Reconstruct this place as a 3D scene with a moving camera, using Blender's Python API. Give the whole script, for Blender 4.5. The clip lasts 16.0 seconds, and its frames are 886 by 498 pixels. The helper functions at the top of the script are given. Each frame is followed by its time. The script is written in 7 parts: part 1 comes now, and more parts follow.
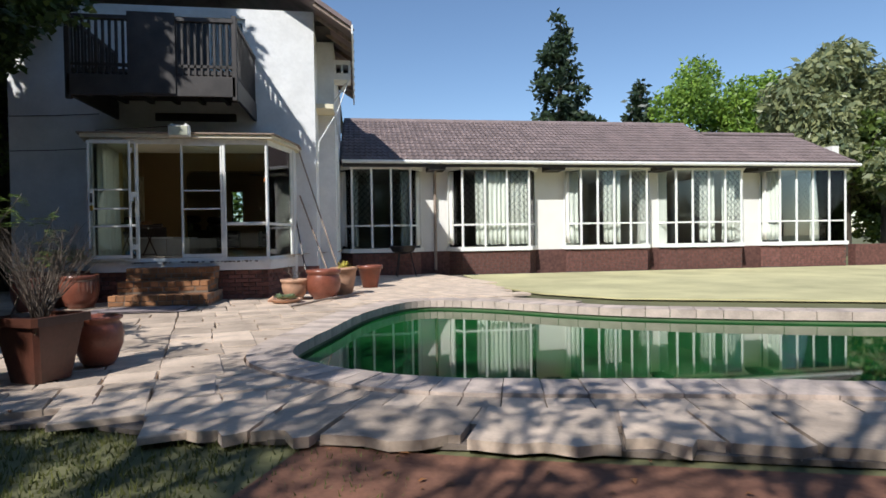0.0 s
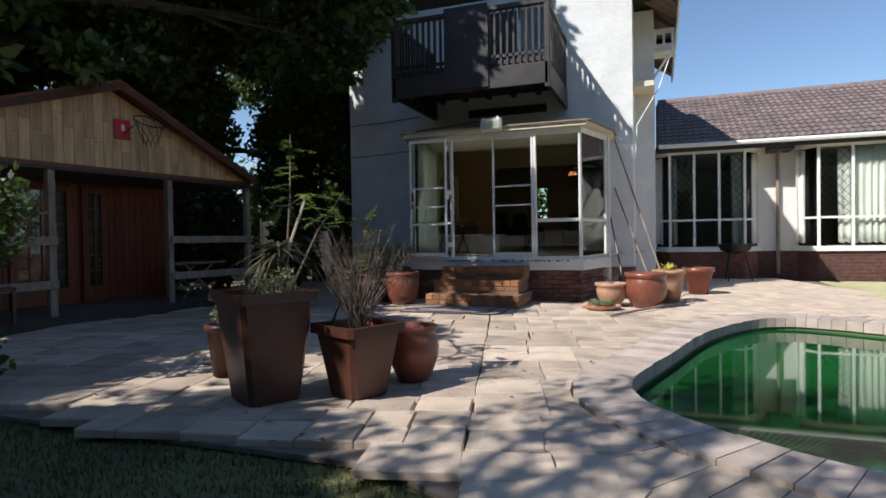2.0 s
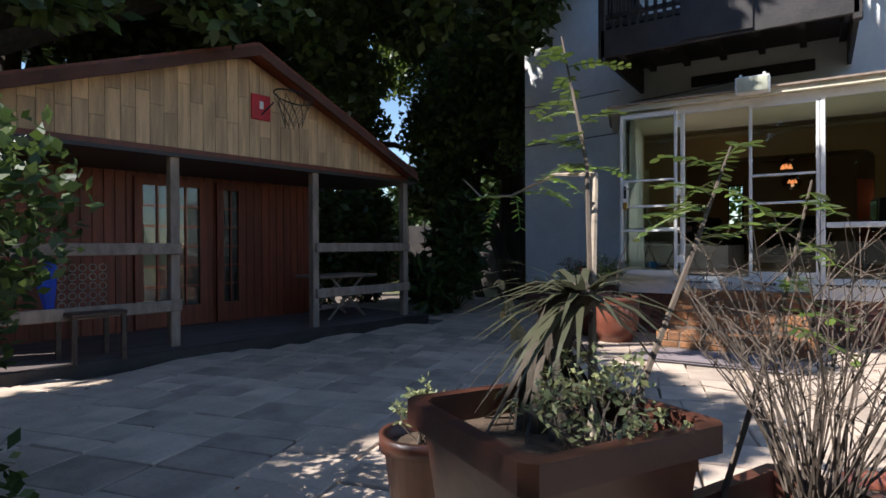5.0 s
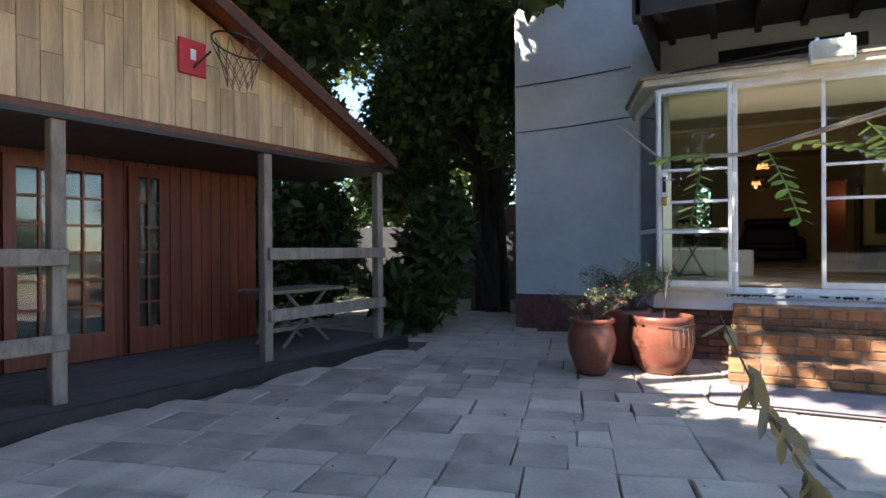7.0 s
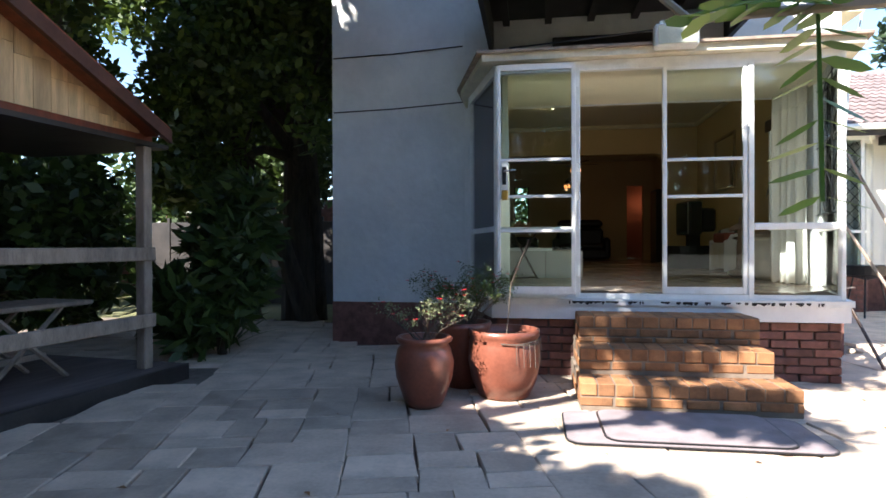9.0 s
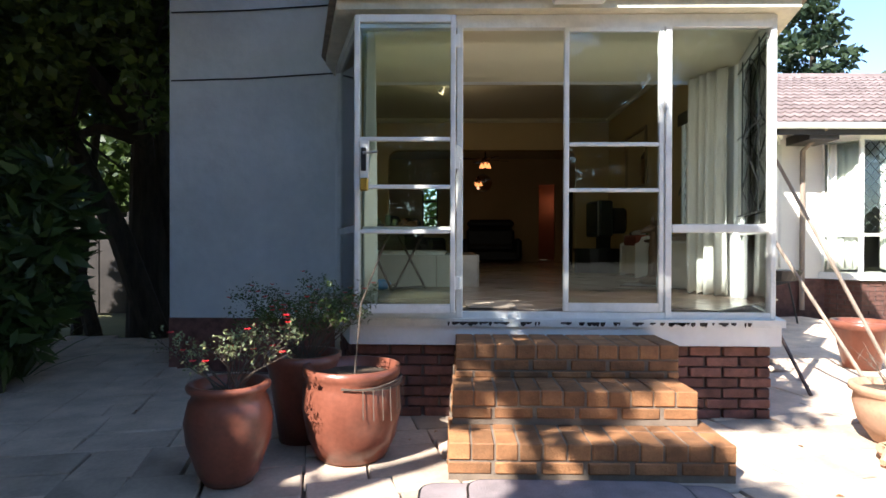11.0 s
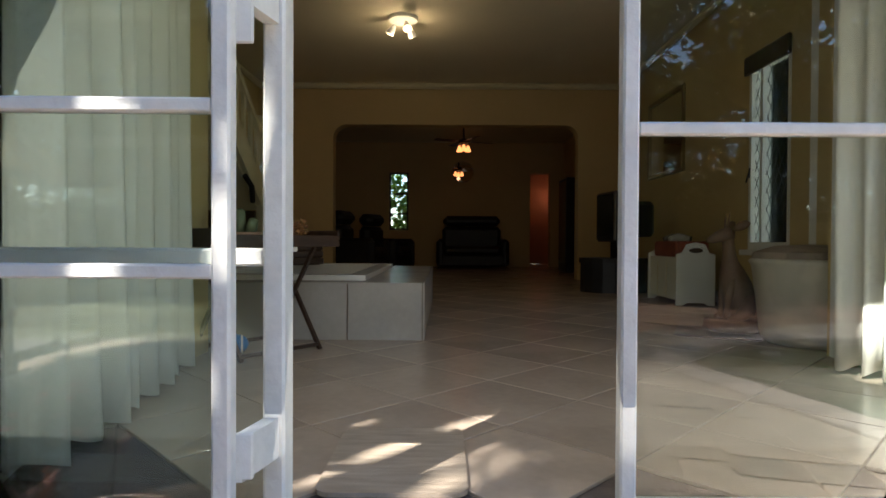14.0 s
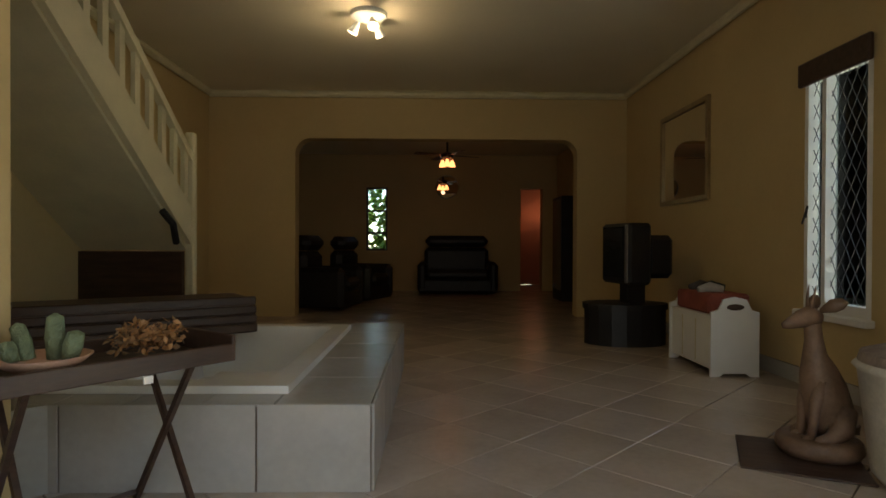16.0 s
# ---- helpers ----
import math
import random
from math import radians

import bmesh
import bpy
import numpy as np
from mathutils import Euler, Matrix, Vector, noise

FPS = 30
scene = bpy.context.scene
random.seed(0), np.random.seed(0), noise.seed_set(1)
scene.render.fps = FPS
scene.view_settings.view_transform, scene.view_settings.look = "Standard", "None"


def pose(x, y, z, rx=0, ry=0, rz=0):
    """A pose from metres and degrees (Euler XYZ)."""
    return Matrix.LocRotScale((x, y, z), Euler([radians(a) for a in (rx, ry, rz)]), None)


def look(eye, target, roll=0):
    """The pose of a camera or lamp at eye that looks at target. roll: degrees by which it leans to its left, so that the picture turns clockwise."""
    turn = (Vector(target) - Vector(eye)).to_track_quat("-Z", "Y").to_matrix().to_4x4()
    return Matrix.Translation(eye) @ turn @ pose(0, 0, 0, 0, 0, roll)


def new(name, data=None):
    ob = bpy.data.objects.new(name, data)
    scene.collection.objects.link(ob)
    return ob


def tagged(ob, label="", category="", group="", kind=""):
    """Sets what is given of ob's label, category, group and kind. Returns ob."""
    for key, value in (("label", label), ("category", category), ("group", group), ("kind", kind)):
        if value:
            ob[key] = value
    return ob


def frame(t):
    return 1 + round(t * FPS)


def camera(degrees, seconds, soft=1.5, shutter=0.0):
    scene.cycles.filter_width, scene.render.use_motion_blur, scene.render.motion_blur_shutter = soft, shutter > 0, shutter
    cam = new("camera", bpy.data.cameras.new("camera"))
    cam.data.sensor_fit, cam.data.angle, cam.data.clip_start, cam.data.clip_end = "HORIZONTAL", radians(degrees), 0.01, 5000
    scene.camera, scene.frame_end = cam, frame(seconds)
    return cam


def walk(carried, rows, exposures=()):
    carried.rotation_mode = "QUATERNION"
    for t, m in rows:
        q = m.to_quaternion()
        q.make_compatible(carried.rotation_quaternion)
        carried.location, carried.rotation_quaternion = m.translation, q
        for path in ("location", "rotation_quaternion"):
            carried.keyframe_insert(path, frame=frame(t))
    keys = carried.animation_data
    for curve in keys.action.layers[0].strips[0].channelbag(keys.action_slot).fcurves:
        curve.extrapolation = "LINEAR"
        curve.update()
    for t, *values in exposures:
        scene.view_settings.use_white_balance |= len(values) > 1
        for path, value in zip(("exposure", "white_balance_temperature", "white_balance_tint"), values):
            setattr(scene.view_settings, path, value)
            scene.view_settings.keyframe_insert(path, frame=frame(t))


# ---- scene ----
cam = camera(74.39, 16.0, soft=1.6)
PATH = [
    (0.00, -0.511, -1.347, 1.040, 88.99, 0.86, -8.35),
    (0.50, -0.564, -1.038, 1.051, 89.00, 0.87, -0.08),
    (1.00, -0.603, -0.770, 1.078, 88.96, 0.82, 6.88),
    (1.50, -0.737, -0.446, 1.083, 89.02, 0.92, 14.07),
    (2.00, -0.947, -0.107, 1.084, 89.00, 0.91, 20.16),
    (2.50, -1.218, 0.223, 1.100, 88.94, 0.78, 23.81),
    (3.00, -1.541, 0.570, 1.148, 89.01, 0.55, 26.85),
    (3.50, -1.919, 0.895, 1.143, 89.40, 0.51, 29.87),
    (4.00, -2.287, 1.267, 1.138, 89.48, 0.35, 31.07),
    (4.50, -2.578, 1.532, 1.177, 89.52, 0.34, 32.02),
    (5.00, -2.935, 1.845, 1.163, 89.63, 0.27, 32.70),
    (5.20, -3.067, 1.986, 1.131, 89.86, 0.26, 33.00),
    (7.30, -4.551, 3.226, 1.204, 89.75, 0.35, 24.13),
    (7.50, -4.594, 3.370, 1.213, 89.63, 0.32, 22.66),
    (8.00, -4.701, 3.664, 1.213, 89.71, 0.24, 17.70),
    (8.50, -4.770, 3.960, 1.232, 89.56, 0.14, 12.73),
    (9.00, -4.789, 4.219, 1.204, 89.71, 0.17, 8.74),
    (9.50, -4.807, 4.490, 1.175, 89.81, 0.02, 4.22),
    (10.00, -4.726, 4.865, 1.168, 89.95, -0.01, 1.55),
    (10.20, -4.649, 4.984, 1.186, 89.82, -0.14, 1.41),
    (12.30, -4.201, 6.713, 1.284, 89.43, -0.05, 0.75),
    (12.50, -4.167, 6.945, 1.297, 89.24, -0.21, 0.70),
    (13.00, -4.091, 7.441, 1.324, 89.21, -0.23, 0.55),
    (13.50, -4.057, 7.950, 1.369, 89.05, 0.08, 0.50),
    (14.00, -4.011, 8.457, 1.399, 89.18, -0.30, 0.22),
    (14.50, -3.955, 8.885, 1.526, 89.16, -0.08, -0.19),
    (15.00, -3.922, 9.198, 1.594, 89.30, -0.06, -0.38),
    (15.50, -3.915, 9.430, 1.697, 89.39, -0.18, -0.64),
    (16.00, -3.900, 9.699, 1.794, 89.53, -0.24, -0.98),
]
EXPOSURES = [(0.0, 0.2, 6000, 10), (3.0, 0.32, 6100, 11), (5.2, 0.95, 6050, 13), (7.3, 2.15, 6250, 11), (8.5, 2.05, 6150, 11), (10.2, 1.85, 6150, 11), (12.3, 1.6, 6300, 10), (14.0, 1.9, 6400, 11), (15.0, 2.0, 6700, 11), (16.0, 2.45, 6500, 10)]
walk(cam, [(row[0], pose(*row[1:])) for row in PATH], EXPOSURES)

# ---- light ----
SUN_WAY = Vector((0.76, 1.0, -1.19)).normalized()
world = bpy.data.worlds.new("sky")
scene.world = world
world.use_nodes = True
wn = world.node_tree
sky = wn.nodes.new("ShaderNodeTexSky")
sky.sky_type, sky.sun_disc = "NISHITA", False
sky.sun_elevation = math.asin(-SUN_WAY.z)
sky.sun_rotation = math.atan2(-SUN_WAY.x, -SUN_WAY.y)
sky.air_density, sky.dust_density, sky.ozone_density = 1.0, 0.0, 2.0
wn.links.new(sky.outputs[0], wn.nodes["Background"].inputs[0])
wn.nodes["Background"].inputs[1].default_value = 0.11
sun = new("sun", bpy.data.lights.new("sun", "SUN"))
sun.data.energy, sun.data.angle, sun.data.color = 5.0, radians(0.5), (1.0, 0.95, 0.86)
sun.matrix_world = look((0, 0, 30), Vector((0, 0, 30)) + SUN_WAY)


def bulb(name, place, watts, colour, size=0.05):
    ob = new(name, bpy.data.lights.new(name, "POINT"))
    ob.data.energy, ob.data.color, ob.data.shadow_soft_size = watts, colour, size
    ob.location = place
    return ob


bulb("ceiling_bulb", (-4.5, 15.1, 3.62), 1.8, (1.0, 0.78, 0.48))
bulb("fan_bulb", (-3.65, 20.2, 3.12), 0.06, (1.0, 0.5, 0.25))
bulb("passage_bulb", (-1.2, 24.2, 2.6), 0.45, (1.0, 0.55, 0.35))

# daylight of the glazed bay, standing in its opening
day = new("bay_daylight", bpy.data.lights.new("bay_daylight", "AREA"))
day.data.shape, day.data.size, day.data.size_y = "RECTANGLE", 2.9, 1.9
day.data.energy, day.data.color = 2.8, (1.0, 0.95, 0.84)
day.matrix_world = look((-3.63, 9.93, 1.85), (-3.63, 13.5, 0.9))

side_day = new("side_window_daylight", bpy.data.lights.new("side_window_daylight", "AREA"))
side_day.data.shape, side_day.data.size, side_day.data.size_y = "RECTANGLE", 0.64, 1.66
side_day.data.energy, side_day.data.color = 0.8, (0.95, 0.98, 1.0)
side_day.matrix_world = look((-1.0, 13.615, 2.19), (-4.0, 13.615, 2.19))


# ---- materials ----
def material(name, colour, rough=0.6, metal=0.0, spread=0.25, scale=6.0, fine=60.0, bump=0.15, dark=None, random_each=0.0, spec=0.5, stretch=(1, 1, 1)):
    """Two scales of noise on a base colour, fine relief, and a little change from piece to piece."""
    m = bpy.data.materials.new(name)
    m.use_nodes = True
    n, l = m.node_tree.nodes, m.node_tree.links
    b = n["Principled BSDF"]
    tc = n.new("ShaderNodeTexCoord")
    mp = n.new("ShaderNodeMapping")
    mp.inputs["Scale"].default_value = stretch
    l.new(tc.outputs["Object"], mp.inputs["Vector"])
    big, small = n.new("ShaderNodeTexNoise"), n.new("ShaderNodeTexNoise")
    big.inputs["Scale"].default_value, small.inputs["Scale"].default_value = scale, fine
    big.inputs["Detail"].default_value, small.inputs["Detail"].default_value = 5, 3
    oi = n.new("ShaderNodeObjectInfo")
    for t in (big, small):
        l.new(mp.outputs["Vector"], t.inputs["Vector"])
        t.noise_dimensions = "4D"
        l.new(oi.outputs["Random"], t.inputs["W"])
    ramp = n.new("ShaderNodeValToRGB")
    low = dark or tuple(c * (1 - spread) for c in colour)
    high = tuple(min(1, c * (1 + spread * 0.6)) for c in colour)
    ramp.color_ramp.elements[0].position, ramp.color_ramp.elements[1].position = 0.32, 0.68
    ramp.color_ramp.elements[0].color, ramp.color_ramp.elements[1].color = (*low, 1), (*high, 1)
    mid = n.new("ShaderNodeMath")
    mid.operation = "MULTIPLY_ADD"
    mid.inputs[1].default_value, mid.inputs[2].default_value = 0.35, -0.17
    l.new(small.outputs["Fac"], mid.inputs[0])
    add = n.new("ShaderNodeMath")
    l.new(big.outputs["Fac"], add.inputs[0])
    l.new(mid.outputs[0], add.inputs[1])
    l.new(add.outputs[0], ramp.inputs["Fac"])
    last = ramp.outputs["Color"]
    if random_each:
        hs = n.new("ShaderNodeHueSaturation")
        mr = n.new("ShaderNodeMapRange")
        mr.inputs["To Min"].default_value, mr.inputs["To Max"].default_value = 1 - random_each, 1 + random_each
        l.new(oi.outputs["Random"], mr.inputs["Value"])
        l.new(mr.outputs["Result"], hs.inputs["Value"])
        l.new(last, hs.inputs["Color"])
        last = hs.outputs["Color"]
    l.new(last, b.inputs["Base Color"])
    b.inputs["Roughness"].default_value, b.inputs["Metallic"].default_value = rough, metal
    b.inputs["Specular IOR Level"].default_value = spec
    if bump:
        bp = n.new("ShaderNodeBump")
        bp.inputs["Strength"].default_value, bp.inputs["Distance"].default_value = bump, 0.02
        l.new(add.outputs[0], bp.inputs["Height"])
        l.new(bp.outputs["Normal"], b.inputs["Normal"])
    return m


def glass_material(name, tint=(0.93, 0.97, 0.95)):
    m = bpy.data.materials.new(name)
    m.use_nodes = True
    n, l = m.node_tree.nodes, m.node_tree.links
    n.remove(n["Principled BSDF"])
    tr, gl, mix, fr = n.new("ShaderNodeBsdfTransparent"), n.new("ShaderNodeBsdfGlossy"), n.new("ShaderNodeMixShader"), n.new("ShaderNodeFresnel")
    tr.inputs[0].default_value = (*tint, 1)
    gl.inputs["Roughness"].default_value = 0.0
    fr.inputs["IOR"].default_value = 1.52
    l.new(fr.outputs[0], mix.inputs[0])
    l.new(tr.outputs[0], mix.inputs[1])
    l.new(gl.outputs[0], mix.inputs[2])
    l.new(mix.outputs[0], n["Material Output"].inputs["Surface"])
    return m


def leaf_material(name, colour, spread=0.5):
    m = bpy.data.materials.new(name)
    m.use_nodes = True
    n, l = m.node_tree.nodes, m.node_tree.links
    b = n["Principled BSDF"]
    geo, ramp, mix, tl = n.new("ShaderNodeNewGeometry"), n.new("ShaderNodeValToRGB"), n.new("ShaderNodeMixShader"), n.new("ShaderNodeBsdfTranslucent")
    ramp.color_ramp.elements[0].color = (*(c * (1 - spread) for c in colour), 1)
    ramp.color_ramp.elements[1].color = (colour[0] * (1.35 + spread * 0.5), colour[1] * (1 + spread * 0.6), colour[2], 1)
    l.new(geo.outputs["Random Per Island"], ramp.inputs["Fac"])
    l.new(ramp.outputs[0], b.inputs["Base Color"])
    l.new(ramp.outputs[0], tl.inputs["Color"])
    b.inputs["Roughness"].default_value = 0.45
    mix.inputs[0].default_value = 0.3
    l.new(b.outputs[0], mix.inputs[1])
    l.new(tl.outputs[0], mix.inputs[2])
    l.new(mix.outputs[0], n["Material Output"].inputs["Surface"])
    return m


def glow_material(name, colour, strength):
    m = bpy.data.materials.new(name)
    m.use_nodes = True
    b = m.node_tree.nodes["Principled BSDF"]
    b.inputs["Base Color"].default_value = b.inputs["Emission Color"].default_value = (*colour, 1)
    b.inputs["Emission Strength"].default_value = strength
    return m


PLASTER = material("white_plaster", (0.78, 0.77, 0.75), 0.9, spread=0.10, scale=2.0, fine=13, bump=0.9)
WING_PLASTER = material("cream_plaster", (0.78, 0.75, 0.69), 0.85, spread=0.06, scale=1.5, fine=25, bump=0.4)
WHITE_PAINT = material("white_gloss_paint", (0.82, 0.81, 0.77), 0.4, spread=0.05, scale=5, fine=90, bump=0.12)
WORN_PAINT = material("flaking_white_paint", (0.78, 0.77, 0.73), 0.55, spread=0.1, scale=9, fine=45, bump=0.4)
BROWN_BRICK = material("purple_brown_brick", (0.16, 0.07, 0.055), 0.8, spread=0.4, scale=12, fine=80, bump=0.6, random_each=0.35)
STEP_BRICK = material("orange_brick", (0.30, 0.135, 0.055), 0.75, spread=0.35, scale=9, fine=80, bump=0.5, random_each=0.3)
MORTAR = material("grey_mortar", (0.20, 0.15, 0.11), 0.95, spread=0.2, scale=10, fine=90, bump=0.4)
DARK_MORTAR = material("dark_mortar", (0.11, 0.085, 0.075), 0.95, spread=0.2, scale=10, fine=90, bump=0.4)
SLATE = material("sandy_grey_flagstone", (0.52, 0.405, 0.31), 0.8, spread=0.25, scale=3.5, fine=40, bump=0.35, random_each=0.22)
JOINT = material("sandy_joint", (0.19, 0.15, 0.12), 0.95, spread=0.3, scale=8, fine=70, bump=0.4)
COPING = material("pale_pool_coping", (0.50, 0.40, 0.335), 0.8, spread=0.25, scale=4, fine=50, bump=0.4, random_each=0.12)
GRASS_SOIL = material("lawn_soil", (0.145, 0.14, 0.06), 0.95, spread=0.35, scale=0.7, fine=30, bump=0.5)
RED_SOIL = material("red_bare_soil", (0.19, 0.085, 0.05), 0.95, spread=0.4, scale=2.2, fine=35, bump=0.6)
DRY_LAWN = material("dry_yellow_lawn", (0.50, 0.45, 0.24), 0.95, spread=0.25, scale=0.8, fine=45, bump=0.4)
ROOF_TILE = material("mauve_brown_roof_tile", (0.20, 0.15, 0.14), 0.75, spread=0.25, scale=3, fine=50, bump=0.3, random_each=0.2)
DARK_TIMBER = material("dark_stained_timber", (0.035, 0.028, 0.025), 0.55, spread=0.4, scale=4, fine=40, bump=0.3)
GABLE_BOARD = material("varnished_yellow_board", (0.58, 0.38, 0.20), 0.6, spread=0.3, scale=3, fine=25, bump=0.3, random_each=0.2, stretch=(6, 6, 0.6))
RED_TIMBER = material("red_brown_cabin_timber", (0.20, 0.042, 0.014), 0.5, spread=0.35, scale=3, fine=30, bump=0.25, random_each=0.15, stretch=(5, 5, 0.5))
GREY_TIMBER = material("weathered_grey_timber", (0.30, 0.23, 0.18), 0.85, spread=0.35, scale=4, fine=30, bump=0.5, random_each=0.1, stretch=(3, 3, 1))
BARK = material("dark_bark", (0.07, 0.055, 0.04), 0.9, spread=0.45, scale=6, fine=30, bump=0.8, stretch=(3, 3, 0.6))
TERRACOTTA = material("glazed_red_clay", (0.23, 0.075, 0.045), 0.32, spread=0.3, scale=5, fine=40, bump=0.1, random_each=0.1)
PLANTER_CLAY = material("brown_glazed_planter", (0.088, 0.033, 0.021), 0.36, spread=0.35, scale=4, fine=35, bump=0.12)
PALE_CLAY = material("pale_terracotta", (0.47, 0.27, 0.17), 0.8, spread=0.25, scale=6, fine=50, bump=0.2)
POT_SOIL = material("potting_soil", (0.10, 0.065, 0.04), 0.95, spread=0.5, scale=14, fine=70, bump=0.9)
TWIG = material("dry_twig", (0.12, 0.09, 0.068), 0.85, spread=0.3, scale=10, bump=0.2)
PALE_STEM = material("pale_bark_stem", (0.34, 0.27, 0.20), 0.8, spread=0.3, scale=10, bump=0.2)
GLASS = glass_material("window_glass")
CURTAIN = material("off_white_curtain", (0.74, 0.72, 0.66), 0.9, spread=0.08, scale=3, fine=90, bump=0.15)
BLACK_METAL = material("black_metal", (0.02, 0.02, 0.022), 0.4, metal=0.3, spread=0.3)
STEEL = material("steel", (0.5, 0.5, 0.5), 0.35, metal=0.9, spread=0.15)
LEAF_DARK = leaf_material("dark_leaf", (0.058, 0.105, 0.028))
LEAF_MID = leaf_material("mid_green_leaf", (0.095, 0.16, 0.035))
LEAF_LIGHT = leaf_material("fresh_green_leaf", (0.19, 0.34, 0.06), 0.35)
LEAF_GREY = leaf_material("grey_green_leaf", (0.22, 0.28, 0.15), 0.35)
LEAF_YUCCA = leaf_material("dull_grey_green_blade", (0.065, 0.08, 0.055), 0.4)
LEAF_CONIFER = leaf_material("blue_green_needle", (0.035, 0.065, 0.035), 0.4)
YELLOW_WALL = material("ochre_wall_paint", (0.56, 0.42, 0.20), 0.8, spread=0.06, scale=1.3, fine=25, bump=0.2)
CEILING_PAINT = material("cream_ceiling_paint", (0.72, 0.65, 0.47), 0.8, spread=0.04, scale=1.2, fine=30, bump=0.1)
CREAM_WOOD = material("cream_painted_wood", (0.66, 0.60, 0.40), 0.5, spread=0.08, scale=4, fine=50, bump=0.1)
FLOOR_TILE = material("beige_floor_tile", (0.42, 0.34, 0.27), 0.22, spread=0.14, scale=2.5, fine=30, bump=0.06, random_each=0.08)
TUB_TILE = material("grey_beige_tile", (0.42, 0.39, 0.34), 0.25, spread=0.12, scale=2.5, fine=30, bump=0.05, random_each=0.06)
ACRYLIC = material("white_acrylic", (0.80, 0.78, 0.72), 0.2, spread=0.04, bump=0.0)
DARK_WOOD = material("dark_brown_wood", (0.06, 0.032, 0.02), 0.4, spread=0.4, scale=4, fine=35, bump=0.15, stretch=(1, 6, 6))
BLACK_LEATHER = material("black_leather", (0.012, 0.011, 0.011), 0.5, spread=0.3, scale=8, fine=70, bump=0.3)
MIRROR = material("mirror_glass", (0.85, 0.85, 0.85), 0.02, metal=1.0, spread=0.01, bump=0.0)


# ---- mesh helpers ----
def part(name, bm, mat, parent=None, label="", smooth=False):
    me = bpy.data.meshes.new(name)
    bmesh.ops.recalc_face_normals(bm, faces=bm.faces)
    bm.to_mesh(me)
    bm.free()
    me.materials.append(mat)
    if smooth:
        me.polygons.foreach_set("use_smooth", [True] * len(me.polygons))
    ob = new(name, me)
    if parent:
        ob.parent = parent
    return tagged(ob, label)


def thing(name, label, category, group="", kind="", at=(0, 0, 0), turn=0):
    ob = new(name)
    ob.matrix_world = pose(*at, 0, 0, turn)
    ob.empty_display_size = 0.1
    return tagged(ob, label, category, group, kind)


def box(x0, x1, y0, y1, z0, z1, bevel=0.0, bm=None):
    out = bm or bmesh.new()
    vs = bmesh.ops.create_cube(out, size=1.0)["verts"]
    for v in vs:
        v.co = Vector((x0 + (v.co.x + 0.5) * (x1 - x0), y0 + (v.co.y + 0.5) * (y1 - y0), z0 + (v.co.z + 0.5) * (z1 - z0)))
    if bevel:
        es = {e for v in vs for e in v.link_edges}
        bmesh.ops.bevel(out, geom=list(es), offset=bevel, segments=1, affect="EDGES")
    return out


def rod(points, radii, sides=8, bm=None, cap=True):
    """A tube through points, with a radius at each."""
    out = bm or bmesh.new()
    pts = [Vector(p) for p in points]
    if not hasattr(radii, "__len__"):
        radii = [radii] * len(pts)
    rings = []
    for i, p in enumerate(pts):
        way = (pts[min(i + 1, len(pts) - 1)] - pts[max(i - 1, 0)]).normalized()
        side = way.orthogonal().normalized() if i == 0 else (side - way * side.dot(way)).normalized()
        up = way.cross(side)
        rings.append([out.verts.new(p + (side * math.cos(a) + up * math.sin(a)) * radii[i]) for a in [k * 2 * math.pi / sides for k in range(sides)]])
    for a, b in zip(rings, rings[1:]):
        for k in range(sides):
            out.faces.new((a[k], a[(k + 1) % sides], b[(k + 1) % sides], b[k]))
    if cap:
        out.faces.new(rings[0][::-1])
        out.faces.new(rings[-1])
    return out


def lathe(profile, sides=28, bm=None, square=0.0):
    """Turns (radius, z) pairs round the z axis."""
    out = bm or bmesh.new()
    rings = []
    for r, z in profile:
        rings.append([out.verts.new((r * math.cos(a), r * math.sin(a), z)) for a in [k * 2 * math.pi / sides for k in range(sides)]])
    for a, b in zip(rings, rings[1:]):
        for k in range(sides):
            out.faces.new((a[k], a[(k + 1) % sides], b[(k + 1) % sides], b[k]))
    out.faces.new(rings[0][::-1])
    out.faces.new(rings[-1])
    return out


def prism(outline, z0, z1, bm=None):
    """An upright prism over an outline of (x, y)."""
    out = bm or bmesh.new()
    lo = [out.verts.new((x, y, z0)) for x, y in outline]
    hi = [out.verts.new((x, y, z1)) for x, y in outline]
    out.faces.new(lo[::-1])
    out.faces.new(hi)
    n = len(lo)
    for k in range(n):
        out.faces.new((lo[k], lo[(k + 1) % n], hi[(k + 1) % n], hi[k]))
    return out


def slab_between(a, b, z0, z1, thick, bm=None, shift=0.0):
    """An upright board along the line a-b in the plan, thick across it."""
    a, b = Vector((*a, 0)), Vector((*b, 0))
    n = Vector((0, 0, 1)).cross((b - a).normalized()) * thick / 2
    o = Vector((0, 0, 1)).cross((b - a).normalized()) * shift
    return prism([(p + o)[:2] for p in (a - n, b - n, b + n, a + n)], z0, z1, bm)


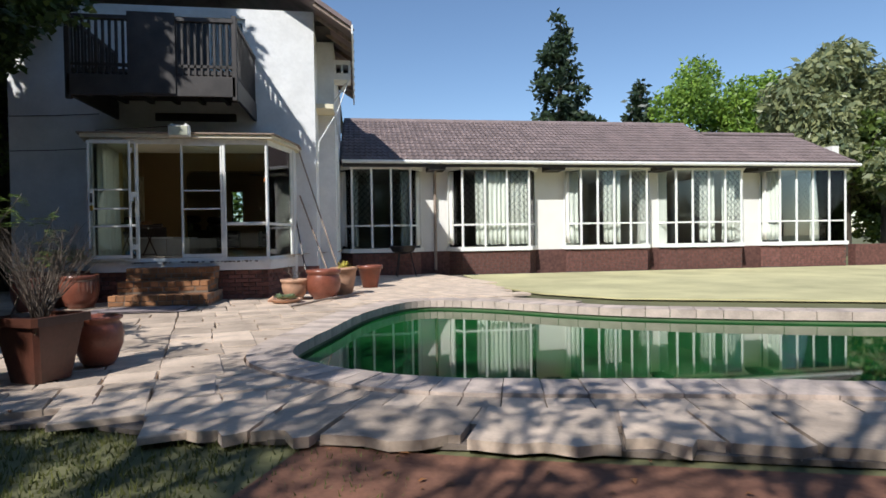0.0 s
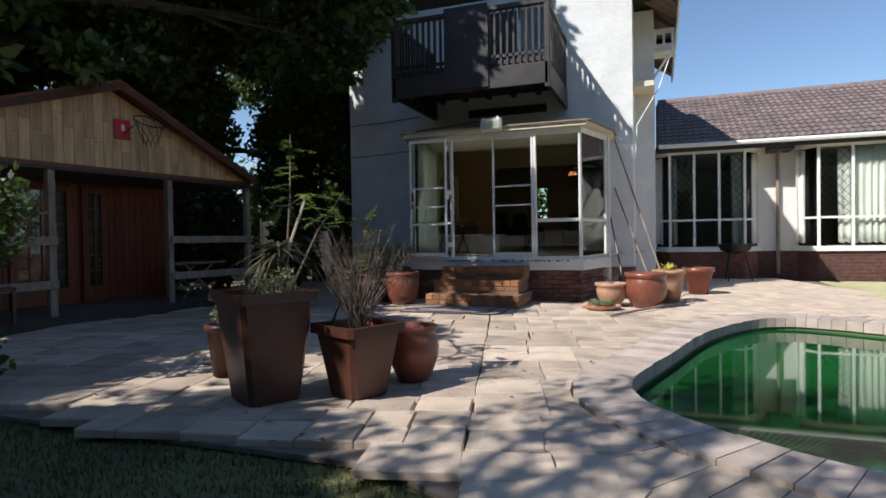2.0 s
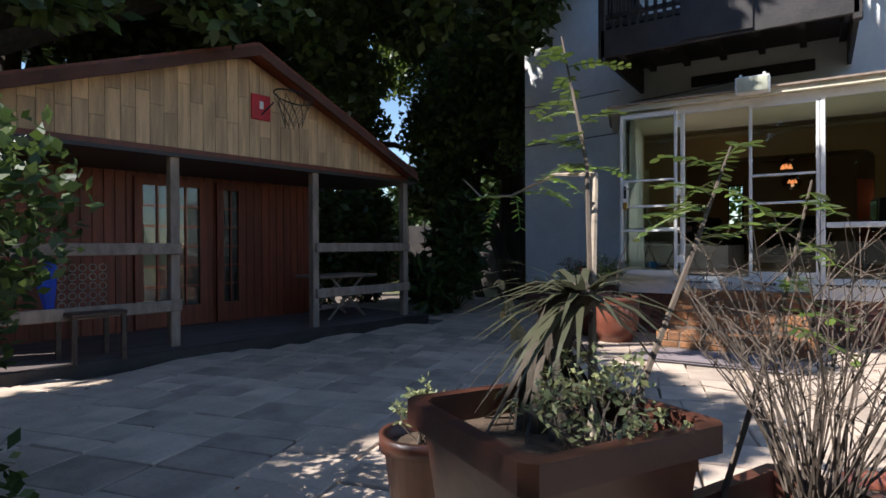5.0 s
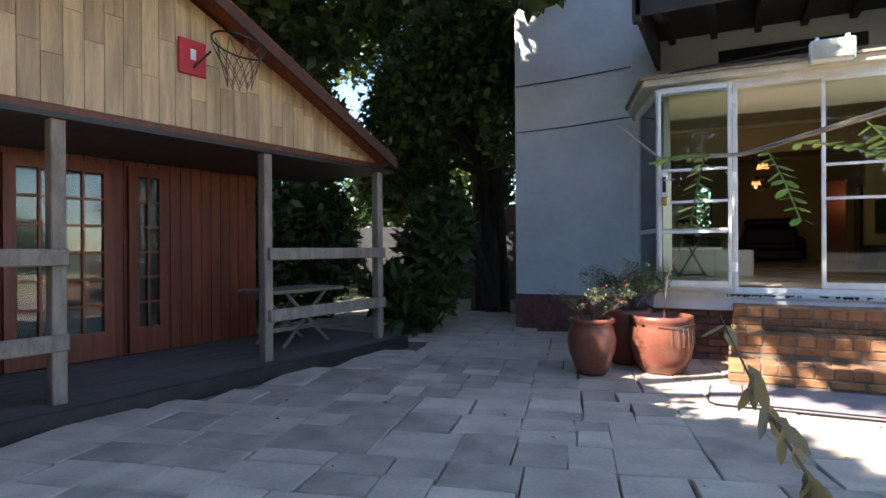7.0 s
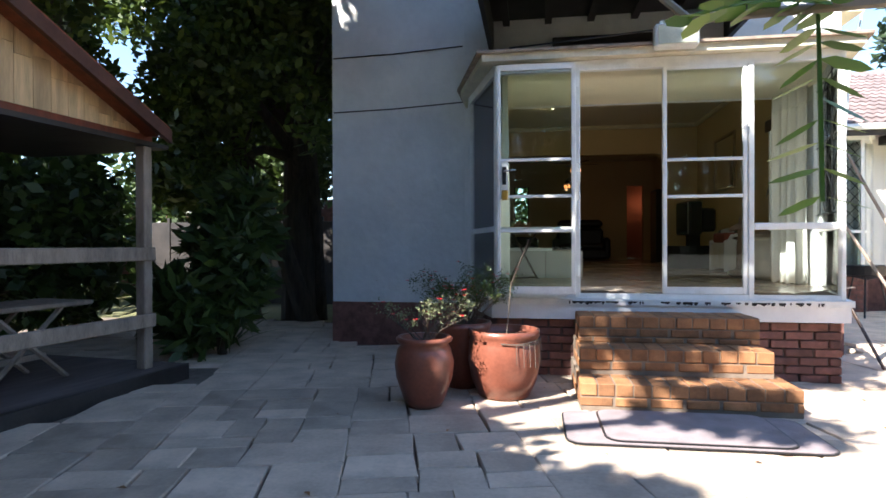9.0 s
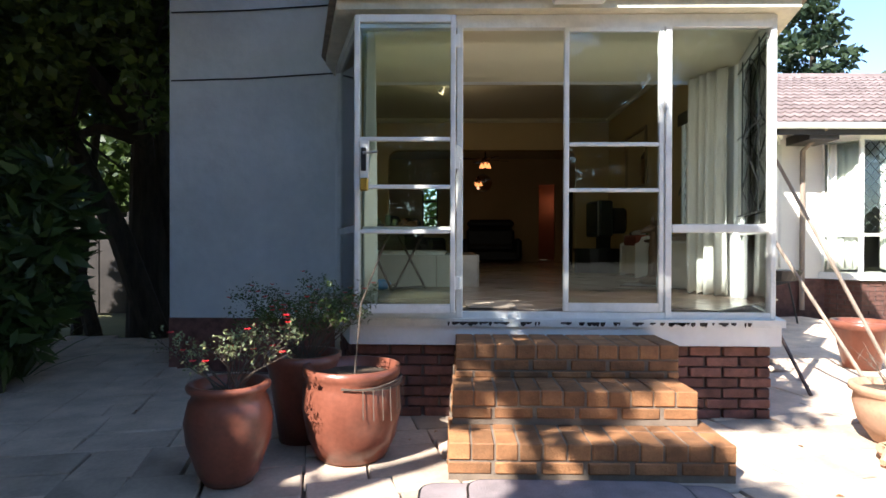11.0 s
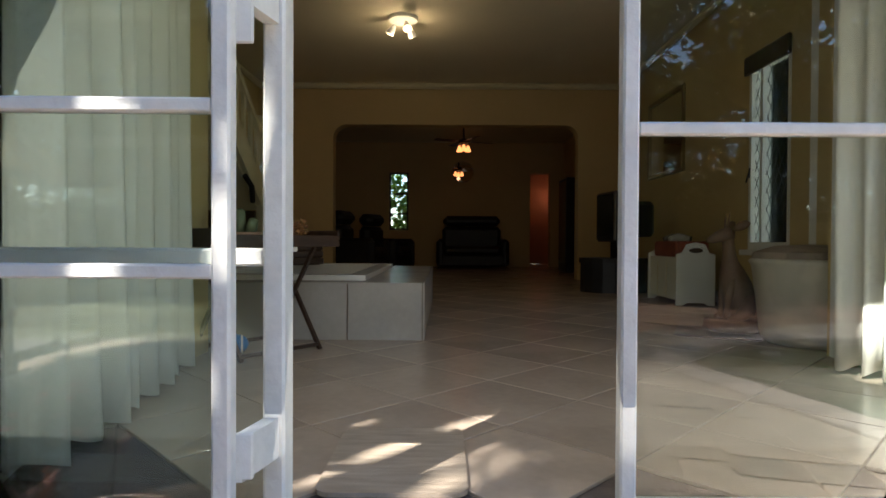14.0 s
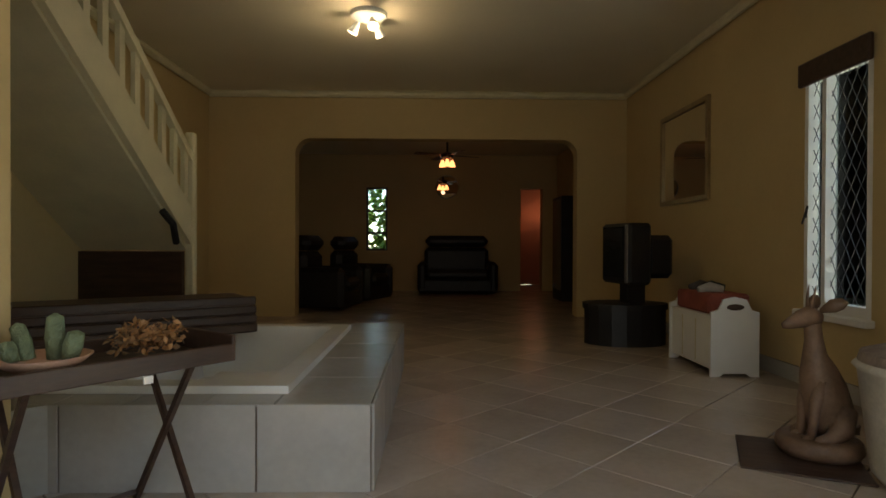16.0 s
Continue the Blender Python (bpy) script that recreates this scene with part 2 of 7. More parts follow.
def wall_with_holes(axis, at, thick, u0, u1, z0, z1, holes, bm=None):
    """A wall along u, made of butted blocks round rectangular holes (u0, u1, z0, z1)."""
    out = bm or bmesh.new()

    def blk(a, b, c, d):
        if b - a > 1e-4 and d - c > 1e-4:
            if axis == "x":
                box(a, b, at, at + thick, c, d, bm=out)
            else:
                box(at, at + thick, a, b, c, d, bm=out)
    cur = u0
    for a, b, c, d in sorted(holes):
        blk(cur, a, z0, z1)
        blk(a, b, z0, c)
        blk(a, b, d, z1)
        cur = b
    blk(cur, u1, z0, z1)
    return out


def leaf_cloud(clumps, count, size, rng, long=1.6, bm=None, droop=0.0):
    """Leaves as small folded blades scattered through ellipsoid clumps (centre, radii)."""
    verts, faces = [], []
    vol = [c[1][0] * c[1][1] * c[1][2] for c in clumps]
    tot = sum(vol)
    for (c, r), v in zip(clumps, vol):
        n = max(8, int(count * v / tot))
        for _ in range(n):
            d = Vector((rng.gauss(0, 1), rng.gauss(0, 1), rng.gauss(0, 1))).normalized() * (rng.random() ** 0.4)
            p = Vector((c[0] + d.x * r[0], c[1] + d.y * r[1], c[2] + d.z * r[2]))
            w = Vector((rng.gauss(0, 1), rng.gauss(0, 1), rng.gauss(0, 0.7) - droop)).normalized()
            s = w.orthogonal().normalized()
            s = (s * math.cos(rng.random() * 6.28) + w.cross(s) * math.sin(rng.random() * 6.28)).normalized()
            k = size * rng.uniform(0.6, 1.3)
            i = len(verts)
            verts += [p, p + w * k * long * 0.5 + s * k * 0.45, p + w * k * long, p + w * k * long * 0.5 - s * k * 0.45]
            faces.append((i, i + 1, i + 2, i + 3))
    return verts, faces


def leaf_mesh(name, clumps, count, size, mat, parent, rng, long=1.6, label="", droop=0.0):
    verts, faces = leaf_cloud(clumps, count, size, rng, long, droop=droop)
    me = bpy.data.meshes.new(name)
    me.from_pydata([tuple(v) for v in verts], [], faces)
    me.materials.append(mat)
    ob = new(name, me)
    ob.parent = parent
    return tagged(ob, label)


def tree(name, label, base, trunk, limbs, clumps, count, size, mat, seed, long=1.6, droop=0.0, group="", clump_jitter=3):
    """A tapered trunk with limbs to the clumps of its crown. trunk: (height, radius)."""
    rng = random.Random(seed)
    t = thing(name, label, "tree", group, at=base)
    h, r = trunk
    bm = rod([(0, 0, -0.2), (rng.uniform(-.1, .1), rng.uniform(-.1, .1), h * 0.5), (rng.uniform(-.2, .2), rng.uniform(-.2, .2), h)], [r * 1.25, r, r * 0.6], 9)
    for c, rad in clumps[:limbs]:
        c = Vector(c)
        z = h * rng.uniform(0.45, 0.9)
        m = Vector((c.x * 0.5, c.y * 0.5, (z + c.z) * 0.5 + 0.2))
        rod([(0, 0, z), m, c], [r * 0.5, r * 0.32, r * 0.1], 6, bm)
        for _ in range(4):
            e = c + Vector((rng.uniform(-1, 1) * rad[0], rng.uniform(-1, 1) * rad[1], rng.uniform(-.6, 1) * rad[2])) * 0.8
            rod([m.lerp(c, rng.uniform(0.3, 0.9)), e], [r * 0.16, r * 0.04], 4, bm)
    part("trunk", bm, BARK, t)
    many = []
    for c, rad in clumps:
        for _ in range(clump_jitter):
            f = rng.uniform(0.45, 0.75)
            many.append(((c[0] + rng.uniform(-.6, .6) * rad[0], c[1] + rng.uniform(-.6, .6) * rad[1], c[2] + rng.uniform(-.5, .6) * rad[2]), tuple(q * f for q in rad)))
    leaf_mesh("crown", many, count, size, mat, t, rng, long, droop=droop)
    return t


# ---- ground, pool, paving ----
# Water's edge of the pool as a closed smooth curve through a few control points.
POOL = [(-1.15, 4.3), (-0.85, 5.6), (-0.35, 7.2), (0.45, 8.3), (1.5, 7.95), (3.2, 6.5), (5.8, 5.35), (9.5, 4.2), (10.6, 2.4), (8.6, 0.9), (5.4, 1.35), (2.6, 2.3), (0.3, 2.85), (-0.75, 3.5)]


def smooth_loop(ctrl, steps):
    out = []
    n = len(ctrl)
    for i in range(n):
        p0, p1, p2, p3 = (Vector(ctrl[(i + k - 1) % n]) for k in range(4))
        for s in range(steps):
            t = s / steps
            out.append(0.5 * ((2 * p1) + (p2 - p0) * t + (2 * p0 - 5 * p1 + 4 * p2 - p3) * t * t + (3 * p1 - p0 - 3 * p2 + p3) * t ** 3))
    return out


def grow(loop, d):
    n = len(loop)
    out = []
    for i in range(n):
        w = (loop[(i + 1) % n] - loop[i - 1]).normalized()
        out.append(loop[i] + Vector((-w.y, w.x)) * d)
    return out


def inside(x, y, loop):
    hit = False
    for i in range(len(loop)):
        a, b = loop[i - 1], loop[i]
        if (a.y > y) != (b.y > y) and x < a.x + (y - a.y) / (b.y - a.y) * (b.x - a.x):
            hit = not hit
    return hit


WATER = smooth_loop(POOL, 8)
EDGE = grow(WATER, 0.42)


def sheet(name, inner, outer, zi, zo, mat, label, category):
    bm = bmesh.new()
    a = [bm.verts.new((p[0], p[1], zi)) for p in inner]
    b = [bm.verts.new((p[0], p[1], zo)) for p in outer]
    n = len(a)
    for k in range(n):
        bm.faces.new((a[k], a[(k + 1) % n], b[(k + 1) % n], b[k]))
    return tagged(part(name, bm, mat), label, category, kind="structure")


def flat(name, outline, z, mat, label, category):
    """A thin slab of ground cover over an outline, cut round the pool by its outline itself."""
    return tagged(part(name, prism(outline, z - 0.03, z), mat), label, category, kind="structure")


MID = Vector((4.0, 4.0))
FAR = [MID + (p - MID).normalized() * 400 for p in WATER]
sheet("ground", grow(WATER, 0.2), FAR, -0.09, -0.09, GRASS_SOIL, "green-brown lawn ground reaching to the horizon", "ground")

# pool shell and water
bm = bmesh.new()
r0 = [bm.verts.new((p.x, p.y, -0.03)) for p in WATER]
r1 = [bm.verts.new((p.x, p.y, -1.5)) for p in WATER]
for k in range(len(r0)):
    bm.faces.new((r0[k], r0[k - 1], r1[k - 1], r1[k]))
bm.faces.new(r1)
POOL_SHELL = material("algae_stained_pool_plaster", (0.10, 0.16, 0.07), 0.7, spread=0.3, scale=2)
tagged(part("pool_shell", bm, POOL_SHELL), "algae-stained curved plaster pool shell", "pool", kind="structure")
WATER_MAT = material("green_pool_water", (0.012, 0.088, 0.020), 0.03, spread=0.45, scale=0.5, fine=3, bump=0.0)
wb = WATER_MAT.node_tree.nodes["Principled BSDF"]
wb.inputs["IOR"].default_value = 1.33
wt = WATER_MAT.node_tree.nodes.new("ShaderNodeTexNoise")
wt.inputs["Scale"].default_value, wt.inputs["Detail"].default_value = 3.0, 2
wp = WATER_MAT.node_tree.nodes.new("ShaderNodeBump")
wp.inputs["Strength"].default_value, wp.inputs["Distance"].default_value = 0.05, 0.02
WATER_MAT.node_tree.links.new(wt.outputs["Fac"], wp.inputs["Height"])
WATER_MAT.node_tree.links.new(wp.outputs["Normal"], wb.inputs["Normal"])
bm = bmesh.new()
bm.faces.new([bm.verts.new((p.x, p.y, -0.14)) for p in WATER])
tagged(part("water", bm, WATER_MAT), "still murky green pool water with algae", "water", kind="structure")

# bedding under the flagstones, bare soil and dry lawn
flat("paving_bed", [(-13, 2.5), (-2.2, 2.5), (-1.45, 2.6), (-1.3, 3.2), (-1.62, 4.2), (-1.3, 5.8), (-0.75, 7.5), (-0.1, 8.72), (0.7, 8.95), (2.0, 8.7), (2.4, 11.4), (2.5, 15.6), (-1.0, 15.6), (-1.0, 13.5), (-13, 13.5)], -0.045, JOINT, "sandy bedding between the flagstones of the terrace", "paving")
bed2 = [(-2.3, 2.52), (-1.4, 2.05), (0.2, 1.62), (1.8, 1.1), (4.6, 0.3), (5.4, 1.0), (2.5, 1.92), (0.2, 2.45), (-1.1, 3.1), (-1.4, 2.62)]
flat("coping_bed", bed2, -0.048, JOINT, "sandy bedding of the broken pool surround", "paving")
flat("bare_soil", [(-0.8, 1.9), (0.2, 1.5), (1.8, 1.0), (5.5, -0.3), (6, -5), (-1.2, -5), (-1.4, 0.6)], -0.075, RED_SOIL, "bare reddish soil strewn with dry leaves", "soil")
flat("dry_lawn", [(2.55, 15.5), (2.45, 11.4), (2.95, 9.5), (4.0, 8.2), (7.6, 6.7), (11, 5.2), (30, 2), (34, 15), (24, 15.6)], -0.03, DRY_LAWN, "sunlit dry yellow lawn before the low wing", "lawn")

# ---- house: main block ----
FLOOR_Z, CEIL_Z = 0.775, 3.92
BAY_Y, BACK_Y, WALL_Y = 9.74, 10.85, 11.4
LEFT_Y = WALL_Y
CORNER_X = -1.355
MULL = (-5.12, -4.38, -3.63, -2.885, -2.14)
LEFT_END, RIGHT_END = (-5.47, BACK_Y), (-1.82, BACK_Y)

bm = wall_with_holes("x", WALL_Y, 0.26, -5.62, CORNER_X, 0.5, 3.3, [(-5.38, -1.9, 0.5, 2.93)])
wall_with_holes("x", WALL_Y, 0.26, -5.62, CORNER_X, 3.3, 5.75, [(-4.27, -2.75, 4.03, 5.7)], bm)
tagged(part("wall_front", bm, PLASTER), "rough white plastered front wall of the two-storey house", "wall", kind="structure")
for xa, xb in ((-5.52, -5.42), (-1.87, -1.77)):
    tagged(part("wall_return", box(xa, xb, BACK_Y + 0.03, WALL_Y - 0.002, -0.1, 2.9), PLASTER), "short white plastered return behind the bay", "wall", kind="structure")
tagged(part("wall_side_front", box(-1.5, CORNER_X, WALL_Y + 0.26, 12.4, -0.1, 5.6), PLASTER), "white plastered side wall near the corner", "wall", kind="structure")
tagged(part("wall_side_step", box(-1.5, -0.98, 12.4, 12.5, -0.1, 5.6), PLASTER), "white plastered step in the side wall", "wall", kind="structure")
tagged(part("wall_left", box(-7.32, -5.62, LEFT_Y, LEFT_Y + 0.26, 0.5, 5.75), PLASTER), "bluish white plastered wall in the shade of trees", "wall", kind="structure")
bm = wall_with_holes("y", -1.14, 0.16, 12.5, 17.9, 0.5, 5.6, [(13.28, 13.95, 1.33, 3.05)])
tagged(part("wall_side", bm, PLASTER), "white plastered side wall with a tall narrow window", "wall", kind="structure")
tagged(part("wall_far_left", box(-7.32, -7.06, LEFT_Y + 0.26, 24.0, 0.5, 5.75), PLASTER), "plain white outer wall", "wall", kind="structure")
# inner skins
bm = wall_with_holes("x", WALL_Y + 0.262, 0.02, -5.34, -1.51, FLOOR_Z, CEIL_Z, [(-5.34, -1.9, FLOOR_Z, 2.93)])
tagged(part("wall_inner_front", bm, YELLOW_WALL), "ochre inner face of the front wall", "wall", kind="structure")
tagged(part("wall_inner_left", box(-5.379, -5.33, WALL_Y + 0.003, 11.7, FLOOR_Z, 2.929), YELLOW_WALL), "ochre wall end beside the long curtain", "wall", kind="structure")
tagged(part("wall_stair_side", box(-7.056, -7.03, 11.6, 17.9, FLOOR_Z, 5.6), YELLOW_WALL), "ochre wall behind the stairs", "wall", kind="structure")
tagged(part("wall_stair_front", box(-7.03, -5.36, 11.66, 11.69, FLOOR_Z, CEIL_Z), YELLOW_WALL), "ochre wall of the stair recess", "wall", kind="structure")
tagged(part("wall_inner_corner", box(-1.512, -1.502, 11.69, 12.4, FLOOR_Z, CEIL_Z), YELLOW_WALL), "ochre wall near the bay", "wall", kind="structure")
bm = wall_with_holes("y", -1.172, 0.03, 12.502, 17.9, FLOOR_Z, CEIL_Z, [(13.28, 13.95, 1.33, 3.05)])
tagged(part("wall_inner_right", bm, YELLOW_WALL), "ochre living room wall with mirror and window", "wall", kind="structure")

# wall with the wide opening, its upper corners rounded
AX0, AX1, AZ = -5.83, -1.87, 3.27
bm = wall_with_holes("x", 17.9, 0.24, -7.03, -1.172, FLOOR_Z, CEIL_Z, [(AX0, AX1, FLOOR_Z, AZ)])
for cx, sx in ((AX0, 1), (AX1, -1)):
    q = 0.22
    prof = [(0, 0)] + [(sx * (q - q * math.sin(a)), -(q - q * math.cos(a))) for a in [k * math.pi / 16 for k in range(9)]]
    lo = [bm.verts.new((cx + u, 17.9, AZ + w)) for u, w in prof]
    hi = [bm.verts.new((cx + u, 18.14, AZ + w)) for u, w in prof]
    bm.faces.new(lo), bm.faces.new(hi[::-1])
    for k in range(len(lo)):
        bm.faces.new((lo[k - 1], lo[k], hi[k], hi[k - 1]))
tagged(part("wall_opening", bm, YELLOW_WALL), "ochre wall with a wide opening with rounded corners", "wall", kind="structure")
# back room
bm = wall_with_holes("x", 22.5, 0.2, -7.03, -1.172, FLOOR_Z, 3.75, [(-5.36, -4.9, 1.65, 3.03), (-1.98, -1.5, FLOOR_Z, 3.02)])
tagged(part("wall_back", bm, YELLOW_WALL), "dim back wall with a narrow window and a doorway", "wall", kind="structure")
tagged(part("wall_back_right", box(-1.172, -0.98, 17.9, 24.6, FLOOR_Z, 3.75), YELLOW_WALL), "plain side wall of the back room", "wall", kind="structure")
# The orange-red light of the passage is put into this wall colour.
ORANGE_LIT = material("orange_lit_wall", (0.55, 0.22, 0.12), 0.8, spread=0.06, scale=1.5)
tagged(part("wall_passage", box(-2.6, -0.98, 24.6, 24.7, FLOOR_Z, 3.75), ORANGE_LIT), "passage wall with its orange light in the colour", "wall", kind="structure")
tagged(part("wall_passage_side", box(-2.7, -2.6, 22.7, 24.7, FLOOR_Z, 3.75), ORANGE_LIT), "passage side wall with its orange light in the colour", "wall", kind="structure")
tagged(part("ceiling", box(-7.06, -0.98, 11.663, 17.95, CEIL_Z, CEIL_Z + 0.1), CEILING_PAINT), "cream living room ceiling", "ceiling", kind="structure")
tagged(part("ceiling_back", box(-7.06, -0.98, 18.14, 24.7, 3.75, 3.85), CEILING_PAINT), "cream ceiling of the back room", "ceiling", kind="structure")
tagged(part("cornice", box(-7.03, -1.172, 17.8, 17.9, CEIL_Z - 0.09, CEIL_Z, 0.03), CREAM_WOOD), "cream plaster cornice", "cornice", kind="structure")
tagged(part("cornice", box(-1.26, -1.172, 12.51, 17.8, CEIL_Z - 0.09, CEIL_Z, 0.03), CREAM_WOOD), "cream plaster cornice", "cornice", kind="structure")
tagged(part("cornice", box(-7.03, -6.94, 11.7, 17.8, CEIL_Z - 0.09, CEIL_Z, 0.03), CREAM_WOOD), "cream plaster cornice", "cornice", kind="structure")
tagged(part("baseboard", box(-1.192, -1.174, 12.51, 17.88, FLOOR_Z, FLOOR_Z + 0.12), TUB_TILE), "tiled skirting along the wall", "baseboard", kind="structure")
# floor body and upper closing slab
tagged(part("floor_slab", prism([(MULL[0], BAY_Y + 0.05), (MULL[4], BAY_Y + 0.05), (RIGHT_END[0] - 0.06, BACK_Y), (RIGHT_END[0] - 0.06, 11.6), (-1.45, 11.6), (-1.45, 12.45), (-1.14, 12.45), (-1.14, 24.6), (-7.06, 24.6), (-7.06, 11.6), (LEFT_END[0] + 0.06, 11.6), (LEFT_END[0] + 0.06, BACK_Y)], 0.55, FLOOR_Z - 0.012), DARK_MORTAR), "grey grout bed under the floor tiles", "floor", kind="structure")
tagged(part("upper_floor", box(-7.3, -1.0, WALL_Y + 0.27, 24.5, 5.7, 5.8), DARK_TIMBER), "closed upper storey above", "ceiling", kind="structure")

# main roof, with rafters below its overhang
roof = thing("main_roof", "tiled pitched roof with timber eaves on the two-storey house", "roof", kind="structure")
bm = bmesh.new()
for (xa, za), (xb, zb) in (((-0.55, 5.38), (-4.3, 7.9)), ((-8.0, 5.38), (-4.3, 7.9))):
    v = [bm.verts.new(p) for p in ((xa, 10.75, za), (xb, 10.75, zb), (xb, 17.0, zb), (xa, 17.0, za))]
    w = [bm.verts.new(p.co + Vector((0, 0, 0.1))) for p in v]
    bm.faces.new(v), bm.faces.new(w[::-1])
    for k in range(4):
        bm.faces.new((v[k - 1], v[k], w[k], w[k - 1]))
part("roof_slope", bm, ROOF_TILE, roof)
for k in range(9):
    y = 10.85 + k * 0.7
    bm = bmesh.new()
    rod([(-0.52, y, 5.33), (-1.3, y, 5.85)], 0.055, 4, bm)
    part("rafter", bm, GREY_TIMBER, roof)
part("fascia", box(-0.56, -0.52, 10.72, 17.0, 5.22, 5.42, 0.01), WORN_PAINT, roof, "peeling eaves board")
part("gable_fill", prism([(-7.3, WALL_Y), (CORNER_X, WALL_Y), (CORNER_X, WALL_Y + 0.2), (-7.3, WALL_Y + 0.2)], 5.75, 5.9), PLASTER, roof)
vent = thing("eaves_box", "weathered white box under the eaves", "box")
part("case", wall_with_holes("x", 12.4, 0.5, -0.98, -0.6, 4.75, 5.2, [(-0.93, -0.81, 4.9, 5.1), (-0.77, -0.65, 4.9, 5.1)]), WORN_PAINT, vent)
part("back_board", box(-0.94, -0.64, 12.86, 12.88, 4.85, 5.15), DARK_TIMBER, vent)
part("bracket", rod([(-0.98, 12.6, 4.3), (-0.7, 12.6, 4.72)], 0.03, 6), WORN_PAINT, vent)
pipe = thing("cable", "slack white cable running down the house corner", "cable")
part("cable_run", rod([(-0.62, 12.35, 4.8), (-0.9, 11.9, 3.9), (-1.28, 11.38, 3.15), (-1.33, 11.37, 2.4)], 0.012, 6), WHITE_PAINT, pipe)

# balcony
balcony = thing("balcony", "dark stained timber balcony with turned balusters", "balcony")
BX0, BX1, BY0 = -5.28, -2.58, 9.35
part("deck", box(BX0, BX1, BY0, WALL_Y - 0.005, 3.952, 4.02), DARK_TIMBER, balcony)
part("fascia", box(BX0 - 0.02, BX1 + 0.02, BY0 - 0.05, BY0, 3.56, 3.92, 0.01), DARK_TIMBER, balcony)
for x in (BX0, BX1):
    part("side_fascia", box(x - 0.025, x + 0.025, BY0, WALL_Y - 0.01, 3.56, 3.92), DARK_TIMBER, balcony)
    part("corner_post", box(x - 0.045, x + 0.045, BY0 - 0.05, BY0 + 0.04, 3.5, 4.98, 0.01), DARK_TIMBER, balcony)
    part("side_rail", box(x - 0.03, x + 0.03, BY0 + 0.04, WALL_Y - 0.01, 4.84, 4.9), DARK_TIMBER, balcony)
    for k in range(15):
        y = BY0 + 0.14 + k * 0.13
        part("side_baluster", box(x - 0.018, x + 0.018, y - 0.018, y + 0.018, 3.92, 4.84), DARK_TIMBER, balcony)
part("top_rail", box(BX0, BX1, BY0 - 0.06, BY0 + 0.03, 4.84, 4.92, 0.012), DARK_TIMBER, balcony)
part("bottom_rail", box(BX0, BX1, BY0 - 0.03, BY0 + 0.02, 4.06, 4.11), DARK_TIMBER, balcony)
for k in range(24):
    x = BX0 + 0.13 + k * (BX1 - BX0 - 0.2) / 23.5
    part("baluster", box(x - 0.02, x + 0.02, BY0 - 0.03, BY0 + 0.015, 3.9, 4.86, 0.004), DARK_TIMBER, balcony)
part("solid_panel", box(-4.32, -3.55, BY0 - 0.075, BY0 - 0.052, 3.6, 4.98), DARK_TIMBER, balcony, "dark boarded panel over the rail")
for x in (-5.1, -4.6, -4.1, -3.6, -3.1, -2.65):
    brk = part("bracket", prism([(0, 0.27), (1.0, 0.24), (1.6, 0.03), (1.98, 0), (1.98, 0.335), (0, 0.335)], -0.04, 0.04), DARK_TIMBER, balcony)
    brk.matrix_local = Matrix.Translation((x, WALL_Y - 0.01, 3.61)) @ Euler((radians(90), 0, radians(-90))).to_matrix().to_4x4()
part("shade_board", box(-4.55, -2.96, WALL_Y - 0.06, WALL_Y - 0.01, 3.54, 3.70, 0.01), DARK_TIMBER, balcony, "dark timber beam under the balcony")
door = thing("balcony_door", "white framed balcony door half hidden by the rail", "door", kind="structure")
part("door_frame", wall_with_holes("x", WALL_Y + 0.06, 0.06, -4.27, -2.75, 4.03, 5.7, [(-4.2, -3.55, 4.1, 5.64), (-3.47, -2.82, 4.1, 5.64)]), WHITE_PAINT, door)
part("pane", box(-3.47, -2.82, WALL_Y + 0.08, WALL_Y + 0.086, 4.1, 5.64), GLASS, door)
part("leaf", box(-4.2, -3.55, WALL_Y + 0.075, WALL_Y + 0.1, 4.1, 5.64), DARK_TIMBER, door, "dark boarded door leaf")

# ---- the glazed bay ----
def bay_plan(d, back=WALL_Y - 0.004):
    """Outline of the canted bay, grown outwards by d."""
    return [(MULL[0] - d, BAY_Y - d), (MULL[4] + d, BAY_Y - d), (RIGHT_END[0] + d, BACK_Y), (RIGHT_END[0] + d, back), (LEFT_END[0] - d, back), (LEFT_END[0] - d, BACK_Y)]


tagged(part("bay_base", prism(bay_plan(-0.03), -0.1, 0.528), DARK_MORTAR), "dark mortar body of the brick base", "wall", kind="structure")
tagged(part("plinth_left", box(-7.32, -5.6, LEFT_Y - 0.02, LEFT_Y + 0.26, -0.1, 0.5), BROWN_BRICK), "dark brick plinth", "wall", kind="structure")
tagged(part("plinth_right", box(-1.76, CORNER_X + 0.02, WALL_Y - 0.02, WALL_Y + 0.2, -0.1, 0.5), BROWN_BRICK), "dark brick plinth", "wall", kind="structure")
tagged(part("plinth_side", box(-1.14, -0.96, 12.5, 17.9, -0.1, 0.5), BROWN_BRICK), "dark brick plinth", "wall", kind="structure")

bay = thing("bay_window", "white painted canted bay window with an open glazed door", "window", kind="structure")
part("sill_band", prism(bay_plan(0.05, BACK_Y + 0.02), 0.53, 0.664), PLASTER, bay, "white plastered sill band")
part("sill", prism(bay_plan(0.07, BACK_Y + 0.02), 0.665, 0.718), WORN_PAINT, bay, "flaking white window sill")


def bar(a, b, z0, z1, wide, deep, name="frame_bar", mat=WHITE_PAINT, parent=bay, shift=0.0):
    return part(name, slab_between(a, b, z0, z1, deep, shift=shift), mat, parent)


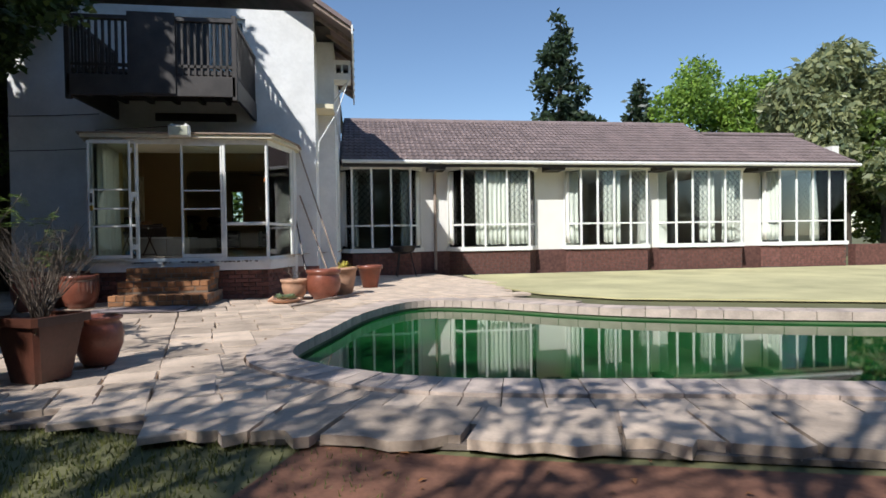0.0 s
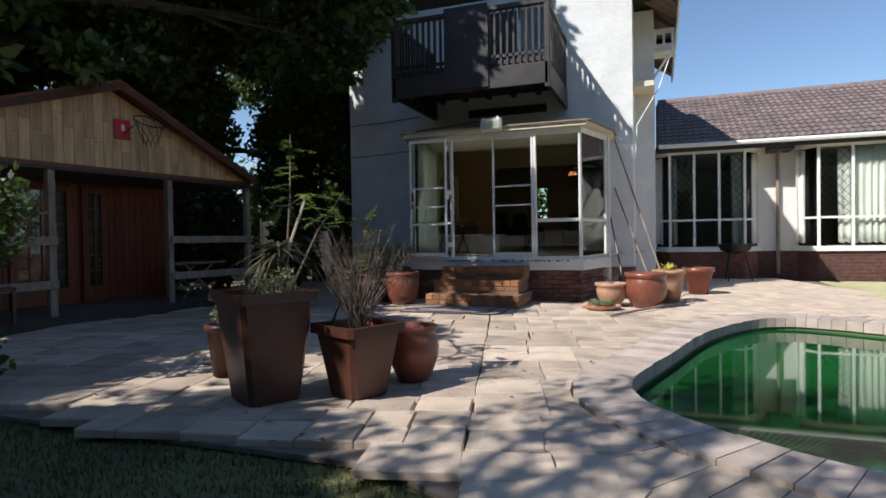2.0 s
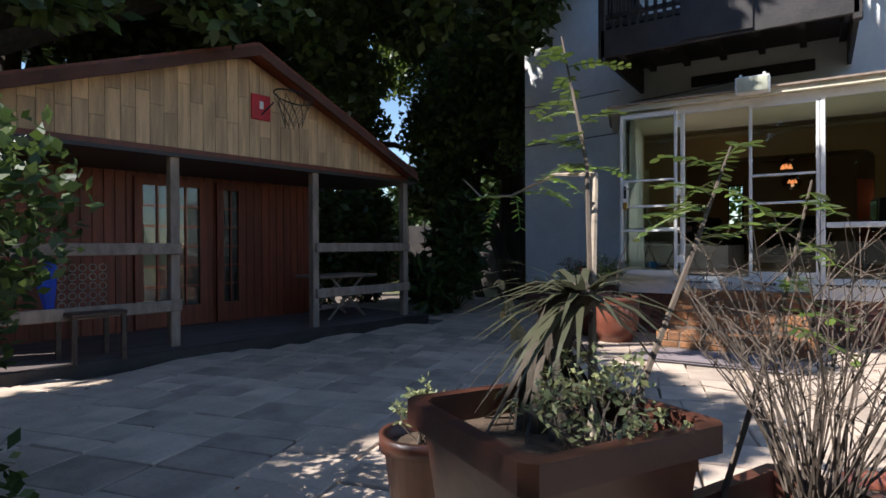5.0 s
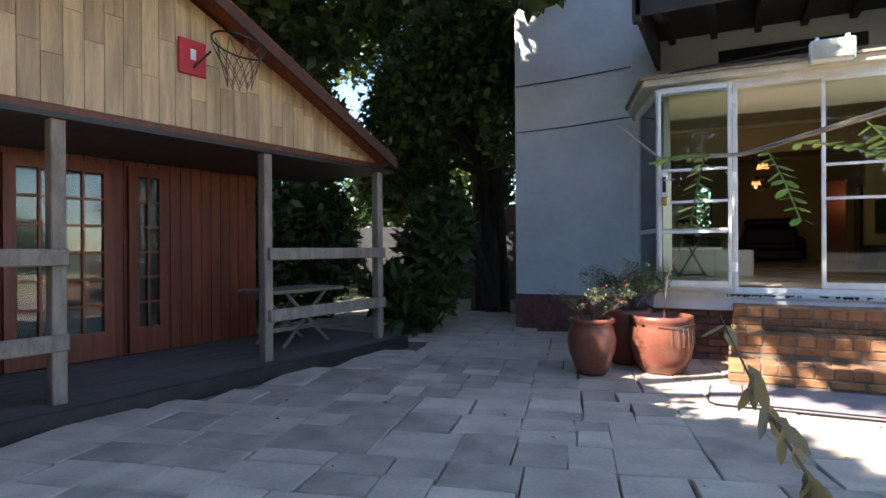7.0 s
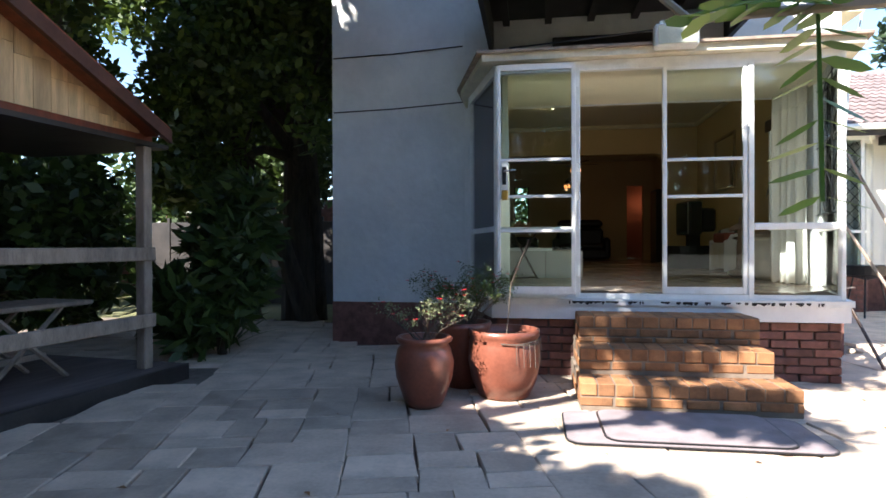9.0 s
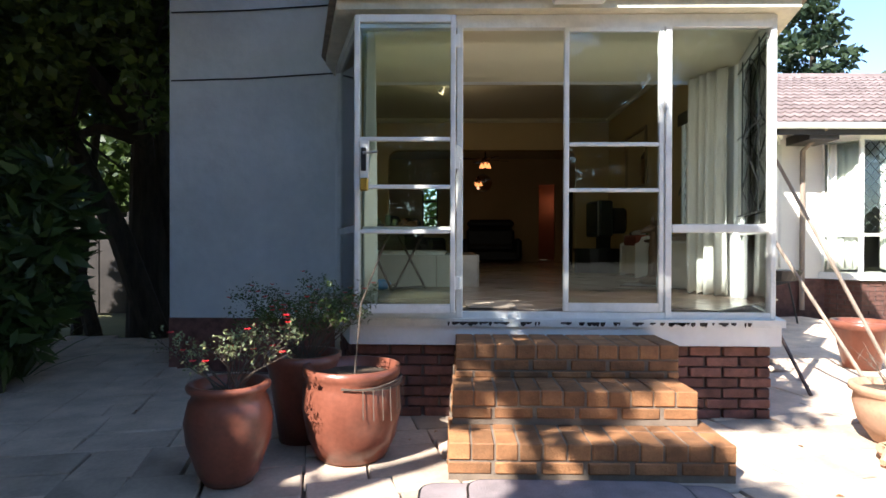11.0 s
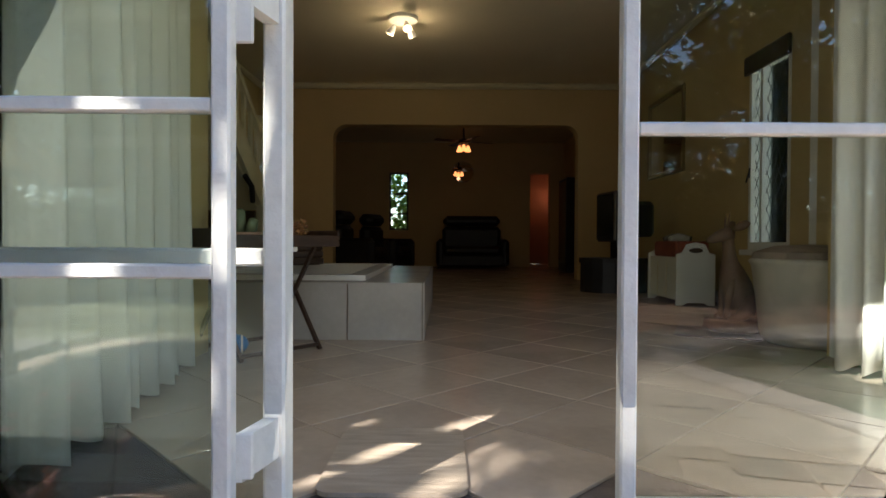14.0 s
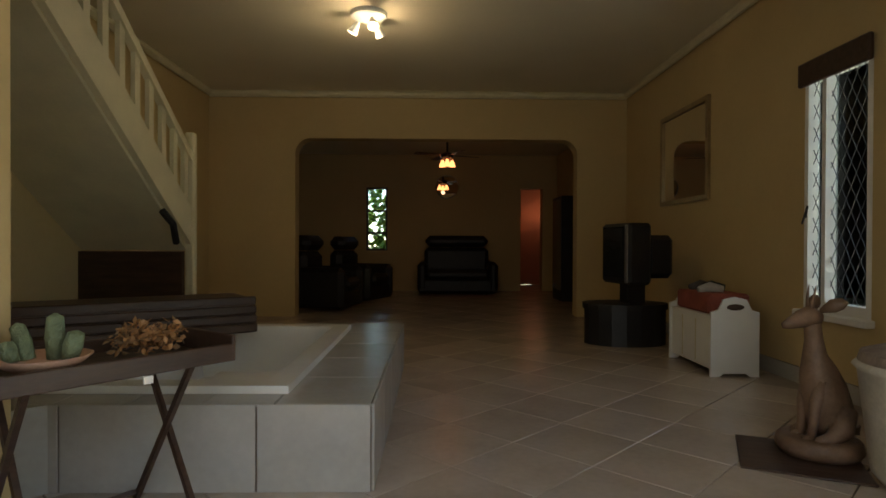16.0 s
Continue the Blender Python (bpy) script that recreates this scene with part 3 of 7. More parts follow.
Z0, Z1 = 0.719, 2.87
for x in MULL[:2] + MULL[3:]:
    w = 0.024 if x in (MULL[1], MULL[3]) else 0.02
    part("mullion", box(x - w, x + w, BAY_Y - 0.03, BAY_Y + 0.045, Z0, Z1, 0.006), WORN_PAINT, bay)
part("head_rail", box(MULL[0], MULL[4], BAY_Y - 0.028, BAY_Y + 0.04, Z1 - 0.06, Z1 + 0.03), WORN_PAINT, bay)
part("foot_rail", box(MULL[0], MULL[4], BAY_Y - 0.025, BAY_Y + 0.04, Z0, Z0 + 0.045), WORN_PAINT, bay)
# fixed panes
part("transom", box(MULL[3] + 0.03, MULL[4] - 0.03, BAY_Y - 0.02, BAY_Y + 0.03, 1.34, 1.40, 0.006), WORN_PAINT, bay)
part("transom", box(MULL[0] + 0.03, MULL[1] - 0.03, BAY_Y + 0.0, BAY_Y + 0.03, 1.34, 1.38, 0.006), WORN_PAINT, bay)
for a, b, z0, z1 in ((MULL[3] + 0.03, MULL[4] - 0.03, 0.765, 1.34), (MULL[3] + 0.03, MULL[4] - 0.03, 1.40, 2.81), (MULL[0] + 0.03, MULL[1] - 0.03, 0.765, 1.34), (MULL[0] + 0.03, MULL[1] - 0.03, 1.38, 2.81)):
    p = part("pane", box(a, b, BAY_Y + 0.012, BAY_Y + 0.016, z0, z1), GLASS, bay)
    p.visible_shadow = False
# canted sides
for a, b in ((LEFT_END, (MULL[0], BAY_Y)), ((MULL[4], BAY_Y), RIGHT_END)):
    va, vb = Vector(a), Vector(b)
    q = lambda f: tuple(va.lerp(vb, f))
    part("side_head", slab_between(a, b, Z1 - 0.06, Z1 + 0.03, 0.06), WORN_PAINT, bay)
    part("side_foot", slab_between(a, b, Z0, Z0 + 0.045, 0.06), WORN_PAINT, bay)
    part("side_transom", slab_between(a, b, 1.34, 1.39, 0.045), WORN_PAINT, bay)
    for f in (0.02, 0.98):
        part("side_mullion", rod([(*q(f), Z0), (*q(f), Z1)], 0.028, 6), WORN_PAINT, bay)
    for z0, z1 in ((0.765, 1.34), (1.39, 2.81)):
        p = part("side_pane", slab_between(a, b, z0, z1, 0.005), GLASS, bay)
        p.visible_shadow = False
# roof of the bay
FADED_CREAM = material("faded_cream_paint", (0.66, 0.60, 0.45), 0.6, spread=0.16, scale=5, fine=40, bump=0.3)
part("fascia", prism(bay_plan(0.13), 2.905, 2.97), FADED_CREAM, bay, "peeling cream eaves board")
part("bay_roof", prism(bay_plan(0.17), 2.971, 2.995), GREY_TIMBER, bay, "thin weathered roof edge")
tagged(part("bay_ceiling", prism(bay_plan(-0.04), 2.89, 2.902), CEILING_PAINT), "cream ceiling inside the bay", "ceiling", kind="structure")


def leaf(name, width, panes, bars, label):
    """A glazed steel door leaf; local x from its hinge, y its thickness, z from its foot."""
    t = thing(name, label, "door")
    h = 2.06
    part("stile", box(0, 0.036, -0.02, 0.02, 0, h, 0.005), WORN_PAINT, t)
    part("stile", box(width - 0.036, width, -0.02, 0.02, 0, h, 0.005), WORN_PAINT, t)
    part("top_rail", box(0.036, width - 0.036, -0.02, 0.02, h - 0.05, h), WORN_PAINT, t)
    part("bottom_rail", box(0.036, width - 0.036, -0.02, 0.02, 0, 0.06), WORN_PAINT, t)
    zs = [0.06] + [b for z in bars for b in (z, z + 0.028)] + [h - 0.05]
    for z in bars:
        part("glazing_bar", box(0.036, width - 0.036, -0.015, 0.015, z, z + 0.028, 0.004), WORN_PAINT, t)
    for z0, z1 in zip(zs[::2], zs[1::2]):
        p = part("pane", box(0.036, width - 0.036, -0.002, 0.002, z0, z1), GLASS, t)
        p.visible_shadow = False
    for z in (0.16, 1.0, 1.85):
        part("hinge", box(-0.03, 0.036, -0.03, -0.019, z, z + 0.09, 0.003), WORN_PAINT, t)
    return t


right_leaf = leaf("glazed_door", 0.715, 4, (0.86, 1.19), "closed white glazed door leaf with three panes")
right_leaf.matrix_world = pose(MULL[3] - 0.03, BAY_Y - 0.005, 0.77, 0, 0, 180)
open_leaf = leaf("glazed_door", 0.70, 4, (0.55, 0.86, 1.19), "white glazed door leaf folded open against the window")
open_leaf.matrix_world = pose(MULL[1] - 0.03, BAY_Y - 0.185, 0.775, 0, 0, 181)
for z in (0.93, 1.86):
    part("hinge_bracket", prism([(MULL[1] - 0.02, BAY_Y - 0.031), (MULL[1] + 0.012, BAY_Y - 0.031), (MULL[1] - 0.02, BAY_Y - 0.165), (MULL[1] - 0.05, BAY_Y - 0.165)], z, z + 0.085), WORN_PAINT, bay, "projecting painted hinge")
lock = part("lock_plate", box(0.60, 0.66, -0.02, 0.03, 0.86, 1.19), WORN_PAINT, open_leaf)
part("handle", rod([(0.63, 0.03, 1.1), (0.63, 0.07, 1.1), (0.53, 0.075, 1.105)], 0.009, 8), STEEL, lock, "steel lever handle")
part("latch", box(0.615, 0.65, 0.03, 0.045, 0.98, 1.14, 0.004), BLACK_METAL, lock, "black latch plate")
part("padlock", box(0.60, 0.655, 0.03, 0.06, 0.84, 0.93, 0.008), material("brass", (0.62, 0.36, 0.07), 0.35, metal=0.8), lock, "hanging brass padlock")

flood = thing("floodlight", "weathered rectangular floodlight above the bay", "lamp")
flood.matrix_world = pose(-3.57, BAY_Y - 0.29, 2.98)
part("housing", box(-0.18, 0.18, -0.02, 0.1, -0.08, 0.12, 0.015), WORN_PAINT, flood)
part("lens", box(-0.155, 0.155, -0.032, -0.021, -0.06, 0.1), material("dusty_lens", (0.55, 0.55, 0.42), 0.3), flood)
for x in (-0.12, 0.12):
    part("lug", box(x - 0.015, x + 0.015, 0.0, 0.05, 0.121, 0.15), WORN_PAINT, flood)
cable = thing("cable", "thin grey cable slung along the bay roof", "cable")
part("cable_run", rod([(-5.0, 9.62, 3.02), (-4.4, 9.6, 3.05), (-3.9, 9.6, 3.09), (-3.68, 9.58, 3.1)], 0.008, 5), BLACK_METAL, cable)

# ---- low wing ----
WY = 16.2
WX = ((-0.98, 1.39), (2.25, 4.97), (5.93, 8.75), (9.05, 11.96), (12.64, 15.68))
holes = [(a + 0.3, b - 0.3, 0.78, 3.1) for a, b in WX]
bm = wall_with_holes("x", WY, 0.25, -0.98, 15.8, -0.1, 3.35, holes)
tagged(part("wall_wing", bm, WING_PLASTER), "cream plastered wall of the low wing", "wall", kind="structure")
tagged(part("wall_wing_back", box(-0.98, 15.8, 21.5, 21.7, -0.1, 3.35), WING_PLASTER), "plain back wall of the wing", "wall", kind="structure")
tagged(part("floor_wing", box(-0.98, 15.55, WY + 0.25, 21.5, 0.5, 0.6), FLOOR_TILE), "wing floor", "floor", kind="structure")
tagged(part("ceiling_wing", box(-0.98, 15.55, WY + 0.25, 21.5, 3.2, 3.28), WING_PLASTER), "wing ceiling", "ceiling", kind="structure")
tagged(part("wall_wing_end", box(15.55, 15.8, WY + 0.25, 21.5, -0.1, 4.0), WING_PLASTER), "cream plastered end wall of the low wing", "wall", kind="structure")
for x in (1.8, 5.4, 8.9, 12.3):
    tagged(part("wall_partition", box(x, x + 0.12, WY + 0.25, 21.5, 0.6, 3.2), WING_PLASTER), "plain partition wall", "wall", kind="structure")
tagged(part("plinth_wing", box(-0.98, 15.8, WY - 0.03, WY - 0.001, -0.1, 0.66), BROWN_BRICK), "dark brick plinth of the wing", "wall", kind="structure")


def wing_window(a, b, seed, curtains):
    w = thing("window_bay", "white canted bay window with curtains on a brick base", "window", "bay windows of the wing", kind="structure")
    d, c = 0.5, 0.34
    plan = [(a + c, WY - d), (b - c, WY - d), (b, WY - 0.002), (a, WY - 0.002)]
    part("brick_base", prism(plan, -0.1, 0.64), DARK_MORTAR, w, "dark brown brick base")
    out = [(a + c - 0.07, WY - d - 0.07), (b - c + 0.07, WY - d - 0.07), (b + 0.08, WY - 0.004), (a - 0.08, WY - 0.004)]
    part("sill", prism(out, 0.66, 0.78), WHITE_PAINT, w)
    part("head_board", prism(out, 3.08, 3.16), WHITE_PAINT, w)
    part("canopy", prism([(x - 0.06 * (1 if x < (a + b) / 2 else -1), y - 0.04 if y < WY - 0.2 else y) for x, y in out], 3.161, 3.2), WORN_PAINT, w)
    x0, x1, y = a + c, b - c, WY - d
    n = 3 if a < 5 else 4
    for k in range(n + 1):
        x = x0 + (x1 - x0) * k / n
        part("mullion", box(x - 0.03, x + 0.03, y - 0.02, y + 0.03, 0.78, 3.08), WHITE_PAINT, w)
    part("transom", box(x0, x1, y - 0.015, y + 0.025, 1.42, 1.47), WHITE_PAINT, w)
    for k in range(n):
        p0, p1 = x0 + (x1 - x0) * k / n + 0.03, x0 + (x1 - x0) * (k + 1) / n - 0.03
        for z0, z1 in ((0.78, 1.42), (1.47, 3.08)):
            p = part("pane", box(p0, p1, y, y + 0.005, z0, z1), GLASS, w)
            p.visible_shadow = False
        if k in ((0, 2) if n == 3 else (1, 3)):
            bm = bmesh.new()
            for i in range(-9, 10):
                for s in (1, -1):
                    zc = 2.27 + i * 0.2
                    u0, u1 = 0.0, p1 - p0
                    za, zb = zc - s * 1.15 * (u1 / 2), zc + s * 1.15 * (u1 / 2)
                    lo, hi = max(min(za, zb), 1.49), min(max(za, zb), 3.05)
                    if hi - lo < 0.05:
                        continue
                    f = lambda z: p0 + (z - za) / (zb - za) * u1
                    rod([(f(lo), y + 0.03, lo), (f(hi), y + 0.03, hi)], 0.007, 4, bm)
            part("lattice", bm, BLACK_METAL, w, "diamond burglar bars")
    for p, q in (((a, WY), (x0, y)), ((x1, y), (b, WY))):
        part("side_frame", slab_between(p, q, 1.42, 1.47, 0.04), WHITE_PAINT, w)
        for e in (p, q):
            part("side_mullion", rod([(*e, 0.78), (*e, 3.08)], 0.03, 6), WHITE_PAINT, w)
        g = part("side_pane", slab_between(p, q, 0.78, 3.08, 0.005), GLASS, w)
        g.visible_shadow = False
    rng = random.Random(seed)
    for e0, e1 in (((a + 0.06, WY + 0.05), (x0 + 0.02, y + 0.1)), ((b - 0.06, WY + 0.05), (x1 - 0.02, y + 0.1))):
        if a < 5 or e0[0] < x0 and a > 12:
            curtain(e0[0], e1[0], e0[1], 0.85, 3.05, rng, "off-white curtain drawn across a side light", ya=e1[1], amp=0.02)
    for c0, c1, cy in curtains:
        curtain(x0 + c0 * (x1 - x0), x0 + c1 * (x1 - x0), y + cy, 0.85, 3.05, rng, "off-white curtain hanging in the bay window")


def curtain(xa, xb, y, z0, z1, rng, label, ya=None, amp=0.04, waves=None):
    """A hanging cloth with folds, from (xa, y) to (xb, ya)."""
    ya = y if ya is None else ya
    t = thing("curtain", label, "curtain")
    n = max(12, int(abs(xb - xa) / 0.02) + int(abs(ya - y) / 0.02))
    k = waves or n / 7
    bm = bmesh.new()
    rows = []
    way = Vector((xb - xa, ya - y, 0))
    nor = Vector((-way.y, way.x, 0)).normalized()
    ph = rng.random() * 6
    for j in range(9):
        v = j / 8
        row = []
        for i in range(n + 1):
            u = i / n
            a = amp * (1.0 - 0.45 * v) * (math.sin(u * k * 6.28 + ph + 0.5 * math.sin(3 * v)) + 0.4 * math.sin(u * k * 2.7 * 6.28 / 2 + ph * 2))
            lean = 0.05 * (1 - v) * math.sin(u * 5 + ph)
            p = Vector((xa, y, 0)) + way * (u + lean * 0.3) + nor * a
            row.append(bm.verts.new((p.x, p.y, z0 + (z1 - z0) * v + (0.02 * math.sin(u * k * 6.28 + ph) if j == 0 else 0))))
        rows.append(row)
    for r, s in zip(rows, rows[1:]):
        for i in range(n):
            bm.faces.new((r[i], r[i + 1], s[i + 1], s[i]))
    ob = part("cloth", bm, CURTAIN, t, smooth=True)
    ob.modifiers.new("thickness", "SOLIDIFY").thickness = 0.004
    return t


for (a, b), sd, cs in zip(WX, range(5), (((-0.22, 0.1, 0.3), (0.84, 1.2, 0.3)), ((-0.2, 0.04, 0.3), (0.2, 0.98, 0.12)), ((-0.18, 0.02, 0.35), (0.36, 0.62, 0.15)), ((0.4, 0.62, 0.15), (0.75, 0.95, 0.2)), ((-0.16, 0.0, 0.3), (0.5, 0.9, 0.15)))):
    wing_window(a, b, sd, cs)

# wing roof: slope body, gutter, boards; tiles are laid at the end
EAVE_Y, EAVE_Z, RIDGE_Y, RIDGE_Z = 15.45, 3.30, 19.5, 5.22
wing_roof = thing("wing_roof", "long low pitched roof of mauve-brown tiles", "roof", kind="structure")


def slope(x0, x1, ridge_z, name, ridge_y=RIDGE_Y):
    bm = bmesh.new()
    v = [bm.verts.new(p) for p in ((x0, EAVE_Y, EAVE_Z), (x1, EAVE_Y, EAVE_Z), (x1, ridge_y, ridge_z), (x0, ridge_y, ridge_z), (x0, 23.5, EAVE_Z), (x1, 23.5, EAVE_Z))]
    bm.faces.new((v[0], v[1], v[2], v[3]))
    bm.faces.new((v[3], v[2], v[5], v[4]))
    bm.faces.new((v[0], v[3], v[4]))
    bm.faces.new((v[1], v[5], v[2]))
    bm.faces.new((v[0], v[4], v[5], v[1]))
    return part(name, bm, ROOF_TILE, wing_roof)


slope(-0.96, 11.9, RIDGE_Z - 0.06, "roof_body")
slope(11.9, 15.6, 4.66, "roof_body", 18.6)
part("gutter", rod([(-0.9, EAVE_Y - 0.06, 3.27), (15.62, EAVE_Y - 0.06, 3.22)], 0.055, 8), WORN_PAINT, wing_roof)
part("fascia", box(-0.9, 15.6, EAVE_Y - 0.002, EAVE_Y + 0.03, 3.12, 3.3), DARK_TIMBER, wing_roof)
part("downpipe", rod([(1.82, EAVE_Y - 0.05, 3.25), (1.82, WY - 0.1, 2.95), (1.82, WY - 0.1, 0.1)], 0.045, 8), GREY_TIMBER, wing_roof, "brown downpipe")
for x in (1.82, 5.45, 8.9, 12.3):
    part("rafter_end", box(x - 0.25, x + 0.25, EAVE_Y + 0.04, WY - 0.01, 3.05, 3.2), DARK_TIMBER, wing_roof)
tagged(part("garden_wall", box(15.72, 16.9, WY - 0.5, WY - 0.2, -0.1, 0.66), BROWN_BRICK), "low dark brick garden wall", "wall", kind="structure")

# ---- timber cabin ----
cabin = thing("timber_cabin", "red-brown timber cabin with a boarded gable and open porch", "cabin", kind="structure", at=(-8.28, 9.05, 0), turn=-97)
# local x runs along the front from the far post, y goes out to the terrace, z up
CW, CD = 6.1, 1.5
APEX_X, APEX_Z, GZ = 2.70, 3.36, 2.13
part("deck", box(-0.3, CW, -CD, 0.18, -0.05, 0.10), material("worn_porch_deck", (0.15, 0.115, 0.105), 0.8, spread=0.35, scale=3, fine=30, bump=0.4, stretch=(0.6, 5, 1)), cabin, "worn dark porch deck")
part("deck_edge", box(-0.3, CW, 0.18, 0.24, -0.05, 0.105, 0.01), DARK_TIMBER, cabin)
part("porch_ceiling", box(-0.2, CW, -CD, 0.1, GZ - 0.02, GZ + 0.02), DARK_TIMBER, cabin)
part("body", box(0.6, CW, -CD - 3.0, -CD, 0.0, GZ), RED_TIMBER, cabin, "red-brown boarded front wall")
for k in range(40):
    x = 0.62 + k * 0.128
    part("wall_board", box(x, x + 0.122, -CD, -CD + 0.018, 0.1, GZ - 0.02, 0.004), RED_TIMBER, cabin)
for k, x in enumerate((0.0, 1.7, 3.55, 5.4)):
    part("post", box(x - 0.05, x + 0.05, -0.05, 0.05, 0.1, GZ, 0.008), GREY_TIMBER, cabin)
for x0, x1 in ((-0.05, 1.72), (3.5, 5.45)):
    part("porch_rail", box(x0, x1, 0.05, 0.09, 1.08, 1.20, 0.008), GREY_TIMBER, cabin)
    part("porch_rail", box(x0, x1, 0.05, 0.09, 0.48, 0.60, 0.008), GREY_TIMBER, cabin)
part("beam", box(-0.05, CW, -0.06, 0.06, GZ, GZ + 0.1, 0.01), RED_TIMBER, cabin)
# Cabin red made darker: the shade on the verge is put into the colour.
VERGE = material("shaded_red_verge", (0.09, 0.032, 0.02), 0.7, spread=0.35, scale=4, fine=30, bump=0.3)
# gable boards under both verges
rng = random.Random(3)
nb = 43
for k in range(nb):
    x = -0.02 + k * 0.142
    def verge(u):
        return GZ + 0.1 + (APEX_Z - GZ - 0.1) * max(0.0, 1 - abs(u - APEX_X) / (2.72 if u < APEX_X else 3.45))
    top0, top1 = verge(x), verge(x + 0.138)
    if max(top0, top1) - GZ < 0.13:
        continue
    cutz = GZ + 0.1 + rng.uniform(0.2, 0.8) * (max(top0, top1) - GZ - 0.1)
    for z0, ta, tb in ((GZ + 0.08, min(cutz, top0), min(cutz, top1)), (cutz + 0.004, top0, top1)):
        if min(ta, tb) - z0 < 0.05:
            continue
        bm = bmesh.new()
        f = [bm.verts.new((x + 0.001, 0.07, z0)), bm.verts.new((x + 0.138, 0.07, z0)), bm.verts.new((x + 0.138, 0.07, tb)), bm.verts.new((x + 0.001, 0.07, ta))]
        g = [bm.verts.new((v.co.x, 0.05 + rng.uniform(-.003, .003), v.co.z)) for v in f]
        bm.faces.new(f), bm.faces.new(g[::-1])
        for i in range(4):
            bm.faces.new((f[i - 1], f[i], g[i], g[i - 1]))
        part("gable_board", bm, GABLE_BOARD, cabin)
part("gable_backing", prism([(-0.25, -0.02), (CW, -0.02), (CW, 0.045), (-0.25, 0.045)], GZ + 0.1, GZ + 0.101), RED_TIMBER, cabin)
for sx in (-1, 1):
    ex = APEX_X + sx * (2.66 if sx < 0 else 3.6)
    ez = APEX_Z + 0.06 - (APEX_Z - GZ + 0.08) * ((2.66 / 2.84) if sx < 0 else 1.0)
    bm = bmesh.new()
    v = [bm.verts.new(p) for p in ((APEX_X, 0.32, APEX_Z + 0.06), (ex, 0.32, ez), (ex, -CD - 3.2, ez), (APEX_X, -CD - 3.2, APEX_Z + 0.06))]
    w = [bm.verts.new(q.co + Vector((0, 0, 0.07))) for q in v]
    bm.faces.new(v), bm.faces.new(w[::-1])
    for i in range(4):
        bm.faces.new((v[i - 1], v[i], w[i], w[i - 1]))
    part("roof_slope", bm, RED_TIMBER, cabin)
    bm = bmesh.new()
    n = Vector((0, 0, 0.09))
    v = [bm.verts.new(p) for p in ((APEX_X, 0.30, APEX_Z - 0.02), (ex, 0.30, ez - 0.07), (ex, 0.345, ez - 0.07), (APEX_X, 0.345, APEX_Z - 0.02))]
    w = [bm.verts.new(q.co + Vector((0, 0, 0.11))) for q in v]
    bm.faces.new(v), bm.faces.new(w[::-1])
    for i in range(4):
        bm.faces.new((v[i - 1], v[i], w[i], w[i - 1]))
    part("verge_board", bm, VERGE, cabin, "dark verge board with shade in its colour")


def paned_door(x0, x1, cols, label):
    d = part("door", wall_with_holes("x", -CD + 0.02, 0.05, x0, x1, 0.12, 2.05, [(x0 + 0.1, x1 - 0.1, 0.38, 1.95)]), RED_TIMBER, cabin, label)
    bm = bmesh.new()
    for k in range(1, cols):
        x = x0 + 0.1 + (x1 - x0 - 0.2) * k / cols
        box(x - 0.012, x + 0.012, -CD + 0.03, -CD + 0.06, 0.38, 1.95, bm=bm)
    for k in range(1, 6):
        z = 0.38 + 1.57 * k / 6
        box(x0 + 0.1, x1 - 0.1, -CD + 0.031, -CD + 0.059, z - 0.012, z + 0.012, bm=bm)
    part("glazing_bars", bm, RED_TIMBER, d)
    part("pane", box(x0 + 0.1, x1 - 0.1, -CD + 0.04, -CD + 0.045, 0.38, 1.95), GLASS, d)
    # Dark sheet right behind the glass stands for the unlit cabin inside.
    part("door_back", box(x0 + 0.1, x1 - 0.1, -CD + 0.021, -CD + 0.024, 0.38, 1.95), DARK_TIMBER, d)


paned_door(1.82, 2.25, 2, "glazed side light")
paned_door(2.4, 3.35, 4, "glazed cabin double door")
hoop = thing("basketball_hoop", "small red backboard with a bent basketball ring and net", "hoop", at=(-8.28, 9.05, 0), turn=-97)
HX, HZ = 2.53, 2.82
part("backboard", box(HX - 0.13, HX + 0.13, 0.075, 0.095, HZ - 0.16, HZ + 0.14, 0.008), material("faded_red_plastic", (0.55, 0.02, 0.03), 0.5), hoop)
part("white_mark", box(HX - 0.025, HX + 0.025, 0.096, 0.1, HZ - 0.03, HZ + 0.06), WHITE_PAINT, hoop)
bm = bmesh.new()
ring = [(HX - 0.28 + 0.24 * math.cos(a), 0.34 + 0.2 * math.sin(a), HZ + 0.12 + 0.05 * math.cos(a)) for a in [k * math.pi / 12 for k in range(25)]]
rod(ring, 0.009, 5, bm)
part("ring", bm, BLACK_METAL, hoop)
part("arm", rod([(HX, 0.095, HZ - 0.1), (HX - 0.1, 0.2, HZ + 0.05)], 0.01, 5), BLACK_METAL, hoop)
bm = bmesh.new()
for k in range(10):
    a0 = k * 0.628
    for s in (0.5, -0.5):
        rod([(HX - 0.28 + 0.24 * math.cos(a0), 0.34 + 0.2 * math.sin(a0), HZ + 0.12), (HX - 0.28 + 0.15 * math.cos(a0 + s), 0.34 + 0.13 * math.sin(a0 + s), HZ - 0.08), (HX - 0.28 + 0.1 * math.cos(a0 + 2 * s), 0.34 + 0.1 * math.sin(a0 + 2 * s), HZ - 0.24)], 0.004, 3, bm)
part("net", bm, TWIG, hoop)
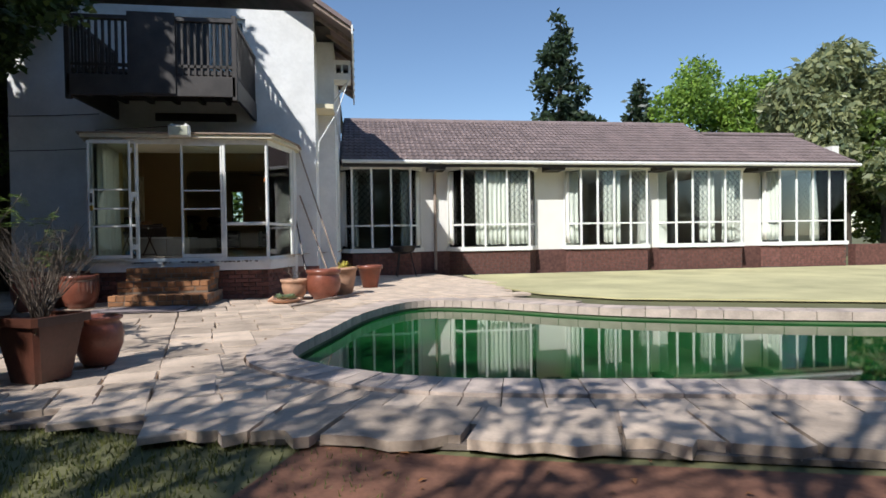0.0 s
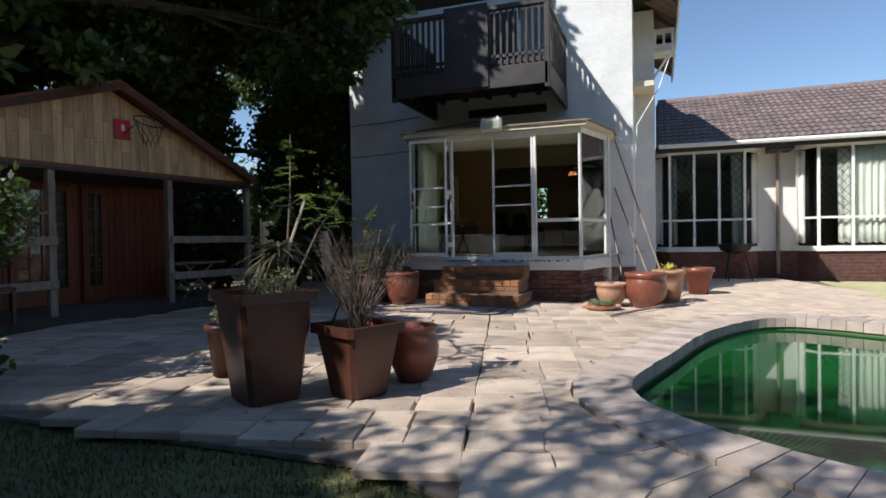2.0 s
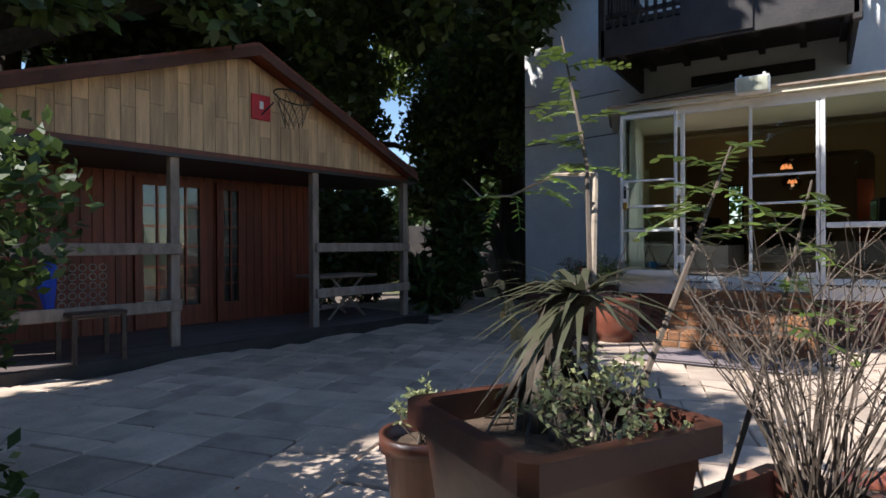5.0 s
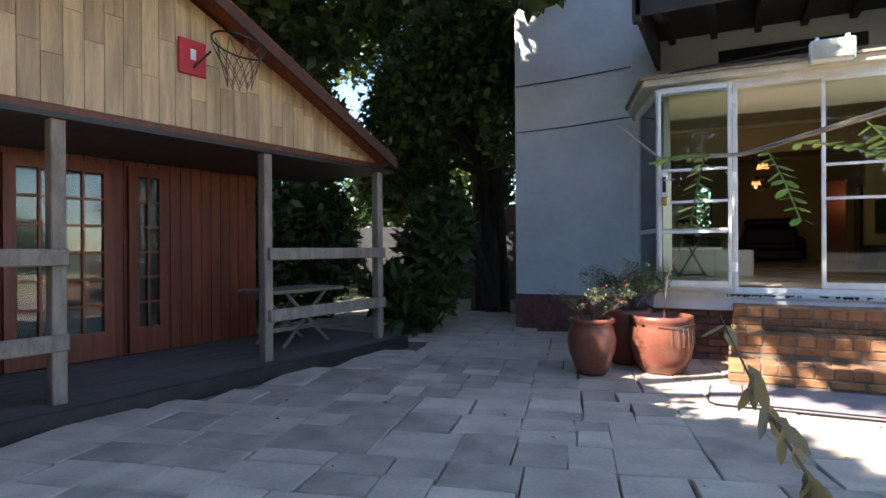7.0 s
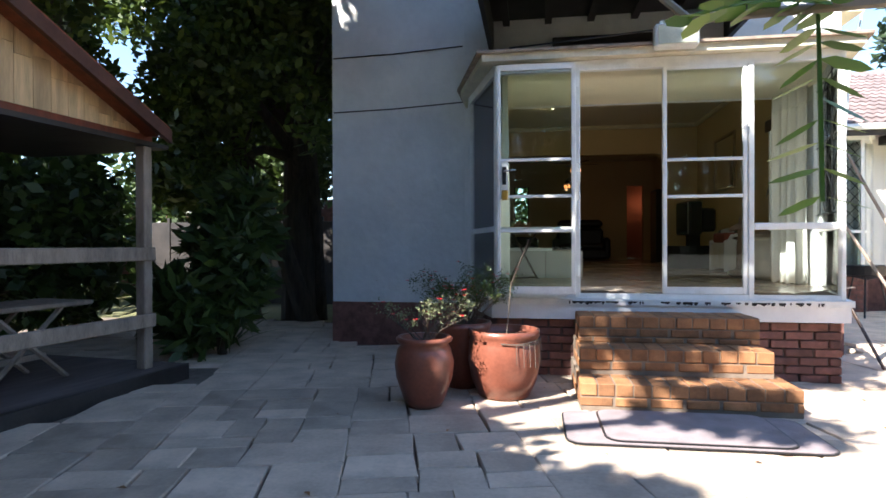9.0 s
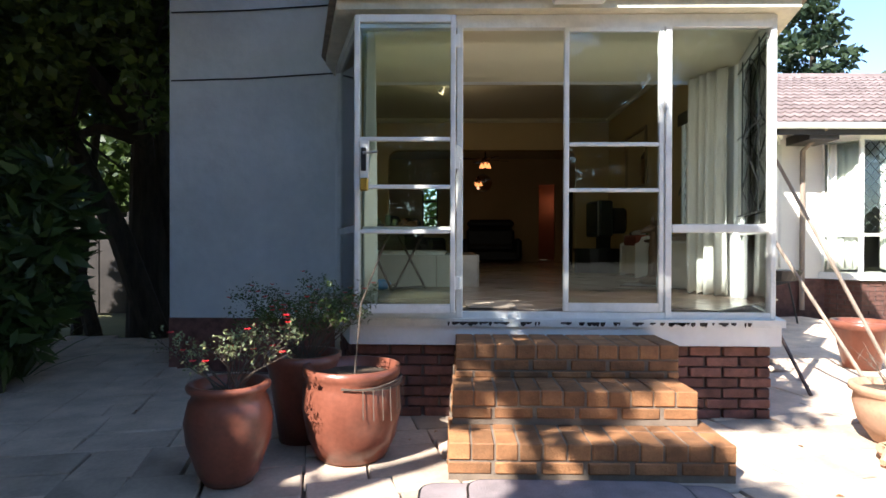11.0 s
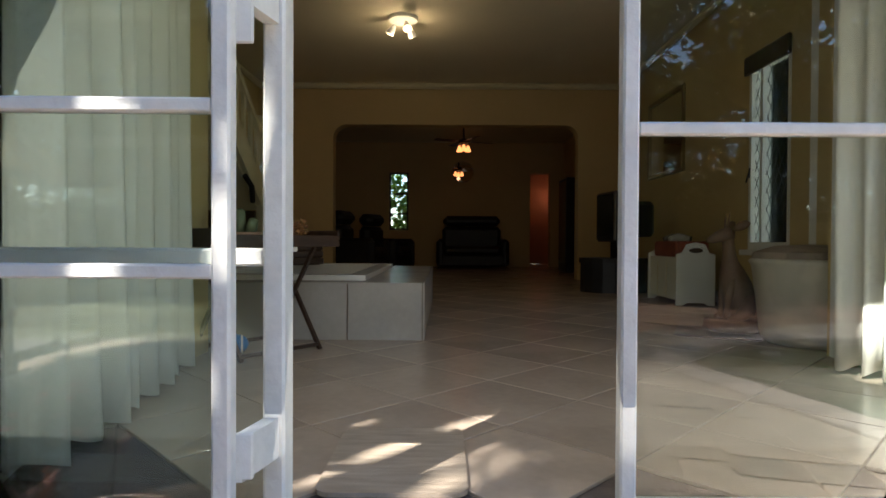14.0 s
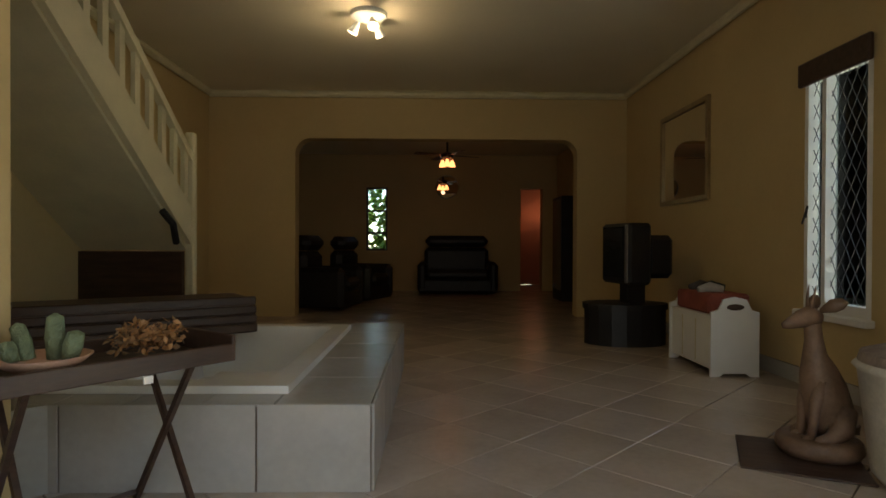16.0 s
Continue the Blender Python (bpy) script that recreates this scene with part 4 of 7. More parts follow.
# ---- trees and shrubs ----
SHADE_CROWN = [((1.6, 2.6, 6.6), (2.4, 2.6, 1.1)), ((-0.4, 5.2, 6.4), (2.3, 2.2, 1.2)), ((0.2, 0.3, 6.3), (2.2, 2.2, 1.1)), ((2.4, 5.3, 5.7), (1.4, 1.5, 0.9)),
               ((3.2, 4.3, 7.8), (1.7, 1.8, 0.8)), ((4.8, 5.0, 5.1), (0.75, 0.75, 0.8)), ((4.2, 4.7, 5.8), (0.9, 0.9, 0.7)),
               ((3.3, 5.8, 5.0), (0.9, 0.9, 1.0)), ((3.6, 2.0, 7.2), (1.4, 1.4, 0.7)), ((2.9, 0.5, 6.1), (0.7, 0.6, 0.35)), ((2.8, 1.5, 6.2), (0.7, 0.6, 0.4)), ((1.2, -3.2, 6.2), (1.7, 1.8, 0.9)), ((-0.8, -1.8, 6.2), (2.0, 2.0, 1.0)),
               ((-1.0, -4.5, 6.4), (1.8, 1.8, 0.9)), ((0.5, 7.6, 6.6), (2.2, 1.8, 1.3)), ((-1.5, 2.6, 5.2), (1.4, 2.4, 1.1)), ((-0.2, -6.0, 7.0), (1.7, 1.6, 0.9)), ((1.5, -6.2, 6.2), (1.3, 1.2, 0.7)),
               # high crown out of view, added to shade the house front
               ((3.0, 3.2, 9.6), (1.7, 1.7, 0.9)), ((2.9, 4.6, 9.4), (1.3, 1.3, 0.8)), ((3.6, 4.5, 9.8), (1.0, 1.1, 0.8)), ((2.4, 4.4, 8.8), (1.1, 1.0, 0.8)), ((1.6, 1.8, 10.6), (1.8, 1.7, 0.9)), ((3.2, 5.4, 8.4), (1.5, 1.4, 0.8)), ((2.2, 3.6, 8.4), (1.6, 1.6, 0.7)),
               # low boughs hanging over the cabin roof
               ((1.7, 1.0, 4.3), (0.9, 1.5, 0.55)), ((1.2, 2.6, 4.5), (0.9, 1.3, 0.5)), ((1.0, -0.6, 4.0), (1.1, 1.2, 0.7)), ((0.9, 4.2, 4.8), (1.0, 1.4, 0.6)), ((1.5, 5.8, 4.9), (1.1, 1.2, 0.7)), ((2.0, 7.2, 5.0), (1.2, 1.1, 0.8)),
               ((2.1, 1.0, 3.25), (0.5, 0.8, 0.32)), ((2.0, 2.2, 3.6), (0.5, 0.7, 0.3)), ((1.9, 3.3, 3.95), (0.5, 0.6, 0.35)), ((1.0, 4.5, 4.4), (0.8, 1.0, 0.7)), ((1.2, 5.8, 4.1), (0.7, 0.8, 0.7)), ((2.2, -0.3, 2.95), (0.6, 0.7, 0.4)), ((0.5, 5.2, 5.1), (0.9, 0.9, 0.8)),
               # boughs towards the lawn and wall, unseen, added to cast shade there
               ((2.8, -7.0, 6.3), (1.2, 1.0, 0.6)), ((2.6, -5.2, 6.4), (0.8, 0.7, 0.4)), ((2.9, -6.2, 6.3), (1.1, 0.9, 0.5)), ((1.4, 5.4, 7.8), (1.4, 1.3, 0.9)), ((2.3, 5.8, 8.8), (1.0, 1.0, 0.7))]
tree("shade_tree", "large dark evergreen tree spreading over the cabin", (-10.2, 3.0, -0.1), (5.2, 0.3), 20, SHADE_CROWN, 215000, 0.125, LEAF_DARK, 11, group="dark garden trees")
stems = tree("garden_tree", "dark tree with a leaning trunk between cabin and house", (-8.7, 13.6, -0.1), (5.0, 0.24), 7,
     [((0.3, -0.6, 5.2), (1.7, 1.6, 1.6)), ((-1.6, 0.2, 4.6), (1.6, 1.7, 1.6)), ((0.2, 1.2, 6.8), (2.0, 2.0, 1.5)), ((-0.9, -1.6, 4.2), (1.4, 1.0, 1.4)), ((0.6, -1.4, 3.6), (0.6, 0.8, 0.9)), ((-2.0, -1.2, 7.0), (2.0, 2.0, 1.6)), ((-0.8, -0.9, 2.6), (1.0, 0.7, 1.0)), ((-3.2, 0.6, 6.2), (1.9, 1.6, 1.8)), ((-3.0, 0.5, 8.2), (1.9, 1.6, 1.4)), ((-1.5, 0.2, 8.4), (1.6, 1.4, 1.2)), ((1.6, -2.9, 5.9), (0.9, 0.7, 0.9)), ((1.9, -3.0, 7.0), (1.0, 0.7, 0.9))], 70000, 0.10, LEAF_MID, 12, group="dark garden trees")
for k, (bx, by, tx, ty, r) in enumerate(((0.35, -0.3, -1.3, -0.9, 0.15), (0.2, 0.5, 0.5, -0.9, 0.11), (-0.6, -0.2, -2.2, 0.1, 0.09), (-1.3, 0.4, -1.1, 0.8, 0.07))):
    part("stem", rod([(bx, by, -0.1), (bx * 0.7 + tx * 0.3, by * 0.7 + ty * 0.3, 1.5), (bx * 0.3 + tx * 0.7, by * 0.3 + ty * 0.7, 3.0), (tx, ty, 4.8)], [r * 1.2, r, r * 0.8, r * 0.4], 8), BARK, stems, "dark leaning stem")
tree("garden_tree", "leafy green tree rising behind the cabin", (-12.2, 12.5, -0.1), (4.5, 0.22), 7,
     [((0.6, -0.5, 4.6), (2.0, 1.8, 1.7)), ((1.8, 0.6, 3.2), (1.3, 1.3, 1.3)), ((-0.5, -2.6, 5.6), (2.0, 1.8, 1.6)), ((0.9, -1.8, 7.2), (2.2, 2.2, 1.6)), ((2.2, -2.6, 4.4), (1.2, 1.0, 1.2))], 36000, 0.11, LEAF_MID, 13, group="dark garden trees")
tree("garden_tree", "dark tree behind the far end of the cabin", (-13.0, 5.5, -0.1), (4.5, 0.24), 6,
     [((0, 0, 5.2), (2.2, 2.4, 1.8)), ((1.6, 1.8, 4.4), (1.4, 1.4, 1.0)), ((0.6, -2.4, 5.0), (2.0, 2.0, 1.6)), ((-0.5, 1.5, 7.0), (2.2, 2.2, 1.5))], 26000, 0.13, LEAF_DARK, 14, group="dark garden trees")
tree("garden_tree", "tall dark tree closing the far corner of the garden", (-10.5, 18.5, -0.1), (6, 0.26), 6,
     [((0, 0, 3.0), (2.4, 1.8, 2.4)), ((1.5, -0.8, 6.0), (2.2, 2.0, 2.0)), ((-2.0, 0.3, 6.5), (2.4, 2.0, 2.2)), ((0.2, 0, 9.0), (2.4, 2.0, 1.8)), ((-3.5, 0.2, 3.0), (2.2, 1.6, 2.4))], 30000, 0.14, LEAF_DARK, 15, group="dark garden trees")


def bare_tree(name, label, base, trunk_top, reach, seed, count, leaf):
    """A tree of forking thin limbs with sparse small leaf sprays; reach: (x, y, z) ends of the main limbs."""
    rng = random.Random(seed)
    t = thing(name, label, "tree", "dark garden trees", at=base)
    top = Vector(trunk_top)
    bm = rod([(0, 0, -0.2), top * 0.55 + Vector((0.1, -0.1, 0)), top], [0.3, 0.24, 0.17], 10)
    sprays = []

    def fork(p, way, length, r, depth):
        q = p + way * length * 0.5 + Vector((rng.uniform(-.1, .1), rng.uniform(-.1, .1), rng.uniform(-.05, .1))) * length
        e = p + way * length
        rod([p, q, e], [r, r * 0.8, r * 0.55], 5 if depth > 1 else 3, bm)
        if depth <= 1:
            sprays.append(((e.x, e.y, e.z), (0.22, 0.22, 0.13)))
        if depth == 0:
            return
        for k in range(3):
            d = (way + Vector((rng.gauss(0, 0.5), rng.gauss(0, 0.5), rng.gauss(0, 0.22)))).normalized()
            fork(q.lerp(e, rng.uniform(0.0, 1.0)), d, length * rng.uniform(0.5, 0.75), r * 0.5, depth - 1)

    for x, y, z in reach:
        e = Vector((x, y, z))
        fork(top, (e - top).normalized(), (e - top).length * 0.55, 0.085, 4)
    part("trunk", bm, BARK, t)
    leaf_mesh("crown", sprays, count, leaf, LEAF_MID, t, rng, 1.7)
    return t


bare_tree("back_tree", "spreading tree with thin forking limbs and sparse leaves", (-5.2, -5.6, -0.1), (0.2, 0.3, 4.0),
          ((-2.0, 4.2, 7.2), (-0.2, 5.2, 7.0), (1.2, 4.0, 6.6), (3.2, 3.2, 6.6), (5.2, 2.6, 6.6), (4.4, 0.4, 7.4), (-3.2, 2.2, 6.8)), 16, 7000, 0.075)
tree("shrub", "dark glossy shrub at the edge of the terrace", (-6.2, 2.3, -0.1), (1.2, 0.05), 5,
     [((0, 0, 1.0), (0.75, 0.6, 0.8)), ((0.25, 0.3, 1.7), (0.6, 0.5, 0.6)), ((-0.3, 0.4, 0.6), (0.6, 0.6, 0.6)), ((0.3, 0.2, 0.45), (0.5, 0.45, 0.4))], 11000, 0.045, LEAF_DARK, 17)
tree("shrub", "low leafy shrub beside the porch", (-8.2, 10.3, -0.1), (0.6, 0.05), 4,
     [((0, 0, 0.8), (0.45, 0.5, 0.7)), ((-0.4, 0.6, 1.3), (0.6, 0.5, 0.9)), ((-0.5, 0.2, 0.5), (0.5, 0.5, 0.5))], 4200, 0.09, LEAF_DARK, 18, long=3.0)


def conifer(name, label, base, h, r, seed, gaps=0.25):
    rng = random.Random(seed)
    t = thing(name, label, "tree", "far trees", at=base)
    part("trunk", rod([(0, 0, -0.2), (0, 0, h * 0.6), (0.1, 0, h)], [0.28, 0.16, 0.03], 7), BARK, t)
    clumps = []
    n = int(h * 2.4)
    for k in range(n):
        z = h * (0.25 + 0.75 * k / n)
        rr = r * (1 - (k / n) ** 1.3) + 0.25
        for _ in range(3):
            if rng.random() < gaps:
                continue
            a = rng.random() * 6.28
            d = rr * rng.uniform(0.4, 1.0)
            clumps.append(((d * math.cos(a), d * math.sin(a), z + rng.uniform(-.2, .2)), (0.55 * rr ** 0.5, 0.55 * rr ** 0.5, 0.38)))
    leaf_mesh("crown", clumps, int(1500 * h ** 0.5), 0.24, LEAF_CONIFER, t, rng, 1.8)
    return t


def at_far(px_x, d):
    """Plan place on a ray of bearing px_x (tangent right of the starting view) at distance d."""
    return (-0.51 + px_x * d, -1.35 + d)


conifer("conifer", "tall dark conifer with ragged branches behind the roof", (*at_far(0.36, 33), 0), 14.0, 2.2, 21)
conifer("conifer", "slim young conifer behind the roof", (*at_far(0.51, 36), 0), 11.0, 1.5, 22, 0.05)
for k, (u, d, h, w, m, sd, cnt) in enumerate(((0.63, 34, 12.6, 2.9, LEAF_LIGHT, 31, 14000), (0.76, 32, 11.0, 2.6, LEAF_LIGHT, 32, 12000), (0.93, 25, 10.4, 3.2, LEAF_GREY, 33, 26000), (1.02, 24, 6.5, 2.4, LEAF_MID, 34, 8000), (0.27, 40, 8.4, 1.5, LEAF_LIGHT, 35, 2500), (0.42, 42, 9.0, 2.2, LEAF_MID, 36, 4000), (1.1, 30, 10.0, 3.4, LEAF_GREY, 37, 12000))):
    x, y = at_far(u, d)
    tree("garden_tree", ("bright green bushy tree beyond the wing", "mid-green tree beyond the wing", "grey-green drooping willow at the end of the lawn")[(m is LEAF_MID) + 2 * (m is LEAF_GREY)], (x, y, 0), (h * 0.5, 0.22), 5,
         [((0, 0, h * 0.8), (w * 0.8, w * 0.8, h * 0.2)), ((-w * 0.6, 0, h * 0.6), (w * 0.7, w * 0.7, h * 0.2)), ((w * 0.6, 0.2, h * 0.62), (w * 0.7, w * 0.7, h * 0.22)), ((0, -w * 0.5, h * 0.45), (w * 0.8, w * 0.6, h * 0.2)), ((w * 0.3, 0, h * 0.25), (w * 0.9, w * 0.8, h * 0.2))], cnt, 0.2, m, sd, droop=0.8 if m is LEAF_GREY else 0.0, long=2.2 if m is LEAF_GREY else 1.6, group="far trees")
for k, (x, y, h, w) in enumerate(((-13.5, -9.5, 9.0, 3.4), (-8.0, -12.0, 11.0, 3.4), (-2.5, -11.5, 11.5, 3.6), (3.5, -12.0, 12.5, 3.8), (9.0, -10.5, 12.0, 3.8), (14.5, -8.5, 11.5, 3.8), (19.5, -4.5, 11.0, 3.6))):
    tree("garden_tree", "tall leafy tree at the back boundary of the garden", (x, y, -0.1), (h * 0.5, 0.26), 6,
         [((0, 0, h * 0.85), (w * 0.75, w * 0.75, h * 0.15)), ((-w * 0.6, 0.3, h * 0.66), (w * 0.75, w * 0.7, h * 0.17)), ((w * 0.6, -0.2, h * 0.64), (w * 0.75, w * 0.7, h * 0.18)), ((0, w * 0.35, h * 0.45), (w, w * 0.6, h * 0.18)), ((0, 0, h * 0.25), (w, w * 0.6, h * 0.16))], 9000, 0.24, LEAF_DARK, 200 + k, group="boundary trees")
hedge = thing("hedge", "dense dark green hedge at the end of the lawn", "hedge")
leaf_mesh("hedge_leaves", [((19.5 + k * 1.6, 13.5 - k * 2.0, 1.3), (1.3, 1.3, 1.7)) for k in range(9)], 16000, 0.16, LEAF_MID, hedge, random.Random(41))
hedge2 = thing("hedge", "dense boundary shrubs behind the garden", "hedge")
leaf_mesh("hedge_leaves", [((-14.5 + k * 2.2, -11.0, 1.6 + 2.2 * j), (1.6, 1.0, 2.0)) for k in range(14) for j in range(3)], 26000, 0.24, LEAF_DARK, hedge2, random.Random(42))
hedge3 = thing("hedge", "dark shrubs along the side boundary", "hedge")
leaf_mesh("hedge_leaves", [((-15.5, -9 + k * 2.2, 1.8), (1.0, 1.5, 2.4)) for k in range(13)], 12000, 0.18, LEAF_DARK, hedge3, random.Random(43))
# Added walls that block the bright horizon showing through the shrubs.
for nm, a in (("wall_boundary_back", (-20, 36, -13.2, -13.0)), ("wall_boundary_left", (-17.2, -17.0, -13.0, 21.0)), ("wall_boundary_far", (-17.0, -7.4, 20.8, 21.0))):
    tagged(part(nm, box(*a, -0.1, 2.6), BROWN_BRICK), "tall dark brick wall added to block bright gaps in shrubs", "wall", kind="structure")
# Shrubs added behind the porch to keep its bright gaps dark.
hedge5 = thing("hedge", "dark shrubs added to block bright gaps behind the porch", "hedge")
leaf_mesh("hedge_leaves", [((-10.9, 8.3, 1.2), (0.6, 0.9, 1.4)), ((-11.1, 9.8, 1.3), (0.7, 1.0, 1.5)), ((-11.0, 11.2, 1.3), (0.7, 0.9, 1.5))], 9000, 0.12, LEAF_DARK, hedge5, random.Random(45))
fence = thing("boundary_fence", "dark brown panel fence in deep shade", "fence", kind="structure")
for k in range(10):
    part("fence_panel", box(-13.5 + k * 0.6, -12.93 + k * 0.6, 16.3, 16.34, -0.05, 1.75, 0.01), DARK_TIMBER, fence)
    part("fence_post", box(-13.53 + k * 0.6, -13.47 + k * 0.6, 16.28, 16.36, -0.05, 1.85), DARK_TIMBER, fence)
# sword-leaved plants beside the porch
for bx, by, sd in ((-8.5, 10.9, 1), (-9.2, 11.6, 2)):
    rng = random.Random(60 + sd)
    t = thing("sword_plant", "clump of long arching sword leaves in shade", "plant", at=(bx, by, -0.06))
    for k in range(22):
        a, l, e = rng.random() * 6.28, rng.uniform(0.7, 1.3), rng.uniform(0.5, 1.2)
        d = Vector((math.cos(a), math.sin(a), 0))
        s = Vector((-d.y, d.x, 0)) * 0.03
        bm = bmesh.new()
        pr = []
        for i in range(6):
            f = i / 5
            p = d * l * f * math.cos(e) + Vector((0, 0, l * f * math.sin(e) - 0.5 * l * f * f * 0.6))
            w = s * (1 - f) * (0.6 + f)
            pr.append((bm.verts.new(p - w), bm.verts.new(p + w)))
        for p, q in zip(pr, pr[1:]):
            bm.faces.new((p[0], p[1], q[1], q[0]))
        part("leaf_blade", bm, LEAF_DARK, t)

# grass tufts at the near edge of the lawn
rng = random.Random(51)
verts, faces = [], []
for _ in range(16000):
    x, y = rng.uniform(-5.5, -0.3), rng.uniform(0.1, 2.5)
    if y > 2.55 - 0.4 * max(0.0, x + 2.2) - 0.05 or (x > -1.35 + 0.3 * rng.random() and y < 1.9 and rng.random() < 0.75):
        continue
    a, h = rng.random() * 6.28, rng.uniform(0.02, 0.055)
    dx, dy = math.cos(a) * 0.006, math.sin(a) * 0.006
    lx, ly = rng.uniform(-.02, .02), rng.uniform(-.02, .02)
    i = len(verts)
    verts += [(x - dx, y - dy, -0.09), (x + dx, y + dy, -0.09), (x + lx, y + ly, -0.09 + h)]
    faces.append((i, i + 1, i + 2))
me = bpy.data.meshes.new("grass")
me.from_pydata(verts, [], faces)
me.materials.append(leaf_material("grass_blade", (0.12, 0.15, 0.05), 0.45))
tagged(new("grass", me), "short mixed green and straw-coloured grass", "grass", kind="stuff")
# fallen leaves on soil and terrace
verts, faces = [], []
for _ in range(520):
    x, y = rng.uniform(-8, 3.5), rng.uniform(-0.5, 10)
    if y > 2.2 and x > -1.3 or (y > 3 and rng.random() < 0.75):
        continue
    z = -0.066 if y < 2.4 else 0.004
    a, s = rng.random() * 6.28, rng.uniform(0.012, 0.035)
    c, d = math.cos(a) * s, math.sin(a) * s
    i = len(verts)
    verts += [(x - c, y - d, z), (x - d * 0.5, y + c * 0.5, z + s * 0.35), (x + c, y + d, z + s * 0.1), (x + d * 0.5, y - c * 0.5, z + s * 0.3)]
    faces.append((i, i + 1, i + 2, i + 3))
me = bpy.data.meshes.new("fallen_leaves")
me.from_pydata(verts, [], faces)
me.materials.append(leaf_material("dry_leaf", (0.24, 0.13, 0.06), 0.5))
tagged(new("fallen_leaves", me), "scattered dry brown fallen leaves", "leaves", kind="stuff")


# ---- planters and pots ----
def square_planter(name, label, at, turn, top, base, h):
    t = thing(name, label, "planter", at=at, turn=turn)
    a, b = top / 2, base / 2
    bm = bmesh.new()
    rings = []
    for r, z in ((b, 0), (a - 0.035, h - 0.07), (a, h - 0.065), (a, h), (a - 0.04, h), (a - 0.05, h - 0.1)):
        c = 0.03
        rings.append([bm.verts.new((x * r + dx, y * r + dy, z)) for x, y, dx, dy in ((-1, -1, c, 0), (1, -1, -c, 0), (1, -1, 0, c), (1, 1, 0, -c), (1, 1, -c, 0), (-1, 1, c, 0), (-1, 1, 0, -c), (-1, -1, 0, c))])
    for p, q in zip(rings, rings[1:]):
        for k in range(8):
            bm.faces.new((p[k], p[(k + 1) % 8], q[(k + 1) % 8], q[k]))
    bm.faces.new(rings[0][::-1])
    part("body", bm, PLANTER_CLAY, t)
    part("soil", prism([(-a + 0.05, -a + 0.05), (a - 0.05, -a + 0.05), (a - 0.05, a - 0.05), (-a + 0.05, a - 0.05)], h - 0.12, h - 0.075), POT_SOIL, t)
    return t


square_planter("square_planter", "tall tapered brown glazed planter with a rimmed top", (-3.5, 3.24, 0.006), -30, 0.58, 0.36, 0.74)
square_planter("square_planter", "smaller tapered brown glazed planter with dry stems", (-2.93, 3.53, 0.006), -25, 0.50, 0.30, 0.50)


def round_pot(name, label, at, profile, mat, soil_r, soil_z):
    t = thing(name, label, "pot", at=at)
    bm = bmesh.new()
    rings = []
    n = 30
    for r, z in profile:
        rings.append([bm.verts.new((r * math.cos(a), r * math.sin(a), z)) for a in [k * 2 * math.pi / n for k in range(n)]])
    for p, q in zip(rings, rings[1:]):
        for k in range(n):
            bm.faces.new((p[k], p[(k + 1) % n], q[(k + 1) % n], q[k]))
    bm.faces.new(rings[0][::-1])
    part("body", bm, mat, t, smooth=True)
    part("soil", lathe([(soil_r, soil_z - 0.03), (soil_r, soil_z)], 20), POT_SOIL, t)
    return t


def jar(r, h):
    return [(r * 0.55, 0), (r * 0.7, h * 0.1), (r * 0.95, h * 0.42), (r, h * 0.62), (r * 0.9, h * 0.82), (r * 0.8, h * 0.89), (r * 0.93, h * 0.93), (r * 0.96, h * 0.97), (r * 0.9, h), (r * 0.78, h * 0.99), (r * 0.72, h * 0.88)]


round_pot("clay_pot", "round dark glazed clay pot behind the planters", (-2.72, 4.02, 0.006), jar(0.20, 0.42), TERRACOTTA, 0.14, 0.37)
round_pot("clay_pot", "small dark pot with a thin seedling", (-4.25, 3.75, 0.006), [(0.12, 0), (0.16, 0.36), (0.18, 0.36), (0.18, 0.42), (0.16, 0.42), (0.15, 0.36)], PLANTER_CLAY, 0.15, 0.37)
round_pot("clay_pot", "red glazed jar holding a thorny shrub", (-5.60, 8.55, 0.006), jar(0.225, 0.52), TERRACOTTA, 0.15, 0.46)
round_pot("clay_pot", "tall red glazed pot holding a leafy shrub", (-5.38, 9.22, 0.006), [(0.15, 0), (0.22, 0.45), (0.24, 0.5), (0.24, 0.55), (0.21, 0.55), (0.2, 0.48)], TERRACOTTA, 0.2, 0.49)
big_pot = round_pot("clay_pot", "wide red glazed tub with twine round its rim", (-5.02, 8.95, 0.006), [(0.20, 0), (0.26, 0.12), (0.29, 0.28), (0.285, 0.42), (0.27, 0.46), (0.285, 0.48), (0.285, 0.53), (0.265, 0.53), (0.25, 0.46)], TERRACOTTA, 0.25, 0.47)
bm = bmesh.new()
rng = random.Random(5)
for j in range(3):
    rod([(0.292 * math.cos(a), 0.292 * math.sin(a), 0.44 + 0.008 * j + 0.01 * math.sin(a * 3 + j)) for a in [-1.6 + k * 0.15 for k in range(16)]], 0.005, 4, bm)
for j in range(7):
    a = -1.2 + j * 0.2
    rod([(0.295 * math.cos(a), 0.295 * math.sin(a), 0.44), (0.305 * math.cos(a), 0.305 * math.sin(a), 0.44 - rng.uniform(0.08, 0.2))], 0.003, 3, bm)
part("twine", bm, TWIG, big_pot, "pale frayed twine")
round_pot("clay_pot", "pale terracotta bowl with dry shoots", (-1.62, 9.25, 0.006), [(0.12, 0), (0.2, 0.12), (0.23, 0.24), (0.22, 0.3), (0.25, 0.32), (0.25, 0.36), (0.22, 0.36), (0.2, 0.3)], PALE_CLAY, 0.2, 0.32)
